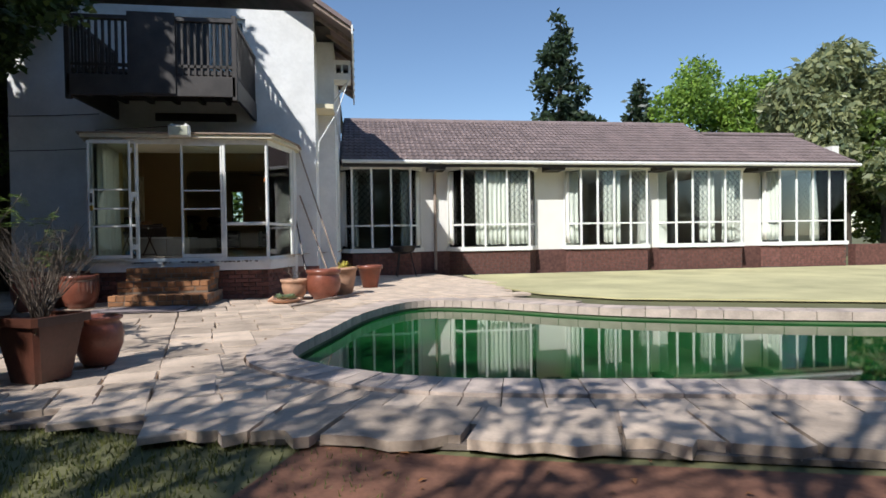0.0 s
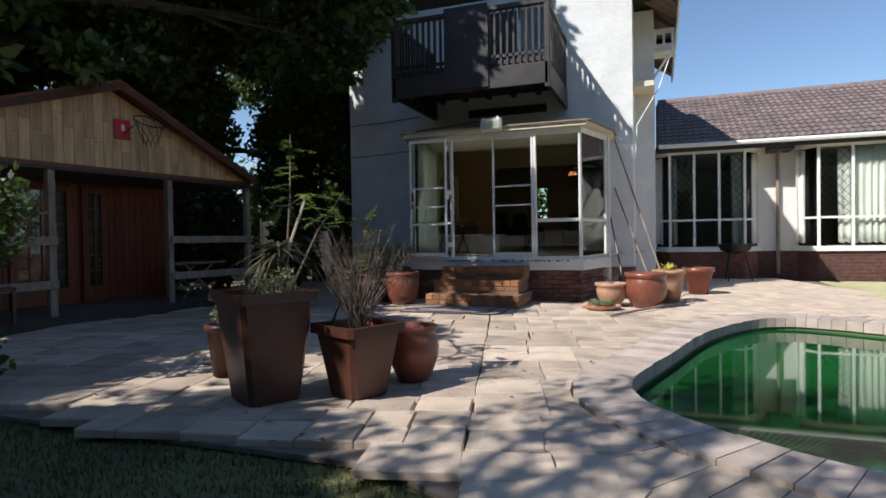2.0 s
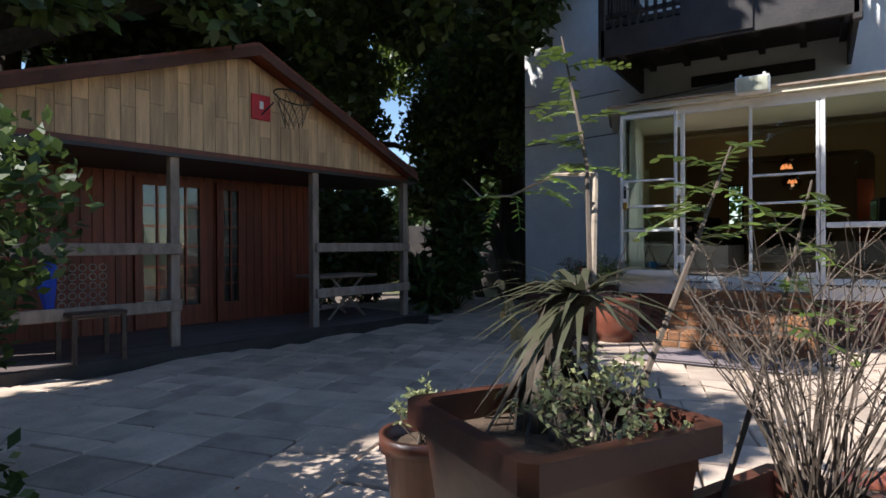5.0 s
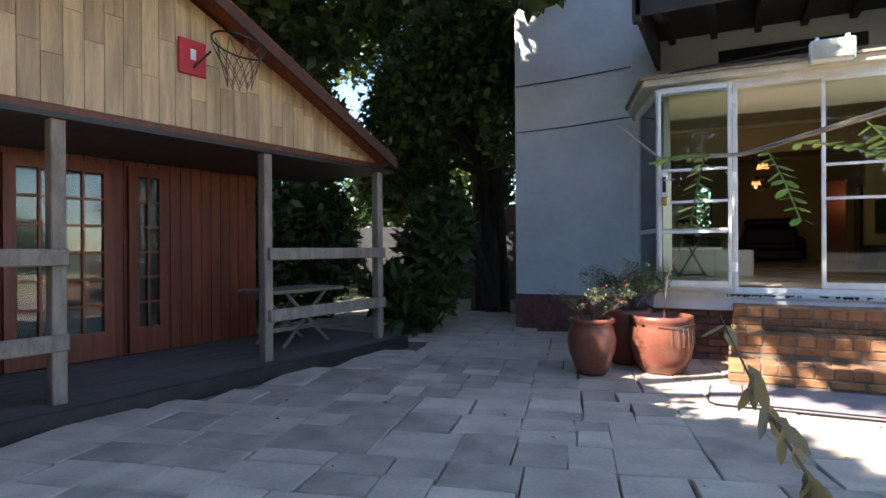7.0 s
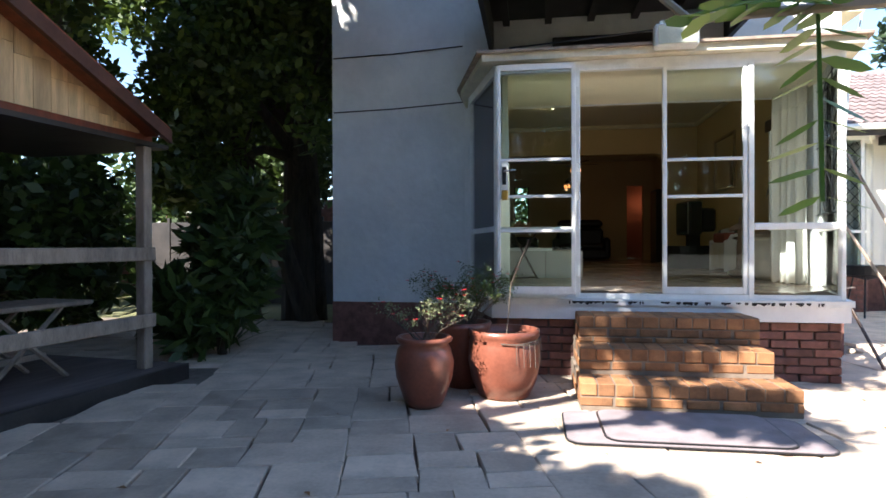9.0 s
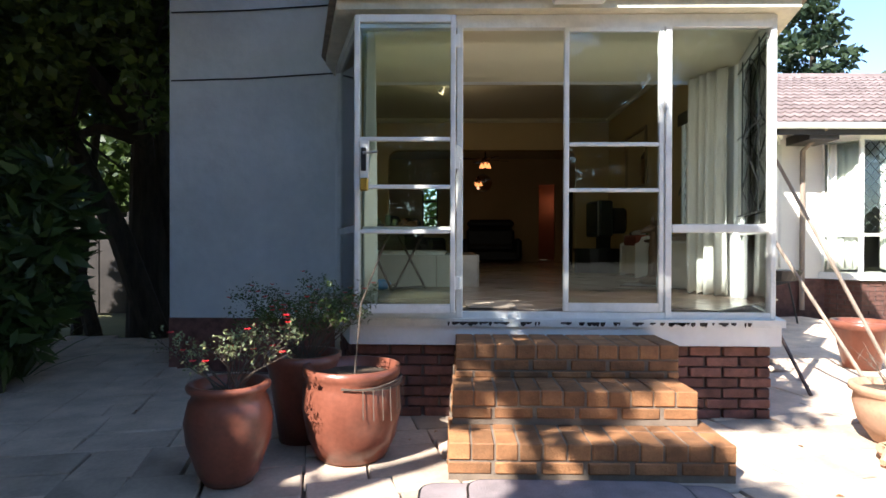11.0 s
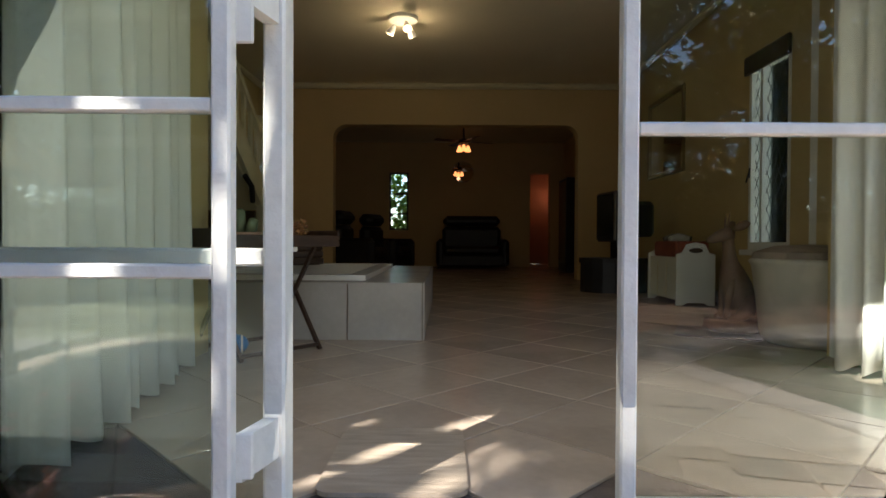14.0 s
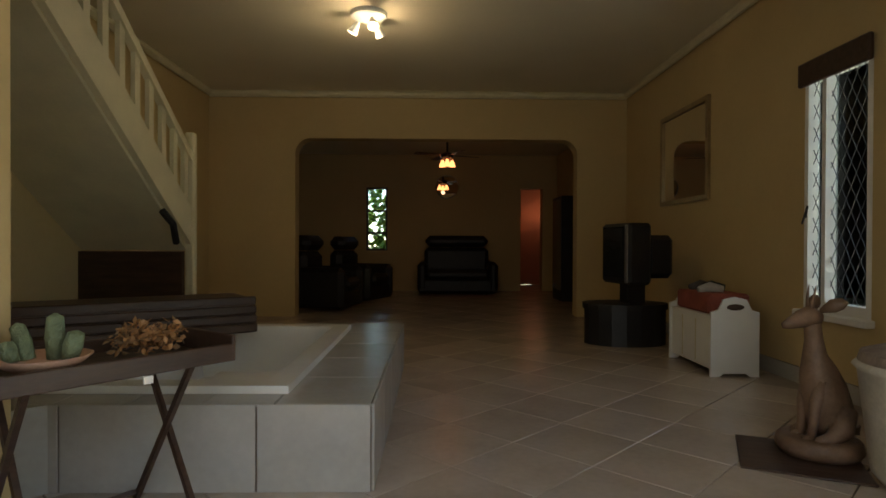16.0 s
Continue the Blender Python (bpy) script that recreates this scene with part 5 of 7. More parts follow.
round_pot("clay_pot", "large round terracotta pot with a moulded rim", (-1.12, 9.25, 0.006), [(0.18, 0), (0.28, 0.14), (0.31, 0.28), (0.28, 0.42), (0.27, 0.44), (0.31, 0.46), (0.31, 0.52), (0.27, 0.52), (0.26, 0.44)], TERRACOTTA, 0.25, 0.46)
round_pot("clay_pot", "terracotta pot with a strappy spider plant", (-0.78, 9.98, 0.006), [(0.16, 0), (0.22, 0.3), (0.24, 0.46), (0.26, 0.46), (0.26, 0.52), (0.23, 0.52), (0.22, 0.45)], PALE_CLAY, 0.21, 0.46)
round_pot("clay_pot", "plain tapering terracotta pot by the wall", (-0.25, 11.55, 0.006), [(0.16, 0), (0.25, 0.4), (0.28, 0.4), (0.28, 0.48), (0.25, 0.48), (0.24, 0.4)], TERRACOTTA, 0.23, 0.42)
dish = thing("succulent_dish", "shallow dish of pale green rosette succulents", "plant", at=(-1.72, 8.82, 0.006))
part("dish", lathe([(0.2, 0), (0.26, 0.04), (0.27, 0.06), (0.24, 0.06), (0.2, 0.04)], 24), PALE_CLAY, dish)
rng = random.Random(6)
SUCC = leaf_material("pale_succulent", (0.25, 0.36, 0.22), 0.25)
for k in range(9):
    cx, cy, r = rng.uniform(-.16, .16), rng.uniform(-.12, .12), rng.uniform(0.06, 0.11)
    bm = bmesh.new()
    for j in range(14):
        a, e = j * 2.4, 0.25 + 0.08 * j
        d = Vector((math.cos(a) * math.cos(e), math.sin(a) * math.cos(e), math.sin(e)))
        s = Vector((-math.sin(a), math.cos(a), 0)) * r * 0.3
        o = Vector((cx, cy, 0.06))
        n = d.cross(s).normalized() * 0.012
        vs = [bm.verts.new(q) for q in (o, o + d * r * 0.6 + s + n, o + d * r, o + d * r * 0.6 - s + n, o + d * r * 0.6 - n)]
        bm.faces.new((vs[0], vs[1], vs[2], vs[3]))
        bm.faces.new((vs[0], vs[4], vs[1])), bm.faces.new((vs[1], vs[4], vs[2])), bm.faces.new((vs[2], vs[4], vs[3])), bm.faces.new((vs[3], vs[4], vs[0]))
    part("rosette", bm, SUCC, dish)
part("stone", lathe([(0.05, 0), (0.08, 0.03), (0.05, 0.07), (0.01, 0.075)], 9), PALE_CLAY, dish)
part("rosette_shell", rod([(-0.3, -0.02, 0.03), (-0.22, 0.02, 0.06), (-0.17, 0.02, 0.03)], [0.02, 0.05, 0.02], 8), PALE_CLAY, dish)


# ---- plants in the pots ----
def frond(base, way, length, pairs, leaf, bm, rng, sag=0.3):
    """A pinnate leaf: a thin stalk with paired oval leaflets."""
    base, way = Vector(base), Vector(way).normalized()
    side = way.cross(Vector((0, 0, 1))).normalized()
    pts = [base + way * length * f - Vector((0, 0, sag * length * f * f)) for f in [k / 8 for k in range(9)]]
    rod(pts, 0.0025, 3, bm)
    for k in range(1, pairs + 1):
        f = k / (pairs + 0.2)
        p = base + way * length * f - Vector((0, 0, sag * length * f * f))
        for s in (1, -1):
            d = (side * s + way * 0.35 + Vector((0, 0, rng.uniform(-.5, .1)))).normalized()
            w = d.cross(Vector((rng.uniform(-.3, .3), rng.uniform(-.3, .3), 1))).normalized() * leaf * 0.24
            l = leaf * rng.uniform(0.85, 1.1) * (1 - 0.35 * abs(f - 0.45))
            q = [p, p + d * l * 0.3 + w, p + d * l * 0.75 + w * 0.9, p + d * l, p + d * l * 0.75 - w * 0.9, p + d * l * 0.3 - w]
            bm.faces.new([bm.verts.new(v) for v in q])
    return bm


rng = random.Random(71)
acacia = thing("pinnate_shrub", "leggy shrub with arching stems and pinnate leaves", "plant")
main = [(-3.42, 3.30, 0.64), (-3.5, 3.55, 1.05), (-3.62, 3.95, 1.42), (-4.0, 4.5, 1.50), (-4.40, 4.84, 1.44), (-4.62, 4.89, 1.45), (-4.74, 4.89, 1.56)]
part("stem", rod(main, [0.014, 0.012, 0.01, 0.008, 0.006, 0.005, 0.003], 6), PALE_STEM, acacia, "pale arching woody stem")
bm = bmesh.new()
for p, w, l in (((-4.47, 4.86, 1.44), (-0.9, -0.1, 0.25), 0.2), ((-4.5, 4.87, 1.44), (-0.2, -0.5, -0.9), 0.2), ((-4.35, 4.8, 1.45), (0.3, -0.4, -0.6), 0.22), ((-4.3, 4.78, 1.45), (0.9, 0.2, 0.1), 0.26), ((-4.15, 4.66, 1.47), (0.5, 0.8, -0.2), 0.26), ((-4.05, 4.56, 1.49), (0.8, -0.4, -0.1), 0.24), ((-3.8, 4.2, 1.48), (0.8, 0.6, 0.2), 0.28), ((-3.7, 4.1, 1.45), (-0.7, 0.5, 0.4), 0.26)):
    frond(p, w, l * 0.85, 9, 0.05, bm, rng)
part("foliage", bm, LEAF_LIGHT, acacia, "bright green paired leaflets")
for sd, (bx, by, bz) in enumerate(((-3.44, 3.38, 0.64), (-3.35, 3.25, 0.64), (-3.2, 3.5, 0.3))):
    tips = ((-3.75, 3.95, 1.95), (-3.15, 3.75, 1.45), (-2.95, 3.9, 1.35))[sd]
    b, e = Vector((bx, by, bz)), Vector(tips)
    m = b.lerp(e, 0.5) + Vector((0.05, -0.03, 0.12))
    part("stem", rod([b, m, e], [0.01, 0.007, 0.003], 5), TWIG, acacia)
    bm = bmesh.new()
    for k in range(11):
        f = 0.45 + 0.55 * k / 11
        p = m.lerp(e, (f - 0.45) / 0.55)
        a = rng.random() * 6.28
        frond(p, (math.cos(a), math.sin(a), rng.uniform(-.2, .5)), rng.uniform(0.14, 0.24), 8, 0.045, bm, rng)
    part("foliage", bm, LEAF_MID, acacia)
drooper = thing("withered_plant", "drooping stem with large withered olive leaves", "plant")
stem = [(-3.6, 3.42, 0.64), (-3.9, 4.2, 0.75), (-4.22, 4.66, 0.55), (-4.36, 4.74, 0.78), (-4.46, 4.78, 1.0)]
part("stem", rod(stem, [0.008, 0.007, 0.006, 0.004, 0.002], 5), TWIG, drooper)
bm = bmesh.new()
for k in range(22):
    f = rng.random()
    p = Vector(stem[2]).lerp(Vector(stem[4]), f)
    d = Vector((rng.uniform(-.5, 1.0), rng.uniform(-.7, .4), rng.uniform(-1.3, -.2))).normalized()
    s = d.orthogonal().normalized() * 0.02
    l = rng.uniform(0.06, 0.11)
    q = [p, p + d * l * 0.35 + s, p + d * l * 0.75 + s * 0.8, p + d * l, p + d * l * 0.75 - s * 0.8, p + d * l * 0.35 - s]
    bm.faces.new([bm.verts.new(v) for v in q])
part("foliage", bm, leaf_material("withered_leaf", (0.16, 0.17, 0.10), 0.4), drooper)
# yucca in the tall planter
yucca = thing("yucca", "yucca with a thick shaggy trunk and stiff grey-green leaves", "plant", at=(-3.58, 3.30, 0.62))
part("trunk", rod([(0, 0, -0.02), (0.01, 0.02, 0.2), (0.06, 0.05, 0.36), (0.12, 0.1, 0.42)], [0.065, 0.06, 0.055, 0.04], 10), BARK, yucca)
for k in range(140):
    a, e = rng.random() * 6.28, rng.uniform(-1.25, 0.75)
    d = Vector((math.cos(a) * math.cos(e), math.sin(a) * math.cos(e), math.sin(e)))
    l = rng.uniform(0.22, 0.40)
    s = d.cross(Vector((0, 0, 1))).normalized() * 0.016
    o = Vector((0.10, 0.09, 0.40)) if e > -0.3 else Vector((0.03, 0.04, rng.uniform(0.15, 0.38)))
    bm = bmesh.new()
    pr = []
    for i in range(4):
        f = i / 3
        p = o + d * l * f - Vector((0, 0, 0.42 * l * f * f))
        pr.append((bm.verts.new(p - s * (1 - f * 0.95)), bm.verts.new(p + s * (1 - f * 0.95))))
    for p, q in zip(pr, pr[1:]):
        bm.faces.new((p[0], p[1], q[1], q[0]))
    part("leaf_blade", bm, LEAF_YUCCA if e > -0.5 else BARK, yucca)


def twiggy(name, label, at, n, h, spread, seed, leaves=None, leaf_count=0, leaf_size=0.02, r=0.004, flowers=0):
    rng = random.Random(seed)
    t = thing(name, label, "plant", at=at)
    bm = bmesh.new()
    tips = []
    for _ in range(n):
        a, s, hh = rng.random() * 6.28, spread * rng.uniform(0.3, 1.0), h * rng.uniform(0.55, 1.0)
        e = Vector((math.cos(a) * s, math.sin(a) * s, hh))
        m = e * 0.5 + Vector((rng.uniform(-.05, .05), rng.uniform(-.05, .05), hh * 0.08))
        rod([(rng.uniform(-.05, .05), rng.uniform(-.05, .05), 0), m, e], [r, r * 0.7, r * 0.25], 4, bm)
        for _ in range(4):
            b = m.lerp(e, rng.uniform(0.0, 0.9))
            k = b + Vector((rng.uniform(-1, 1), rng.uniform(-1, 1), rng.uniform(0.1, 1.2))) * h * 0.16
            rod([b, k], [r * 0.45, r * 0.15], 3, bm)
            tips.append(k)
        tips.append(e)
    part("branchwork", bm, TWIG, t)
    if leaves:
        leaf_mesh("foliage", [(tuple(p), (h * 0.09, h * 0.09, h * 0.09)) for p in tips], leaf_count, leaf_size, leaves, t, rng, 2.0)
    for _ in range(flowers):
        p = rng.choice(tips) + Vector((rng.uniform(-.05, .05), rng.uniform(-.05, .05), rng.uniform(0, .05)))
        bm = bmesh.new()
        for k in range(5):
            a = k * 1.257
            d = Vector((math.cos(a), math.sin(a), 0.4)) * 0.021
            q = Vector((-math.sin(a), math.cos(a), 0)) * 0.012
            bm.faces.new([bm.verts.new(v) for v in (p, p + d * 0.6 + q, p + d, p + d * 0.6 - q)])
        part("flower", bm, RED_PETAL, t, "red flower")
    return t


RED_PETAL = material("red_petal", (0.75, 0.02, 0.03), 0.6, spread=0.2, bump=0)
twiggy("dry_shrub", "dense leafless twiggy shrub in the smaller planter", (-2.93, 3.53, 0.43), 85, 0.80, 0.50, 81, r=0.0038)
twiggy("dry_shrub", "fine dry stems beside the yucca", (-3.36, 3.16, 0.62), 16, 0.26, 0.2, 82, LEAF_GREY, 70, 0.012)
twiggy("seedling", "thin dry seedling in a small pot", (-4.25, 3.75, 0.37), 10, 0.22, 0.14, 83, LEAF_GREY, 200, 0.016)
twiggy("flowering_shrub", "thorny grey shrub with small red flowers", (-5.60, 8.55, 0.46), 26, 0.36, 0.38, 84, LEAF_GREY, 900, 0.011, flowers=12)
twiggy("flowering_shrub", "leafy green shrub with scattered red flowers", (-5.36, 9.2, 0.48), 46, 0.52, 0.5, 85, LEAF_DARK, 5200, 0.011, flowers=44)
twiggy("dry_shrub", "bare pale shoots in a terracotta bowl", (-1.62, 9.25, 0.31), 12, 0.32, 0.3, 86)
cane = thing("garden_cane", "thin cane leaning out of the tub", "cane")
part("cane_rod", rod([(-5.0, 8.9, 0.46), (-4.96, 8.9, 0.9), (-4.82, 8.88, 1.25)], 0.005, 5), TWIG, cane)
spider = thing("spider_plant", "strappy yellow-green spider plant", "plant", at=(-0.78, 9.98, 0.46))
for k in range(46):
    a, l, e = rng.random() * 6.28, rng.uniform(0.25, 0.48), rng.uniform(0.5, 1.35)
    d = Vector((math.cos(a), math.sin(a), 0))
    s = Vector((-d.y, d.x, 0)) * 0.014
    bm = bmesh.new()
    pr = []
    for i in range(6):
        f = i / 5
        p = d * l * f * math.cos(e) * 1.2 + Vector((0, 0, l * f * math.sin(e) - l * f * f * 0.55))
        w = s * (1 - f * f)
        pr.append((bm.verts.new(p - w), bm.verts.new(p + w)))
    for p, q in zip(pr, pr[1:]):
        bm.faces.new((p[0], p[1], q[1], q[0]))
    part("leaf_blade", bm, SPIDER if k else (SPIDER := leaf_material("yellow_green_blade", (0.42, 0.44, 0.10), 0.3)), spider)

# poles, stool, barbecue, mats, float
for k, (a, b) in enumerate((((-1.45, 10.4, 0.0), (-1.80, 11.36, 1.56)), ((-0.75, 10.3, 0.0), (-1.72, 11.36, 3.0)), ((-0.95, 10.35, 0.0), (-1.70, 11.36, 2.0)))):
    t = thing("garden_pole", "thin dark pole leaning against the house", "pole", "leaning poles")
    part("pole_rod", rod([a, b], 0.016, 6), DARK_WOOD if k == 0 else GREY_TIMBER, t)
stick = thing("stick", "dry stick lying on the paving", "stick")
part("stick_rod", rod([(-1.55, 7.9, 0.03), (-1.0, 8.9, 0.04), (-0.4, 10.0, 0.03)], 0.017, 6), GREY_TIMBER, stick)
bbq = thing("kettle_barbecue", "small black barbecue on three thin legs", "barbecue", at=(0.75, 15.0, 0))
part("bowl", lathe([(0.05, 0.62), (0.3, 0.7), (0.38, 0.84), (0.39, 0.86), (0.36, 0.86)], 24), BLACK_METAL, bbq)
for k in range(3):
    a = k * 2.094
    part("leg", rod([(0.2 * math.cos(a), 0.2 * math.sin(a), 0.7), (0.36 * math.cos(a), 0.36 * math.sin(a), 0)], 0.015, 6), BLACK_METAL, bbq)
RUBBER = material("faded_mauve_mat", (0.26, 0.21, 0.21), 0.9, spread=0.25, scale=6, fine=120, bump=0.5)
def rounded(x0, x1, y0, y1, r):
    out = []
    for cx, cy, s in ((x1 - r, y0 + r, -1.571), (x1 - r, y1 - r, 0), (x0 + r, y1 - r, 1.571), (x0 + r, y0 + r, 3.142)):
        out += [(cx + r * math.cos(s + k * 0.3927), cy + r * math.sin(s + k * 0.3927)) for k in range(5)]
    return out
for (x0, x1, y0, y1), z, lb in (((-4.58, -3.05, 7.82, 8.5), 0.008, "large faded mauve doormat on the paving"), ((-4.34, -3.25, 7.86, 8.52), 0.021, "smaller faded mauve doormat lying on another")):
    m = thing("doormat", lb, "mat", at=(0, 0, z))
    part("mat_body", prism(rounded(x0, x1, y0, y1, 0.09), 0, 0.011), RUBBER, m)
    part("mat_edge", prism(rounded(x0 - 0.012, x1 + 0.012, y0 - 0.012, y1 + 0.012, 0.1), 0, 0.008), BLACK_METAL, m)
ring = thing("pool_float", "white ring float half sunk at the pool edge", "float", at=(0.5, 2.95, -0.13))
part("ring", rod([(0.11 * math.cos(a), 0.11 * math.sin(a), 0) for a in [k * math.pi / 12 for k in range(25)]], 0.02, 8), WHITE_PAINT, ring, smooth=True)
# porch things
bench = thing("picnic_table", "grey folding porch table with crossed legs", "table", at=(-9.0, 8.35, 0.1), turn=-97)
part("top", box(-0.55, 0.55, -0.3, 0.3, 0.6, 0.64, 0.01), GREY_TIMBER, bench)
for y in (-0.22, 0.22):
    for s in (1, -1):
        part("leg", rod([(s * 0.35, y, 0.0), (-s * 0.3, y, 0.6)], 0.022, 5), GREY_TIMBER, bench)
part("stretcher", box(-0.32, 0.32, -0.03, 0.03, 0.15, 0.2), GREY_TIMBER, bench)
seat = thing("porch_chair", "dark porch chair with a pierced back and blue cloth", "chair", at=(-8.75, 4.7, 0.1), turn=-97)
part("seat", box(-0.24, 0.24, -0.24, 0.24, 0.42, 0.46, 0.01), DARK_WOOD, seat)
for x in (-0.21, 0.21):
    for y in (-0.21, 0.21):
        part("leg", box(x - 0.02, x + 0.02, y - 0.02, y + 0.02, 0, 0.42), DARK_WOOD, seat)
bm = bmesh.new()
for i in range(5):
    for j in range(5):
        u, w = -0.18 + i * 0.09, 0.5 + j * 0.09
        rod([(u + 0.035 * math.cos(a), -0.2, w + 0.035 * math.sin(a)) for a in [k * math.pi / 4 for k in range(9)]], 0.008, 4, bm, cap=False)
part("backrest", bm, GREY_TIMBER, seat)
part("cloth", rod([(0.28, -0.15, 0.92), (0.33, -0.1, 0.7), (0.3, -0.12, 0.42)], [0.05, 0.08, 0.03], 8), material("blue_cloth", (0.03, 0.07, 0.45), 0.8), seat, "bright blue cloth")
# crack lines on the shaded wall are scored joints
for a, b, z in ((-7.3, -5.64, 2.93), (-7.3, -5.64, 3.62)):
    t = thing("wall_cable", "thin dark cable along the shaded wall", "cable")
    part("cable_run", rod([(a, LEFT_Y - 0.006, z - 0.02), (a + 0.8, LEFT_Y - 0.006, z), (b, LEFT_Y - 0.006, z + 0.05)], 0.008, 5), DARK_TIMBER, t)

# ---- interior ----
rng = random.Random(91)
curtain(-5.04, -5.29, 9.88, FLOOR_Z + 0.03, 2.87, rng, "long off-white curtain gathered along the side light", ya=11.34, amp=0.05, waves=8)
curtain(-2.13, -1.95, 11.32, FLOOR_Z + 0.03, 2.87, rng, "long off-white curtain drawn to the bay side", ya=10.82, amp=0.045, waves=4.5)
# diamond bars inside the canted side light
lat = thing("burglar_bars", "diamond pattern burglar bars in the side light", "bars")
bm = bmesh.new()
va, vb = Vector((*RIGHT_END, 0)), Vector((MULL[4], BAY_Y, 0))
def on_side(f, z):
    p = va.lerp(vb, f)
    return (p.x - 0.03, p.y + 0.02, z)


for k in range(3):
    z = 1.52 + k * 0.42
    for f0, z0, f1, z1 in ((0.5, 0, 0.22, 0.21), (0.22, 0.21, 0.5, 0.42), (0.5, 0, 0.78, 0.21), (0.78, 0.21, 0.5, 0.42)):
        rod([on_side(f0, z + z0), on_side(f1, z + z1)], 0.006, 4, bm)
for f in (0.22, 0.78):
    rod([on_side(f, 1.5), on_side(f, 2.84)], 0.006, 4, bm)
for z in (1.51, 2.2, 2.79):
    rod([on_side(0.03, z), on_side(0.97, z)], 0.006, 4, bm)
part("lattice", bm, BLACK_METAL, lat)

# side window
win = thing("window_side", "tall narrow white casement with diamond burglar bars", "window", kind="structure")
part("window_frame", wall_with_holes("y", -1.17, 0.08, 13.28, 13.95, 1.33, 3.05, [(13.33, 13.72, 1.4, 2.98), (13.76, 13.91, 1.4, 2.98)]), WHITE_PAINT, win)
part("window_sill", box(-1.24, -1.0, 13.25, 13.98, 1.28, 1.33, 0.008), WHITE_PAINT, win)
part("blind", box(-1.22, -1.18, 13.26, 13.97, 2.95, 3.12, 0.01), DARK_WOOD, win, "rolled brown blind")
for y0, y1 in ((13.33, 13.72), (13.76, 13.91)):
    p = part("pane", box(-1.10, -1.096, y0, y1, 1.4, 2.98), GLASS, win)
    p.visible_shadow = False
    bm = bmesh.new()
    for i in range(-12, 13):
        for s in (1, -1):
            zc = 2.19 + i * 0.165
            za, zb = zc - s * 0.9 * (y1 - y0), zc + s * 0.9 * (y1 - y0)
            lo, hi = max(min(za, zb), 1.4), min(max(za, zb), 2.98)
            if hi - lo > 0.03:
                f = lambda z: y0 + (z - za) / (zb - za) * (y1 - y0)
                rod([(-1.13, f(lo), lo), (-1.13, f(hi), hi)], 0.003, 4, bm)
    part("lattice", bm, BLACK_METAL, win)
part("stay", rod([(-1.19, 13.9, 2.0), (-1.21, 13.85, 2.08), (-1.23, 13.88, 1.95)], 0.008, 5), BLACK_METAL, win)
win2 = thing("window_back", "narrow three-light window onto greenery", "window", kind="structure")
part("window_frame", wall_with_holes("x", 22.52, 0.06, -5.36, -4.9, 1.65, 3.03, [(-5.32, -4.94, 1.69, 2.99)]), DARK_WOOD, win2)
for z in (2.02, 2.5):
    part("glazing_bar", box(-5.32, -4.94, 22.53, 22.57, z, z + 0.035), DARK_WOOD, win2)
part("pane", box(-5.32, -4.94, 22.55, 22.555, 1.69, 2.99), GLASS, win2).visible_shadow = False
hedge4 = thing("hedge", "sunlit green shrubs outside the back window", "hedge")
leaf_mesh("hedge_leaves", [((-6.5 + k * 1.0, 26.3, 2.0), (0.8, 0.7, 2.2)) for k in range(4)], 5000, 0.14, LEAF_LIGHT, hedge4, random.Random(44))

# sunken bath in a tiled platform
tubby = thing("bath_platform", "square sunken bath in a grey-beige tiled platform", "bath", at=(0, 0, 0))
PX0, PX1, PY0, PY1, PZ = -6.3, -4.15, 12.1, 14.55, 1.135
IX0, IX1, IY0, IY1 = -5.75, -4.55, 12.28, 14.2
bm = bmesh.new()
for a in ((PX0, PX1, PY0, IY0 + 0.02), (PX0, PX1, IY1 - 0.02, PY1), (PX0, IX0 + 0.02, IY0 + 0.02, IY1 - 0.02), (IX1 - 0.02, PX1, IY0 + 0.02, IY1 - 0.02)):
    box(*a, FLOOR_Z - 0.005, PZ - 0.012, bm=bm)
part("platform_core", bm, MORTAR, tubby)
for xa, xb in ((-4.62, PX1), (-5.42, -4.62), (PX0, -5.42)):
    part("tile", box(xa + 0.004, xb - 0.004, PY0 - 0.012, PY0, FLOOR_Z, PZ, 0.002), TUB_TILE, tubby)
for k in range(5):
    part("tile", box(PX1, PX1 + 0.012, PY0 + 0.49 * k + 0.003, PY0 + 0.49 * (k + 1) - 0.003, FLOOR_Z, PZ, 0.002), TUB_TILE, tubby)
    part("tile", box(IX1 + 0.003, PX1 - 0.003, PY0 + 0.49 * k + 0.003, PY0 + 0.49 * (k + 1) - 0.003, PZ - 0.012, PZ, 0.002), TUB_TILE, tubby)
for k in range(4):
    part("tile", box(IX0 + 0.3 * k + 0.003, IX0 + 0.3 * (k + 1) - 0.003, PY0, IY0, PZ - 0.012, PZ, 0.002), TUB_TILE, tubby)
    part("tile", box(IX0 + 0.3 * k + 0.003, IX0 + 0.3 * (k + 1) - 0.003, IY1, PY1, PZ - 0.012, PZ, 0.002), TUB_TILE, tubby)
bm = wall_with_holes("x", 0, 0.035, IX0 - 0.02, IX1 + 0.02, IY0 - 0.02, IY1 + 0.02, [(IX0 + 0.1, IX1 - 0.1, IY0 + 0.1, IY1 - 0.1)])
for v in bm.verts:
    v.co = Vector((v.co.x, v.co.z, PZ + 0.001 + v.co.y))
part("rim", bm, ACRYLIC, tubby, "white acrylic rim")
bm = bmesh.new()
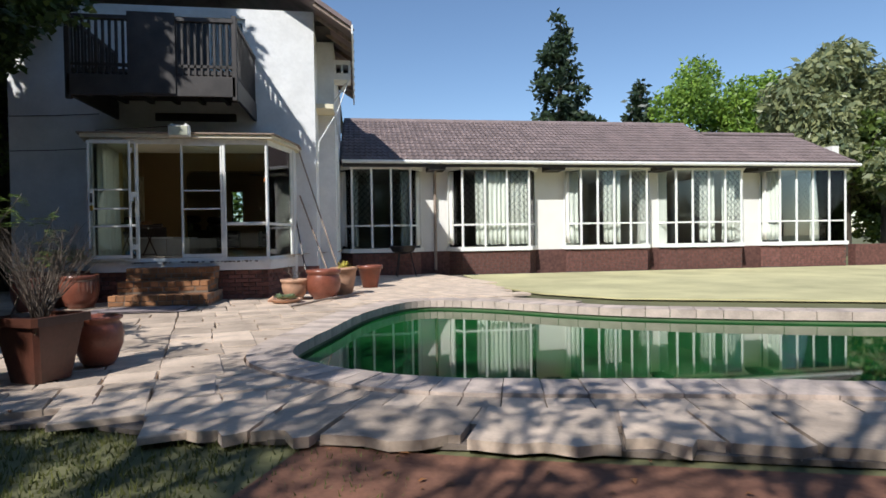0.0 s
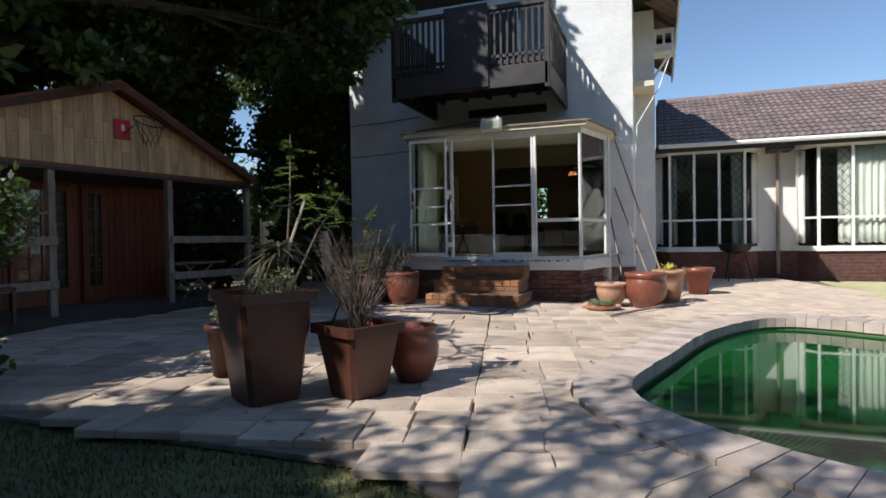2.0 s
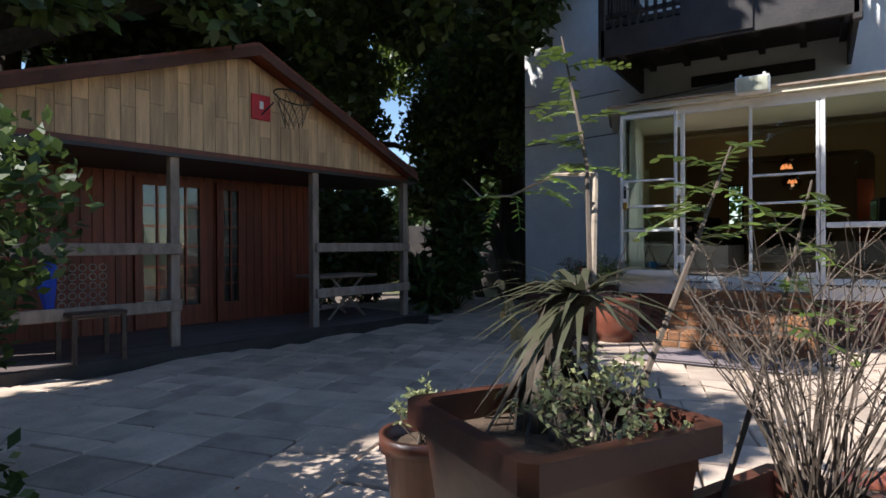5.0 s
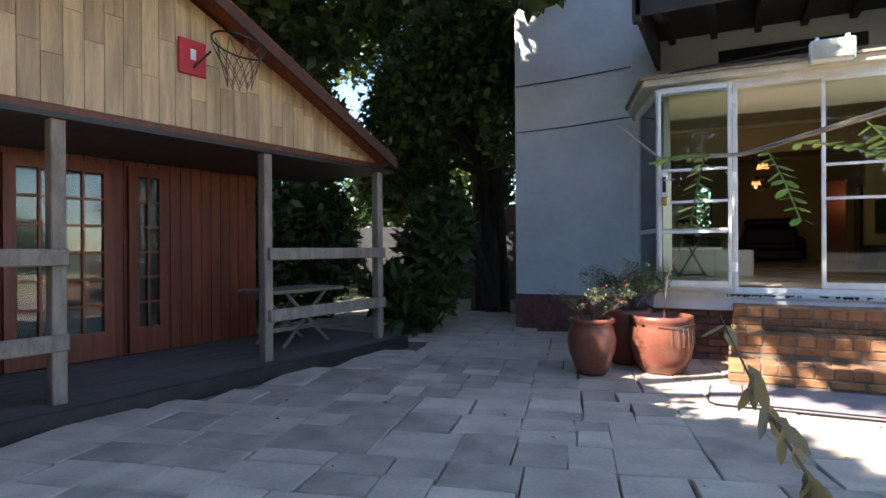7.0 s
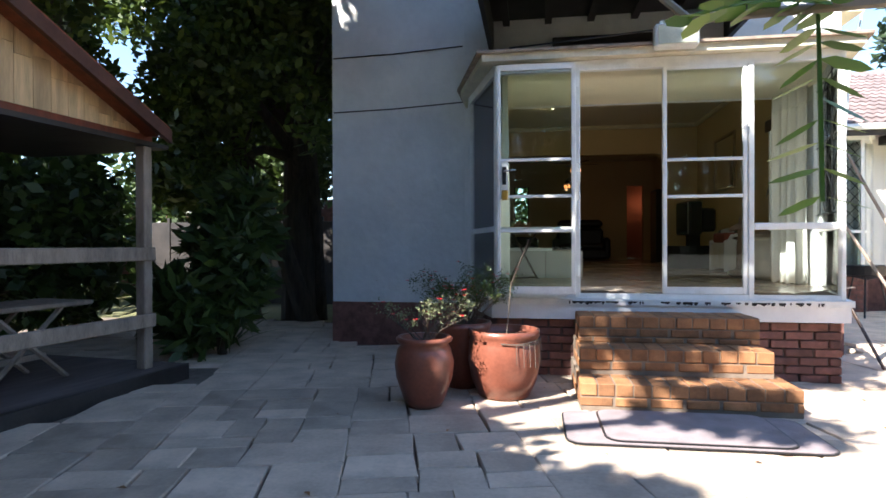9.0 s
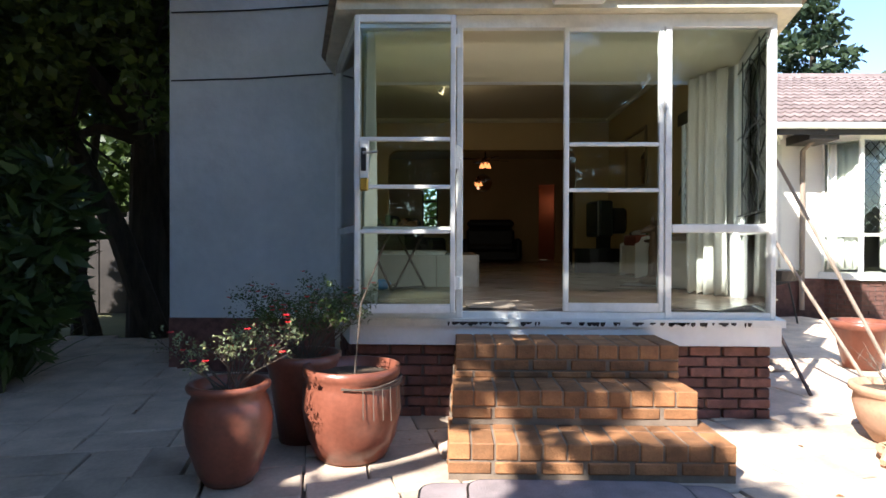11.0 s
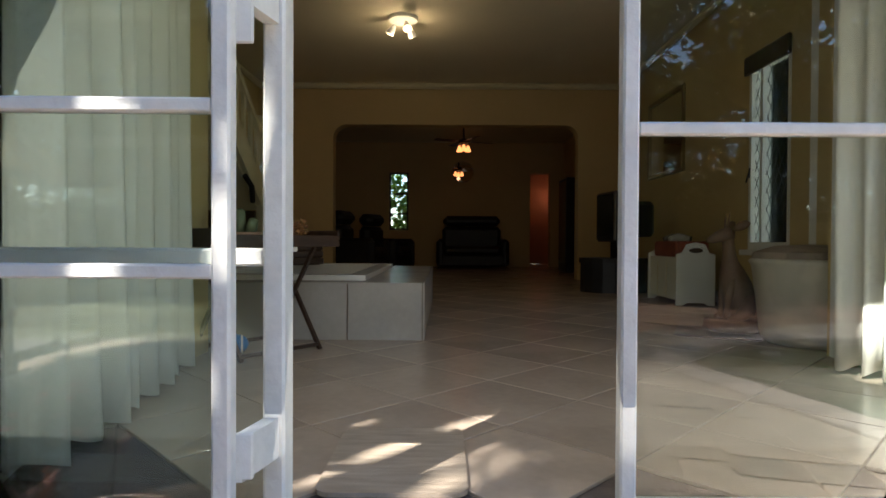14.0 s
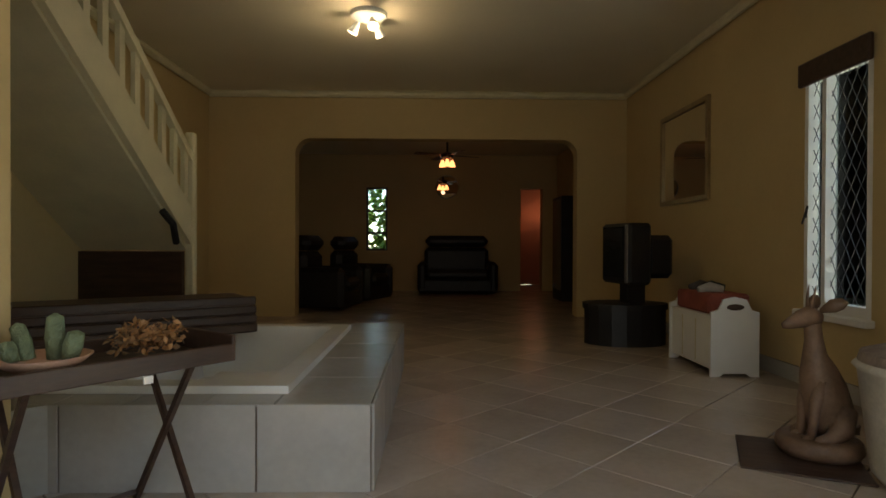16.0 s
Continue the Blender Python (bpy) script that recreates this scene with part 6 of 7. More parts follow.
t0 = [(IX0 + 0.1, IY0 + 0.1), (IX1 - 0.1, IY0 + 0.1), (IX1 - 0.1, IY1 - 0.1), (IX0 + 0.1, IY1 - 0.1)]
up = [bm.verts.new((x, y, PZ + 0.034)) for x, y in t0]
cx, cy = (IX0 + IX1) / 2, (IY0 + IY1) / 2
dn = [bm.verts.new((cx + (x - cx) * 0.85, cy + (y - cy) * 0.88, PZ - 0.32)) for x, y in t0]
for k in range(4):
    bm.faces.new((up[k], up[k - 1], dn[k - 1], dn[k]))
bm.faces.new(dn)
part("basin", bm, ACRYLIC, tubby)
part("seat", box(IX1 - 0.52, IX1 - 0.1, IY0 + 0.1, IY0 + 0.6, PZ - 0.3, PZ - 0.03, 0.03), ACRYLIC, tubby, "white moulded bath seat")
part("canted_end", prism([(-5.46, PY0 - 0.013), (-5.68, PY0 - 0.24), (PX0, PY0 - 0.24), (PX0, PY0 - 0.013)], FLOOR_Z, PZ), TUB_TILE, tubby, "tiled canted corner of the platform")
cover = thing("bath_cover", "folded dark wooden slatted bath cover on the platform", "cover", at=(-6.02, 13.42, PZ + 0.036), turn=33)
for k in range(4):
    part("plank", box(-0.95, 0.95, -0.2 + k * 0.012, -0.17 + k * 0.012, 0.01 + k * 0.062, 0.068 + k * 0.062, 0.008), DARK_WOOD, cover)
part("lid", box(-0.95, 0.95, -0.16, 0.4, 0.0, 0.24, 0.02), DARK_WOOD, cover)

# stairs with balustrade
stair = thing("staircase", "cream painted timber stairs with slatted balustrade", "stairs", kind="structure")
SX = -6.10
s0, s1 = Vector((SX, 14.95, 1.55)), Vector((SX, 12.02, 3.56))
def sloped(name, a, b, lo, hi, thick, mat, lb=""):
    bm = bmesh.new()
    v = [bm.verts.new(p) for p in (a + Vector((0, 0, lo)), b + Vector((0, 0, lo)), b + Vector((0, 0, hi)), a + Vector((0, 0, hi)))]
    w = [bm.verts.new(q.co + Vector((thick, 0, 0))) for q in v]
    bm.faces.new(v), bm.faces.new(w[::-1])
    for k in range(4):
        bm.faces.new((v[k - 1], v[k], w[k], w[k - 1]))
    return part(name, bm, mat, stair, lb)
sloped("stringer", s0, s1, 0.22, 0.55, 0.05, CREAM_WOOD)
sloped("handrail", s0, s1, 0.96, 1.04, 0.06, CREAM_WOOD)
sloped("soffit", s0 + Vector((-1.0, 0, 0)), s1 + Vector((-1.0, 0, 0)), 0.18, 0.215, 1.0, CREAM_WOOD)
for k in range(14):
    f = (k + 0.5) / 14
    p = s0.lerp(s1, f)
    part("baluster", box(SX + 0.005, SX + 0.04, p.y - 0.035, p.y + 0.035, p.z + 0.54, p.z + 1.0), CREAM_WOOD, stair)
for k in range(10):
    p = s0.lerp(s1, k / 10)
    part("tread", box(SX - 1.0, SX, p.y - 0.29, p.y, p.z + 0.44, p.z + 0.48), CREAM_WOOD, stair)
part("newel", box(SX - 0.01, SX + 0.07, 14.93, 15.01, FLOOR_Z, 2.78, 0.01), CREAM_WOOD, stair)
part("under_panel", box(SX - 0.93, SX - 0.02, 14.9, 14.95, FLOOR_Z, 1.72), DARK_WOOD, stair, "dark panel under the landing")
hook = thing("wall_fitting", "small dark fitting on the stair stringer", "fitting")
part("fitting_body", rod([(SX + 0.06, 14.35, 2.05), (SX + 0.1, 14.45, 1.95), (SX + 0.06, 14.6, 1.8)], 0.03, 6), BLACK_METAL, hook)

# tray table, cactus bowl, ball
tray = thing("tray_table", "dark wooden folding tray table with crossed legs", "table", at=(-5.06, 11.72, FLOOR_Z), turn=51)
part("tray_base", box(-0.38, 0.38, -0.23, 0.23, 0.585, 0.6), DARK_WOOD, tray)
for y in (-0.24, 0.225):
    part("tray_side", box(-0.38, 0.38, y, y + 0.015, 0.585, 0.65, 0.004), DARK_WOOD, tray)
for x in (-0.39, 0.375):
    part("tray_end", box(x, x + 0.015, -0.24, 0.24, 0.585, 0.68, 0.004), DARK_WOOD, tray)
for x in (-0.25, 0.25):
    for s in (1, -1):
        part("leg", rod([(x + 0.012 * s, -0.22 * s, 0.0), (x + 0.012 * s, 0.2 * s, 0.585)], 0.014, 4), DARK_WOOD, tray)
for y in (-0.21, 0.21):
    part("stretcher", rod([(-0.25, y, 0.03), (0.25, y, 0.03)], 0.012, 5), DARK_WOOD, tray)
part("label_tag", box(0.05, 0.08, -0.252, -0.241, 0.56, 0.585), WHITE_PAINT, tray, "small white tag")
bowl = thing("cactus_bowl", "wide clay bowl planted with small cacti", "plant", at=(-5.13, 11.56, FLOOR_Z + 0.6))
bowl.scale = (0.74, 0.74, 0.74)
part("bowl", lathe([(0.07, 0), (0.15, 0.05), (0.19, 0.085), (0.175, 0.085), (0.1, 0.06)], 26), PALE_CLAY, bowl, smooth=True)
CACTUS = material("pale_cactus_skin", (0.16, 0.20, 0.11), 0.7, spread=0.3, scale=20, fine=120, bump=0.8)
for x, y, r, h, lx in ((-0.08, 0.03, 0.035, 0.16, -0.05), (0.02, 0.05, 0.04, 0.2, 0.0), (0.1, 0.02, 0.04, 0.13, 0.03), (-0.1, -0.04, 0.035, 0.09, -0.03)):
    part("cactus", rod([(x, y, 0.06), (x + lx * 0.5, y, 0.06 + h * 0.5), (x + lx, y, 0.06 + h * 0.9), (x + lx, y, 0.06 + h)], [r * 0.8, r, r * 0.85, r * 0.2], 12), CACTUS, bowl, smooth=True)
flowers = thing("dried_flowers", "bunch of dried cream and russet flowers", "plant", at=(-4.92, 11.8, FLOOR_Z + 0.6))
leaf_mesh("flower_cluster", [((0.03 * k - 0.08, 0.02 * (k % 3), 0.07 + 0.02 * (k % 2)), (0.05, 0.05, 0.05)) for k in range(6)], 500, 0.02, leaf_material("dried_petal", (0.42, 0.27, 0.14), 0.5), flowers, rng)
mug = thing("white_cup", "small white cup lying on the tray", "cup", at=(-5.24, 11.42, FLOOR_Z + 0.601))
part("cup_body", lathe([(0.02, 0), (0.03, 0.05), (0.026, 0.05), (0.018, 0.01)], 16), ACRYLIC, mug)
ball = thing("rugby_ball", "blue and white rugby ball under the tray table", "ball", at=(-5.17, 11.6, FLOOR_Z + 0.058), turn=20)
ball.scale = (0.66, 0.66, 0.66)
n = 14
part("ball_body", rod([(-0.145 + 0.29 * k / n, 0, 0) for k in range(n + 1)], [max(0.004, 0.085 * math.sqrt(max(0, 1 - ((k - n / 2) / (n / 2)) ** 2)) ** 0.85) for k in range(n + 1)], 18), material("bright_blue_leather", (0.02, 0.20, 0.50), 0.45), ball, smooth=True)
for x in (-0.09, 0.09):
    part("white_band", rod([(x - 0.008, 0, 0), (x + 0.008, 0, 0)], 0.0725, 18), WHITE_PAINT, ball)

# chest, box, television, mirror, deer, tub
chest = thing("toy_chest", "white painted wooden chest with a handle hole", "chest", at=(-1.56, 14.17, FLOOR_Z))
for y in (0.0, 0.78):
    prof = [(-0.19, 0.0), (-0.12, 0.0), (-0.09, 0.025), (0.09, 0.025), (0.12, 0.0), (0.19, 0.0), (0.19, 0.5), (0.13, 0.52), (0.09, 0.6), (0.0, 0.62), (-0.09, 0.6), (-0.13, 0.52), (-0.19, 0.5)]
    bm = bmesh.new()
    f = [bm.verts.new((u, y, w)) for u, w in prof]
    g = [bm.verts.new((u, y + 0.02, w)) for u, w in prof]
    bm.faces.new(f), bm.faces.new(g[::-1])
    for k in range(len(f)):
        bm.faces.new((f[k - 1], f[k], g[k], g[k - 1]))
    part("end_panel", bm, WHITE_PAINT, chest)
    # Dark oval on the uncut panel stands for the shade inside the hole.
    laid = part("hand_hole", prism([(0.07 * math.cos(k * 0.524), 0.025 * math.sin(k * 0.524)) for k in range(12)], 0, 0.003), DARK_WOOD, chest)
    laid.matrix_local = Matrix.Translation((0, y - 0.001, 0.54)) @ Euler((radians(90), 0, 0)).to_matrix().to_4x4()
part("front_panel", box(-0.17, -0.15, 0.02, 0.78, 0.05, 0.45, 0.004), WHITE_PAINT, chest)
for y in (0.3, 0.55):
    part("panel_groove", box(-0.173, -0.1701, y, y + 0.012, 0.08, 0.42), CREAM_WOOD, chest)
part("back_panel", box(0.15, 0.17, 0.02, 0.78, 0.05, 0.45), WHITE_PAINT, chest)
part("lid", box(-0.18, 0.18, 0.02, 0.78, 0.45, 0.47), WHITE_PAINT, chest)
crate = thing("red_box", "red-brown cushioned box heaped with folded clothes", "box", at=(-1.54, 14.6, FLOOR_Z + 0.471))
part("box_body", box(-0.17, 0.17, -0.3, 0.3, 0, 0.16, 0.02), material("red_brown_cloth", (0.28, 0.07, 0.045), 0.8), crate)
for k, (x, y, c) in enumerate(((-0.05, -0.1, (0.5, 0.48, 0.45)), (0.05, 0.08, (0.06, 0.07, 0.06)), (0.0, 0.18, (0.1, 0.09, 0.08)))):
    part("folded_cloth", rod([(x - 0.1, y, 0.18), (x, y + 0.03, 0.2), (x + 0.1, y, 0.18)], [0.03, 0.045, 0.03], 8), material("cloth", c, 0.9), crate, smooth=True)
tv = thing("television", "old grey box television", "television", at=(-1.82, 15.75, FLOOR_Z + 0.42), turn=-80)
part("cabinet", box(-0.3, 0.3, -0.2, 0.05, 0.2, 0.82, 0.03), BLACK_METAL, tv)
part("tube_housing", box(-0.22, 0.22, 0.05, 0.35, 0.26, 0.7, 0.05), BLACK_METAL, tv)
part("screen", box(-0.25, 0.2, -0.212, -0.2, 0.27, 0.78, 0.01), material("dark_screen", (0.02, 0.022, 0.022), 0.08), tv)
part("speaker_strip", box(0.225, 0.275, -0.212, -0.2, 0.22, 0.8, 0.004), STEEL, tv, "silver strip")
part("pedestal", box(-0.08, 0.08, -0.1, 0.1, 0.0, 0.2), BLACK_METAL, tv)
stand = thing("television_stand", "low black rounded television stand", "stand", at=(-1.9, 15.75, FLOOR_Z))
part("stand_body", prism([(0.42 * math.cos(a), 0.3 * math.sin(a)) for a in [k * 0.349 for k in range(18)]], 0, 0.36), BLACK_METAL, stand)
part("stand_top", prism([(0.44 * math.cos(a), 0.32 * math.sin(a)) for a in [k * 0.349 for k in range(18)]], 0.361, 0.42), BLACK_LEATHER, stand)
mir = thing("wall_mirror", "rectangular mirror in a slim gold frame", "mirror")
part("frame", wall_with_holes("y", -1.205, 0.03, 15.4, 16.6, 2.25, 3.28, [(15.45, 16.55, 2.3, 3.23)]), material("dull_gold", (0.35, 0.26, 0.13), 0.4, metal=0.5), mir)
part("mirror_glass", box(-1.185, -1.177, 15.45, 16.55, 2.3, 3.23), MIRROR, mir)
DEER = material("tan_carved_deer", (0.19, 0.115, 0.07), 0.6, spread=0.3, scale=8, fine=60, bump=0.3)
# seated body, upright neck, head turned along -x
bm = rod([(0.09, 0.02, 0.1), (0.07, 0.02, 0.2), (0.03, 0.01, 0.32), (-0.01, 0.0, 0.42), (-0.03, 0.0, 0.50), (-0.035, 0.0, 0.58), (-0.045, 0.0, 0.665)], [0.10, 0.135, 0.125, 0.10, 0.066, 0.05, 0.046], 16)
rod([(0.0, 0.0, 0.69), (-0.06, 0.0, 0.70), (-0.12, 0.0, 0.685), (-0.19, 0.0, 0.66), (-0.22, 0.0, 0.652)], [0.035, 0.056, 0.046, 0.027, 0.016], 12, bm)
for s in (1, -1):
    rod([(-0.02, 0.035 * s, 0.73), (0.02, 0.085 * s, 0.76), (0.05, 0.12 * s, 0.775), (0.07, 0.14 * s, 0.78)], [0.012, 0.036, 0.03, 0.005], 10, bm)
    rod([(-0.06, 0.022 * s, 0.74), (-0.055, 0.03 * s, 0.80), (-0.045, 0.032 * s, 0.86)], [0.012, 0.009, 0.002], 6, bm)
    rod([(-0.02, 0.055 * s, 0.38), (-0.06, 0.06 * s, 0.26), (-0.07, 0.055 * s, 0.16), (-0.08, 0.055 * s, 0.09)], [0.045, 0.034, 0.024, 0.026], 10, bm)
    rod([(-0.08, 0.055 * s, 0.09), (-0.13, 0.055 * s, 0.085)], [0.026, 0.014], 8, bm)
    rod([(0.10, 0.09 * s, 0.24), (0.06, 0.12 * s, 0.15), (-0.02, 0.12 * s, 0.10), (-0.09, 0.115 * s, 0.09)], [0.06, 0.06, 0.034, 0.02], 10, bm)
rod([(0.18, 0.0, 0.12), (0.23, 0.0, 0.11), (0.25, 0.0, 0.14)], [0.03, 0.022, 0.006], 8, bm)
lathe([(0.2, 0.0), (0.23, 0.03), (0.22, 0.08), (0.18, 0.09)], 20, bm)
deer = tagged(part("deer_statue", bm, DEER, smooth=True), "seated tan deer figure on a dark round base", "statue")
deer.matrix_world = Matrix.Translation((-2.02, 12.5, FLOOR_Z + 0.012)) @ Matrix.Diagonal((0.82, 0.82, 0.95, 1))
rug = thing("small_mat", "thin dark mat under the deer figure", "mat", at=(-2.15, 12.45, FLOOR_Z + 0.001), turn=-25)
part("mat_body", box(-0.26, 0.26, -0.25, 0.25, 0, 0.01, 0.003), DARK_WOOD, rug)
basin = thing("round_tub", "large round cream tub with a dark lid", "tub", at=(-1.76, 12.05, FLOOR_Z + 0.003))
part("tub_body", lathe([(0.24, 0), (0.28, 0.05), (0.33, 0.48), (0.35, 0.5), (0.33, 0.52)], 32), material("cream_plastic", (0.62, 0.57, 0.48), 0.45), basin, smooth=True)
part("tub_lid", lathe([(0.33, 0.521), (0.32, 0.56), (0.2, 0.6), (0.02, 0.61)], 28), GREY_TIMBER, basin)

# ceiling lamp
lamp = thing("ceiling_lamp", "round white ceiling spotlight with three lit bulbs", "lamp", at=(-4.5, 15.1, CEIL_Z))
part("plate", lathe([(0.16, -0.04), (0.17, -0.02), (0.17, -0.001)], 26), WHITE_PAINT, lamp)
BULB = glow_material("lit_bulb", (1.0, 0.75, 0.42), 4)
for k in range(3):
    a = k * 2.094 + 0.9
    o = Vector((0.1 * math.cos(a), 0.1 * math.sin(a), -0.08))
    e = o + Vector((0.06 * math.cos(a), 0.06 * math.sin(a), -0.1))
    sp = part("spot", rod([o, o.lerp(e, 0.6), e], [0.02, 0.04, 0.05], 12, cap=False), WHITE_PAINT, lamp)
    laid = part("bulb_glow", lathe([(0.008, -0.03), (0.03, -0.015), (0.03, 0.01), (0.008, 0.025)], 10), BULB, sp)
    laid.location = o.lerp(e, 0.75)
fan = thing("ceiling_fan", "dark ceiling fan with three amber lights at rest", "fan", at=(-3.65, 20.2, 3.75))
part("rod", rod([(0, 0, 0), (0, 0, -0.3)], 0.02, 8), BLACK_METAL, fan)
part("motor", lathe([(0.05, -0.44), (0.11, -0.4), (0.11, -0.33), (0.04, -0.3)], 20), BLACK_METAL, fan)
for k in range(4):
    a = k * 1.571 + 0.4
    bl = part("blade", box(0.1, 0.62, -0.06, 0.06, -0.005, 0.005), DARK_WOOD, fan)
    bl.matrix_local = pose(0, 0, -0.36, 8, 0, math.degrees(a))
for k in range(3):
    a = k * 2.094 + 0.5
    laid = part("shade", lathe([(0.02, 0.06), (0.055, -0.03), (0.06, -0.06)], 12), glow_material("amber_shade", (1.0, 0.33, 0.10), 0.6), fan)
    laid.location = (0.1 * math.cos(a), 0.1 * math.sin(a), -0.5)
plate = thing("round_mirror", "round mirror on the dim back wall", "mirror", at=(-3.6, 22.47, 3.05))
laid = part("mirror_disc", lathe([(0.26, 0), (0.26, 0.015), (0.24, 0.02)], 28), MIRROR, plate)
laid.matrix_local = Euler((radians(90), 0, 0)).to_matrix().to_4x4()


def recliner(at, turn, label, w=0.9, hb=1.15):
    t = thing("recliner", label, "armchair", "black leather suite", at=at, turn=turn)
    part("base", box(-w / 2, w / 2, -0.42, 0.42, 0.05, 0.32, 0.04), BLACK_LEATHER, t)
    part("seat_cushion", box(-w / 2 + 0.17, w / 2 - 0.17, -0.46, 0.25, 0.32, 0.5, 0.06), BLACK_LEATHER, t)
    part("backrest", box(-w / 2 + 0.12, w / 2 - 0.12, 0.22, 0.48, 0.32, hb - 0.25, 0.08), BLACK_LEATHER, t)
    part("head_cushion", box(-w / 2 + 0.14, w / 2 - 0.14, 0.18, 0.5, hb - 0.24, hb, 0.09), BLACK_LEATHER, t)
    for s in (-1, 1):
        part("armrest", box(s * (w / 2 - 0.09) - 0.1, s * (w / 2 - 0.09) + 0.1, -0.44, 0.36, 0.06, 0.66, 0.07), BLACK_LEATHER, t)
    return t


recliner((-5.55, 18.9, FLOOR_Z), 75, "black leather recliner with its back to the wall")
recliner((-5.2, 20.2, FLOOR_Z), 65, "black leather recliner with raised footrest")
recliner((-3.4, 21.8, FLOOR_Z), 0, "wide black leather sofa against the back wall", 1.6, 1.2)
shelf = thing("dark_cabinet", "narrow dark cabinet beside the doorway", "cabinet", at=(-1.4, 20.5, FLOOR_Z))
part("cabinet_body", box(-0.2, 0.2, -0.4, 0.4, 0, 1.9, 0.01), BLACK_METAL, shelf)
part("cabinet_glass", box(-0.206, -0.201, -0.36, 0.36, 0.2, 1.85), material("dark_glass", (0.02, 0.02, 0.02), 0.06), shelf)
mat2 = thing("doormat", "beige doormat just inside the threshold", "mat", at=(0, 0, FLOOR_Z + 0.001))
part("mat_body", prism(rounded(-4.33, -3.95, 9.86, 10.35, 0.04), 0, 0.012), material("beige_mat", (0.36, 0.29, 0.22), 0.95, spread=0.2, fine=150, bump=0.5, stretch=(1, 8, 1)), mat2)
# dark strip of flaked paint along the sill
flake = bmesh.new()
rng = random.Random(77)
for k in range(60):
    x = rng.uniform(MULL[1] - 0.1, MULL[4] - 0.2)
    w = rng.uniform(0.01, 0.05)
    h = rng.uniform(0.006, 0.02)
    flake.faces.new([flake.verts.new(p) for p in ((x, BAY_Y - 0.0725, 0.695 - h), (x + w * 0.5, BAY_Y - 0.0725, 0.693 - h * 1.4), (x + w, BAY_Y - 0.0725, 0.695 - h * 0.4), (x + w, BAY_Y - 0.0725, 0.70), (x, BAY_Y - 0.0725, 0.70))])
part("bare_patches", flake, DARK_TIMBER, bay, "bare dark timber where paint has flaked")

# ---- laid pieces: bricks, tiles, flagstones ----
PIECES = {}


def piece(name, sx, sy, sz, mat, parent, m, bevel=0.006):
    """A block of a rounded size class that shares its mesh with alike blocks."""
    key = (name, round(sx, 3), round(sy, 3), round(sz, 3), mat.name)
    if key not in PIECES:
        bm = box(-sx / 2, sx / 2, -sy / 2, sy / 2, -sz / 2, sz / 2, bevel)
        me = bpy.data.meshes.new(name)
        bm.to_mesh(me)
        bm.free()
        me.materials.append(mat)
        PIECES[key] = me
    ob = new(name, PIECES[key])
    ob.parent = parent
    ob.matrix_local = m
    return ob


rng = random.Random(101)
steps = thing("brick_steps", "three orange-brown brick steps with header treads", "steps", kind="structure")
for x0, x1, y0, y1, z0, z1 in ((-4.45, -2.93, 8.58, 9.66, -0.05, 0.2), (-4.43, -3.0, 8.9, 9.66, 0.2, 0.4), (-4.41, -2.98, 9.24, 9.66, 0.4, 0.61)):
    part("core", box(x0 + 0.006, x1 - 0.006, y0 + 0.006, y1, z0, z1 - 0.006), MORTAR, steps)
    n = round((x1 - x0) / 0.125)
    w = (x1 - x0) / n
    ht = 0.09
    for k in range(n):
        x = x0 + (k + 0.5) * w
        piece("brick", w - 0.01, 0.225, ht, STEP_BRICK, steps, Matrix.Translation((x + rng.uniform(-.002, .002), y0 + 0.11 + rng.uniform(-.004, .004), z1 - ht / 2 + rng.uniform(-.002, .003))))
        piece("brick", w - 0.01, 0.225, 0.07, STEP_BRICK, steps, Matrix.Translation((x, y0 + 0.345, z1 - 0.035 + rng.uniform(-.003, 0))))
    z = z1 - ht - 0.01
    row = 0
    while z - max(z0, 0) > 0.03:
        hh = min(0.062, z - max(z0, 0))
        x = x0 - (0.12 if row % 2 else 0)
        while x < x1 - 0.02:
            a, b = max(x, x0), min(x + 0.235, x1)
            if b - a > 0.03:
                piece("brick", round(b - a - 0.01, 2), 0.1, round(hh, 3), STEP_BRICK, steps, Matrix.Translation(((a + b) / 2, y0 + 0.047 + rng.uniform(-.003, .003), z - hh / 2)))
            x += 0.245
        for sx in (x0, x1):
            for j in range(3):
                yy = y0 + 0.16 + j * 0.245
                if yy + 0.11 < y1:
                    piece("brick", 0.1, 0.225, round(hh, 3), STEP_BRICK, steps, Matrix.Translation((sx + (0.047 if sx == x0 else -0.047), yy + 0.06, z - hh / 2)))
        z -= hh + 0.01
        row += 1
brickwork = thing("bay_brickwork", "purple-brown face bricks of the bay base", "wall", kind="structure")
for (ax, ay), (bx, by) in ((LEFT_END, (MULL[0], BAY_Y)), ((MULL[0], BAY_Y), (MULL[4], BAY_Y)), ((MULL[4], BAY_Y), RIGHT_END)):
    L = math.hypot(bx - ax, by - ay)
    ang = math.degrees(math.atan2(by - ay, bx - ax))
    for row in range(7):
        u = -0.12 if row % 2 else 0.0
        while u < L - 0.02:
            a, b = max(u, 0), min(u + 0.23, L)
            if b - a > 0.03:
                c = (a + b) / 2
                piece("brick", round(b - a - 0.01, 2), 0.08, 0.066, BROWN_BRICK, brickwork, pose(ax + (bx - ax) * c / L, ay + (by - ay) * c / L, 0.032 + row * 0.0755, 0, 0, ang) @ Matrix.Translation((0, 0.04 + rng.uniform(-.004, .006), 0)))
            u += 0.24
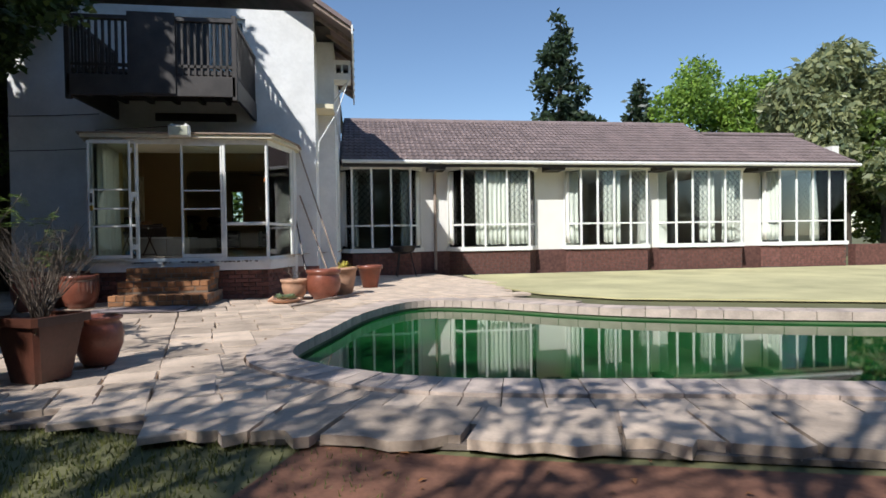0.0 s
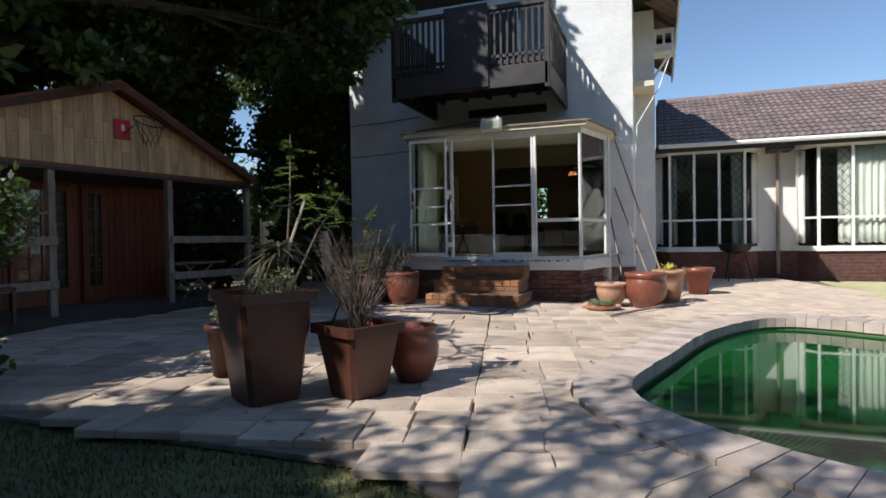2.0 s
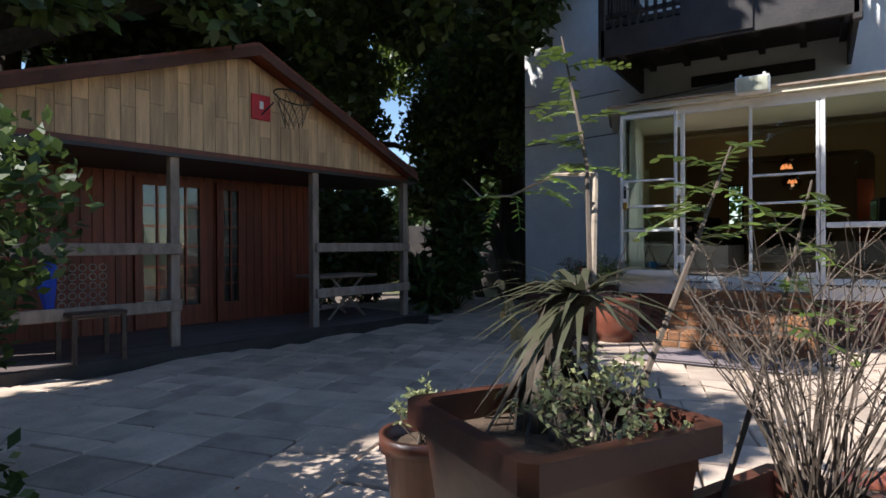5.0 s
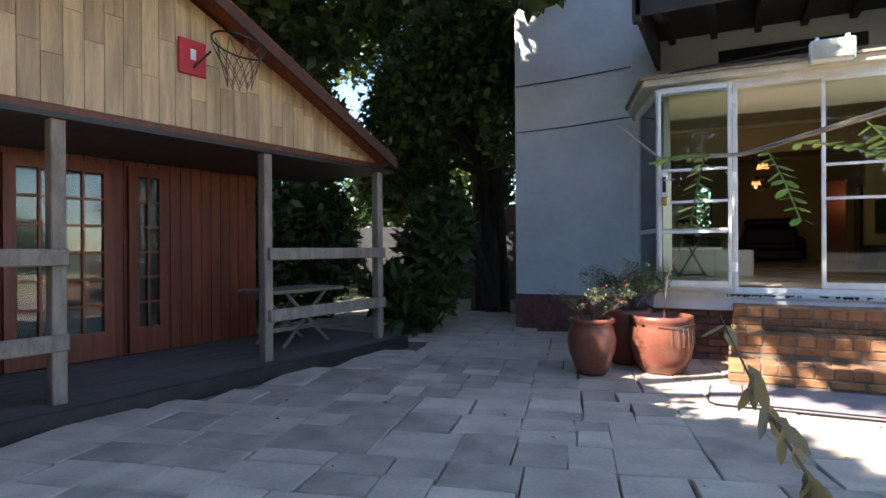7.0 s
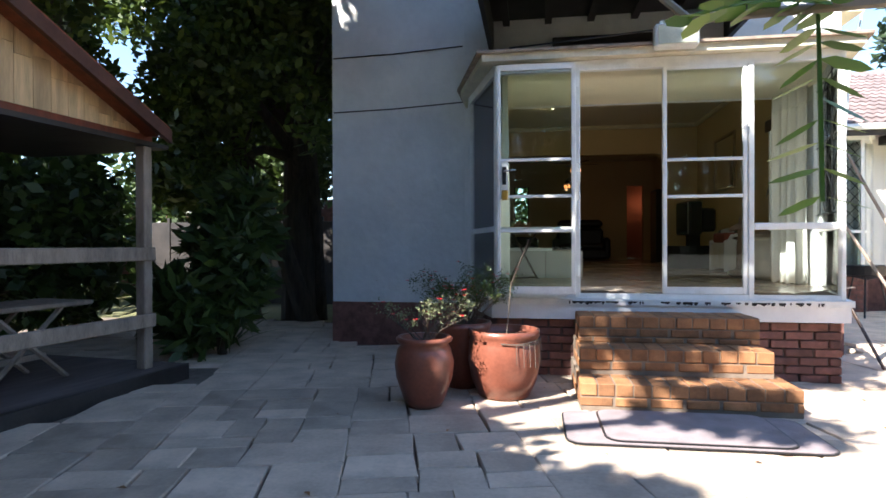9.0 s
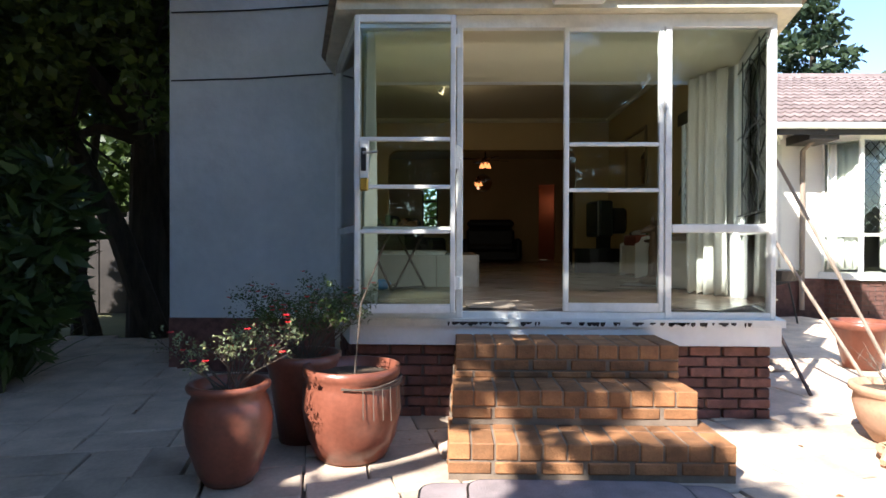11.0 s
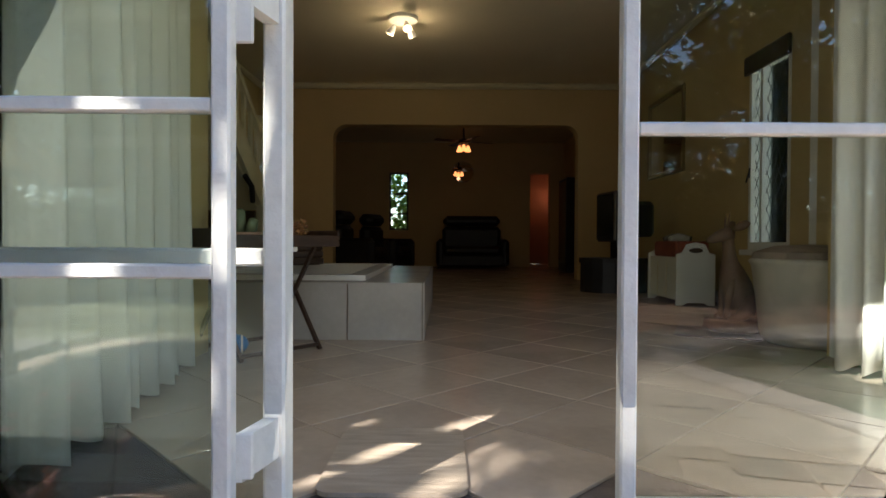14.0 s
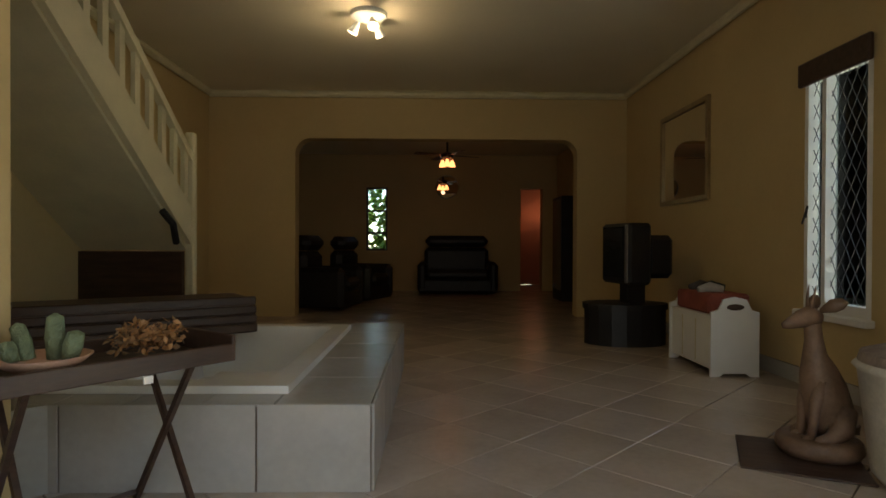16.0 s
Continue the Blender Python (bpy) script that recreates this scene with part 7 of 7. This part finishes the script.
# brick courses under the wing's windows
for (a, b) in WX:
    courses = thing("bay_brickwork", "dark brown face bricks below a bay window", "wall", "brick bases", kind="structure")
    verts, faces = [], []
    d, c = 0.5, 0.34
    for (ax, ay), (bx, by) in (((a, WY), (a + c, WY - d)), ((a + c, WY - d), (b - c, WY - d)), ((b - c, WY - d), (b, WY))):
        L = math.hypot(bx - ax, by - ay)
        way = Vector(((bx - ax) / L, (by - ay) / L, 0))
        nor = Vector((way.y, -way.x, 0))
        for row in range(8):
            u = -0.12 if row % 2 else 0.0
            while u < L - 0.03:
                p, q = max(u, 0) + 0.005, min(u + 0.235, L) - 0.005
                if q - p > 0.02:
                    out = rng.uniform(0.008, 0.016)
                    o = Vector((ax, ay, 0))
                    i = len(verts)
                    for e in (0.0, out):
                        for uu, zz in ((p, row * 0.083 - 0.02), (q, row * 0.083 - 0.02), (q, row * 0.083 + 0.052), (p, row * 0.083 + 0.052)):
                            verts.append(tuple(o + way * uu + nor * e + Vector((0, 0, zz))))
                    faces += [(i + 4, i + 5, i + 6, i + 7), (i, i + 1, i + 5, i + 4), (i + 1, i + 2, i + 6, i + 5), (i + 2, i + 3, i + 7, i + 6), (i + 3, i, i + 4, i + 7)]
                u += 0.245
    me = bpy.data.meshes.new("bricks")
    me.from_pydata(verts, [], faces)
    me.materials.append(BROWN_BRICK)
    ob = new("bricks", me)
    ob.parent = courses
    tagged(ob, kind="stuff")

# diagonal floor tiles
tiles = thing("floor_tiles", "glossy beige floor tiles laid diagonally", "floor", kind="structure")
S = 0.46
inner_zone = lambda x, y: (-5.0 + 0.0 < x < -2.2 and 9.86 < y < 10.6) or (-5.2 < x < -2.05 and 10.3 <= y < 11.7) or (-7.0 < x < (-1.75 if y < 12.7 else -1.2) and 11.7 <= y < 17.9) or (-5.8 < x < -1.9 and 17.9 <= y < 18.2) or (-7.0 < x < -1.2 and 18.2 <= y < 22.5) or (-2.4 < x < -1.2 and 22.5 <= y < 24.4)
for i in range(-40, 40):
    for j in range(-40, 40):
        x = -3.81 + (i - j) * S * 0.7071
        y = 10.09 + (i + j) * S * 0.7071
        h = S * 0.7071
        if not any(inner_zone(x + a * h * 0.85, y + b * h * 0.85) for a, b in ((0, 0), (1, 0), (-1, 0), (0, 1), (0, -1))):
            continue
        if y < 10.2 and (abs(x + 3.63) > 1.35 or y < 10.0):
            continue
        piece("tile", S - 0.006, S - 0.006, 0.012, FLOOR_TILE, tiles, pose(x, y, FLOOR_Z - 0.006 + rng.uniform(-.0006, .0006), 0, 0, 45), 0.002)

# roof tiles of the wing
def roof_tile_mesh():
    """A shallow double-roll tile, 0.33 wide and 0.36 long, rising along y."""
    me = bpy.data.meshes.new("roof_tile")
    xs = [k * 0.33 / 6 for k in range(7)]
    hs = [0.0, 0.035, 0.012, 0.0, 0.035, 0.012, 0.0]
    v = [(x, 0, h + 0.03) for x, h in zip(xs, hs)] + [(x, 0.37, h) for x, h in zip(xs, hs)] + [(x, 0, h) for x, h in zip(xs, hs)]
    f = [(k, k + 1, k + 8, k + 7) for k in range(6)] + [(k + 14, k + 15, k + 1, k) for k in range(6)]
    return v, f


tv_, tf_ = roof_tile_mesh()
rows_n = 14
slope_len = math.hypot(RIDGE_Y - EAVE_Y, RIDGE_Z - EAVE_Z)
sy, sz = (RIDGE_Y - EAVE_Y) / slope_len, (RIDGE_Z - EAVE_Z) / slope_len
step = slope_len / rows_n
tile_me = bpy.data.meshes.new("roof_tile")
tile_me.from_pydata(tv_, [], tf_)
tile_me.materials.append(ROOF_TILE)
verts, faces = [], []
tilt = math.degrees(math.atan2(sz, sy))
made = 0
for r in range(rows_n):
    for c in range(int(16.6 / 0.33)):
        x = -0.92 + c * 0.33
        if x > 11.7 and r * step * sz > 4.66 - EAVE_Z - 0.2:
            continue
        m = Matrix.Translation((x, EAVE_Y + r * step * sy, EAVE_Z + 0.012 + r * step * sz + rng.uniform(0, .006))) @ Euler((radians(tilt + rng.uniform(-.4, .4)), 0, 0)).to_matrix().to_4x4()
        if x < 6.2 and made < 300:
            ob = new("roof_tile", tile_me)
            ob.parent, ob.matrix_local = wing_roof, m
            made += 1
        else:
            i = len(verts)
            verts += [tuple(m @ Vector(v)) for v in tv_]
            faces += [tuple(q + i for q in f) for f in tf_]
me = bpy.data.meshes.new("roof_tiles")
me.from_pydata(verts, [], faces)
me.materials.append(ROOF_TILE)
ob = new("roof_tiles", me)
ob.parent = wing_roof
tagged(ob, kind="stuff")
part("ridge_cap", rod([(-0.9, RIDGE_Y, RIDGE_Z), (11.9, RIDGE_Y, RIDGE_Z)], 0.11, 8), ROOF_TILE, wing_roof)
part("ridge_cap", rod([(11.9, 18.35, 4.68), (15.6, 18.35, 4.68)], 0.1, 8), ROOF_TILE, wing_roof)

# flagstones of the terrace
terrace = thing("terrace", "terrace of irregular sandy grey flagstones", "paving", kind="structure")
KEEP = grow(WATER, 0.40)
stones = []


def split(x0, x1, y0, y1):
    w, h = x1 - x0, y1 - y0
    big = 0.78 if rng.random() < 0.5 else 0.55
    if w > big and w >= h:
        c = x0 + w * rng.uniform(0.35, 0.65)
        split(x0, c, y0, y1), split(c, x1, y0, y1)
    elif h > 0.5 and h > 0.62 * w or h > 0.62:
        c = y0 + h * rng.uniform(0.36, 0.64)
        split(x0, x1, y0, c), split(x0, x1, c, y1)
    else:
        stones.append((x0, x1, y0, y1))


split(-11.0, 4.0, -1.0, 17.5)
PIV = Vector((-4.0, 6.0))
TURN = radians(14)
verts, faces = [], []
chosen = []
for x0, x1, y0, y1 in stones:
    cs = []
    for x, y in ((x0, y0), (x1, y0), (x1, y1), (x0, y1)):
        d = Vector((x, y)) - PIV
        cs.append(PIV + Vector((d.x * math.cos(TURN) - d.y * math.sin(TURN), d.x * math.sin(TURN) + d.y * math.cos(TURN))))
    c = (cs[0] + cs[2]) / 2
    ok = c.y > 2.55 - (0.55 * (c.x + 2.1) if c.x > -2.1 else 0) and c.x > -8.0 + 0.12 * (c.y - 9) - (3 if c.y > 9.6 else 0) and c.y < 15.9
    ok = ok and not (c.y > LEFT_Y - 0.2 and -7.4 < c.x < -1.0) and not (c.y > 13.2 and c.x < -1.0)
    ok = ok and not (c.y > WALL_Y - 0.1 and -5.7 < c.x < -0.95) and c.x < 2.35 + 0.1
    ok = ok and not (c.x > 0.8 and c.y < 9.0 and c.y > 2.0)
    ok = ok and not (c.x > -1.25 and c.y < 3.2)
    if not ok or any(inside(p.x, p.y, KEEP) for p in cs):
        continue
    chosen.append((cs, c))
near = sorted(range(len(chosen)), key=lambda k: (chosen[k][1] - Vector((-4.2, 6.3))).length)[:300]
near = set(near)
for k, (cs, c) in enumerate(chosen):
    g = 0.004
    z = rng.uniform(-0.006, 0.004)
    ring = []
    for p in cs:
        d = (c - p)
        ring.append(p + d.normalized() * g * 1.4 + Vector((rng.uniform(-.012, .012), rng.uniform(-.012, .012))))
    top = [(p.x + (c.x - p.x) * 0.03, p.y + (c.y - p.y) * 0.03, z + rng.uniform(-.002, .002)) for p in ring]
    mid = [(p.x, p.y, z - 0.008) for p in ring]
    low = [(p.x, p.y, -0.05) for p in ring]
    vs = top + mid + low
    fs = [(0, 1, 2, 3)] + [(j, 4 + j, 4 + (j + 1) % 4, (j + 1) % 4) for j in range(4)] + [(4 + j, 8 + j, 8 + (j + 1) % 4, 4 + (j + 1) % 4) for j in range(4)]
    if k in near:
        me = bpy.data.meshes.new("flagstone")
        me.from_pydata([(v[0] - c.x, v[1] - c.y, v[2]) for v in vs], [], fs)
        me.materials.append(SLATE)
        ob = new("flagstone", me)
        ob.parent = terrace
        ob.location = (c.x, c.y, 0)
    else:
        i = len(verts)
        verts += vs
        faces += [tuple(q + i for q in f) for f in fs]
me = bpy.data.meshes.new("flagstones")
me.from_pydata(verts, [], faces)
me.materials.append(SLATE)
ob = new("flagstones", me)
ob.parent = terrace
tagged(ob, kind="stuff")
# coping stones round the pool
rim = thing("pool_coping", "pale worn coping stones round the pool", "coping", kind="structure")
n = len(WATER)
OUT = grow(WATER, 0.40)
INN = grow(WATER, -0.03)
for k in range(0, n):
    a, b = k, (k + 1) % n
    pts = [INN[a], INN[b], OUT[b], OUT[a]]
    c = sum(pts, Vector((0, 0))) / 4
    pts = [p + (c - p).normalized() * 0.008 for p in pts]
    z = 0.012 + rng.uniform(-.004, .004)
    bm = prism([(p.x - c.x, p.y - c.y) for p in pts], -0.1, z)
    ob = part("coping_stone", bm, COPING, rim)
    ob.location = (c.x, c.y, 0)
OUT2 = grow(WATER, 0.98)
for k in range(n):
    a, b = k, (k + 1) % n
    if WATER[k].x > 2.4 and WATER[k].y > 3.6:
        continue
    pts = [OUT[a], OUT[b], OUT2[b], OUT2[a]]
    c = sum(pts, Vector((0, 0))) / 4
    pts = [p + (c - p).normalized() * 0.01 for p in pts]
    ob = part("surround_stone", prism([(p.x - c.x, p.y - c.y) for p in pts], -0.1, -0.012 + rng.uniform(-.002, .002)), SLATE, rim)
    ob.location = (c.x, c.y, 0)
# broken surround slabs along the near edge, of uneven widths, their outer edge chipped
x, lean = -1.5, 0.0
while x < 6.9:
    w = rng.uniform(0.34, 0.85)
    nxt = rng.uniform(-0.09, 0.09)
    mid = Vector((x + w / 2, 2.36 - 0.27 * (x + w / 2 + 1.34)))
    h, g = w / 2 - 0.006, 0.24
    near = [(-h - lean, -0.34 - rng.uniform(-.05, .05))] + [(-h + 2 * h * f, -0.36 - rng.uniform(-.07, .07)) for f in (0.22, 0.41, 0.63, 0.8)] + [(h - nxt, -0.34 - rng.uniform(-.05, .05))]
    ob = part("surround_slab", prism(near + [(h, g), (-h, g)], -0.06, rng.uniform(-0.006, 0.008)), SLATE, rim)
    ob.matrix_local = pose(mid.x, mid.y, 0, rng.uniform(-.7, .7), rng.uniform(-.5, .5), -15)
    x, lean = x + w, nxt
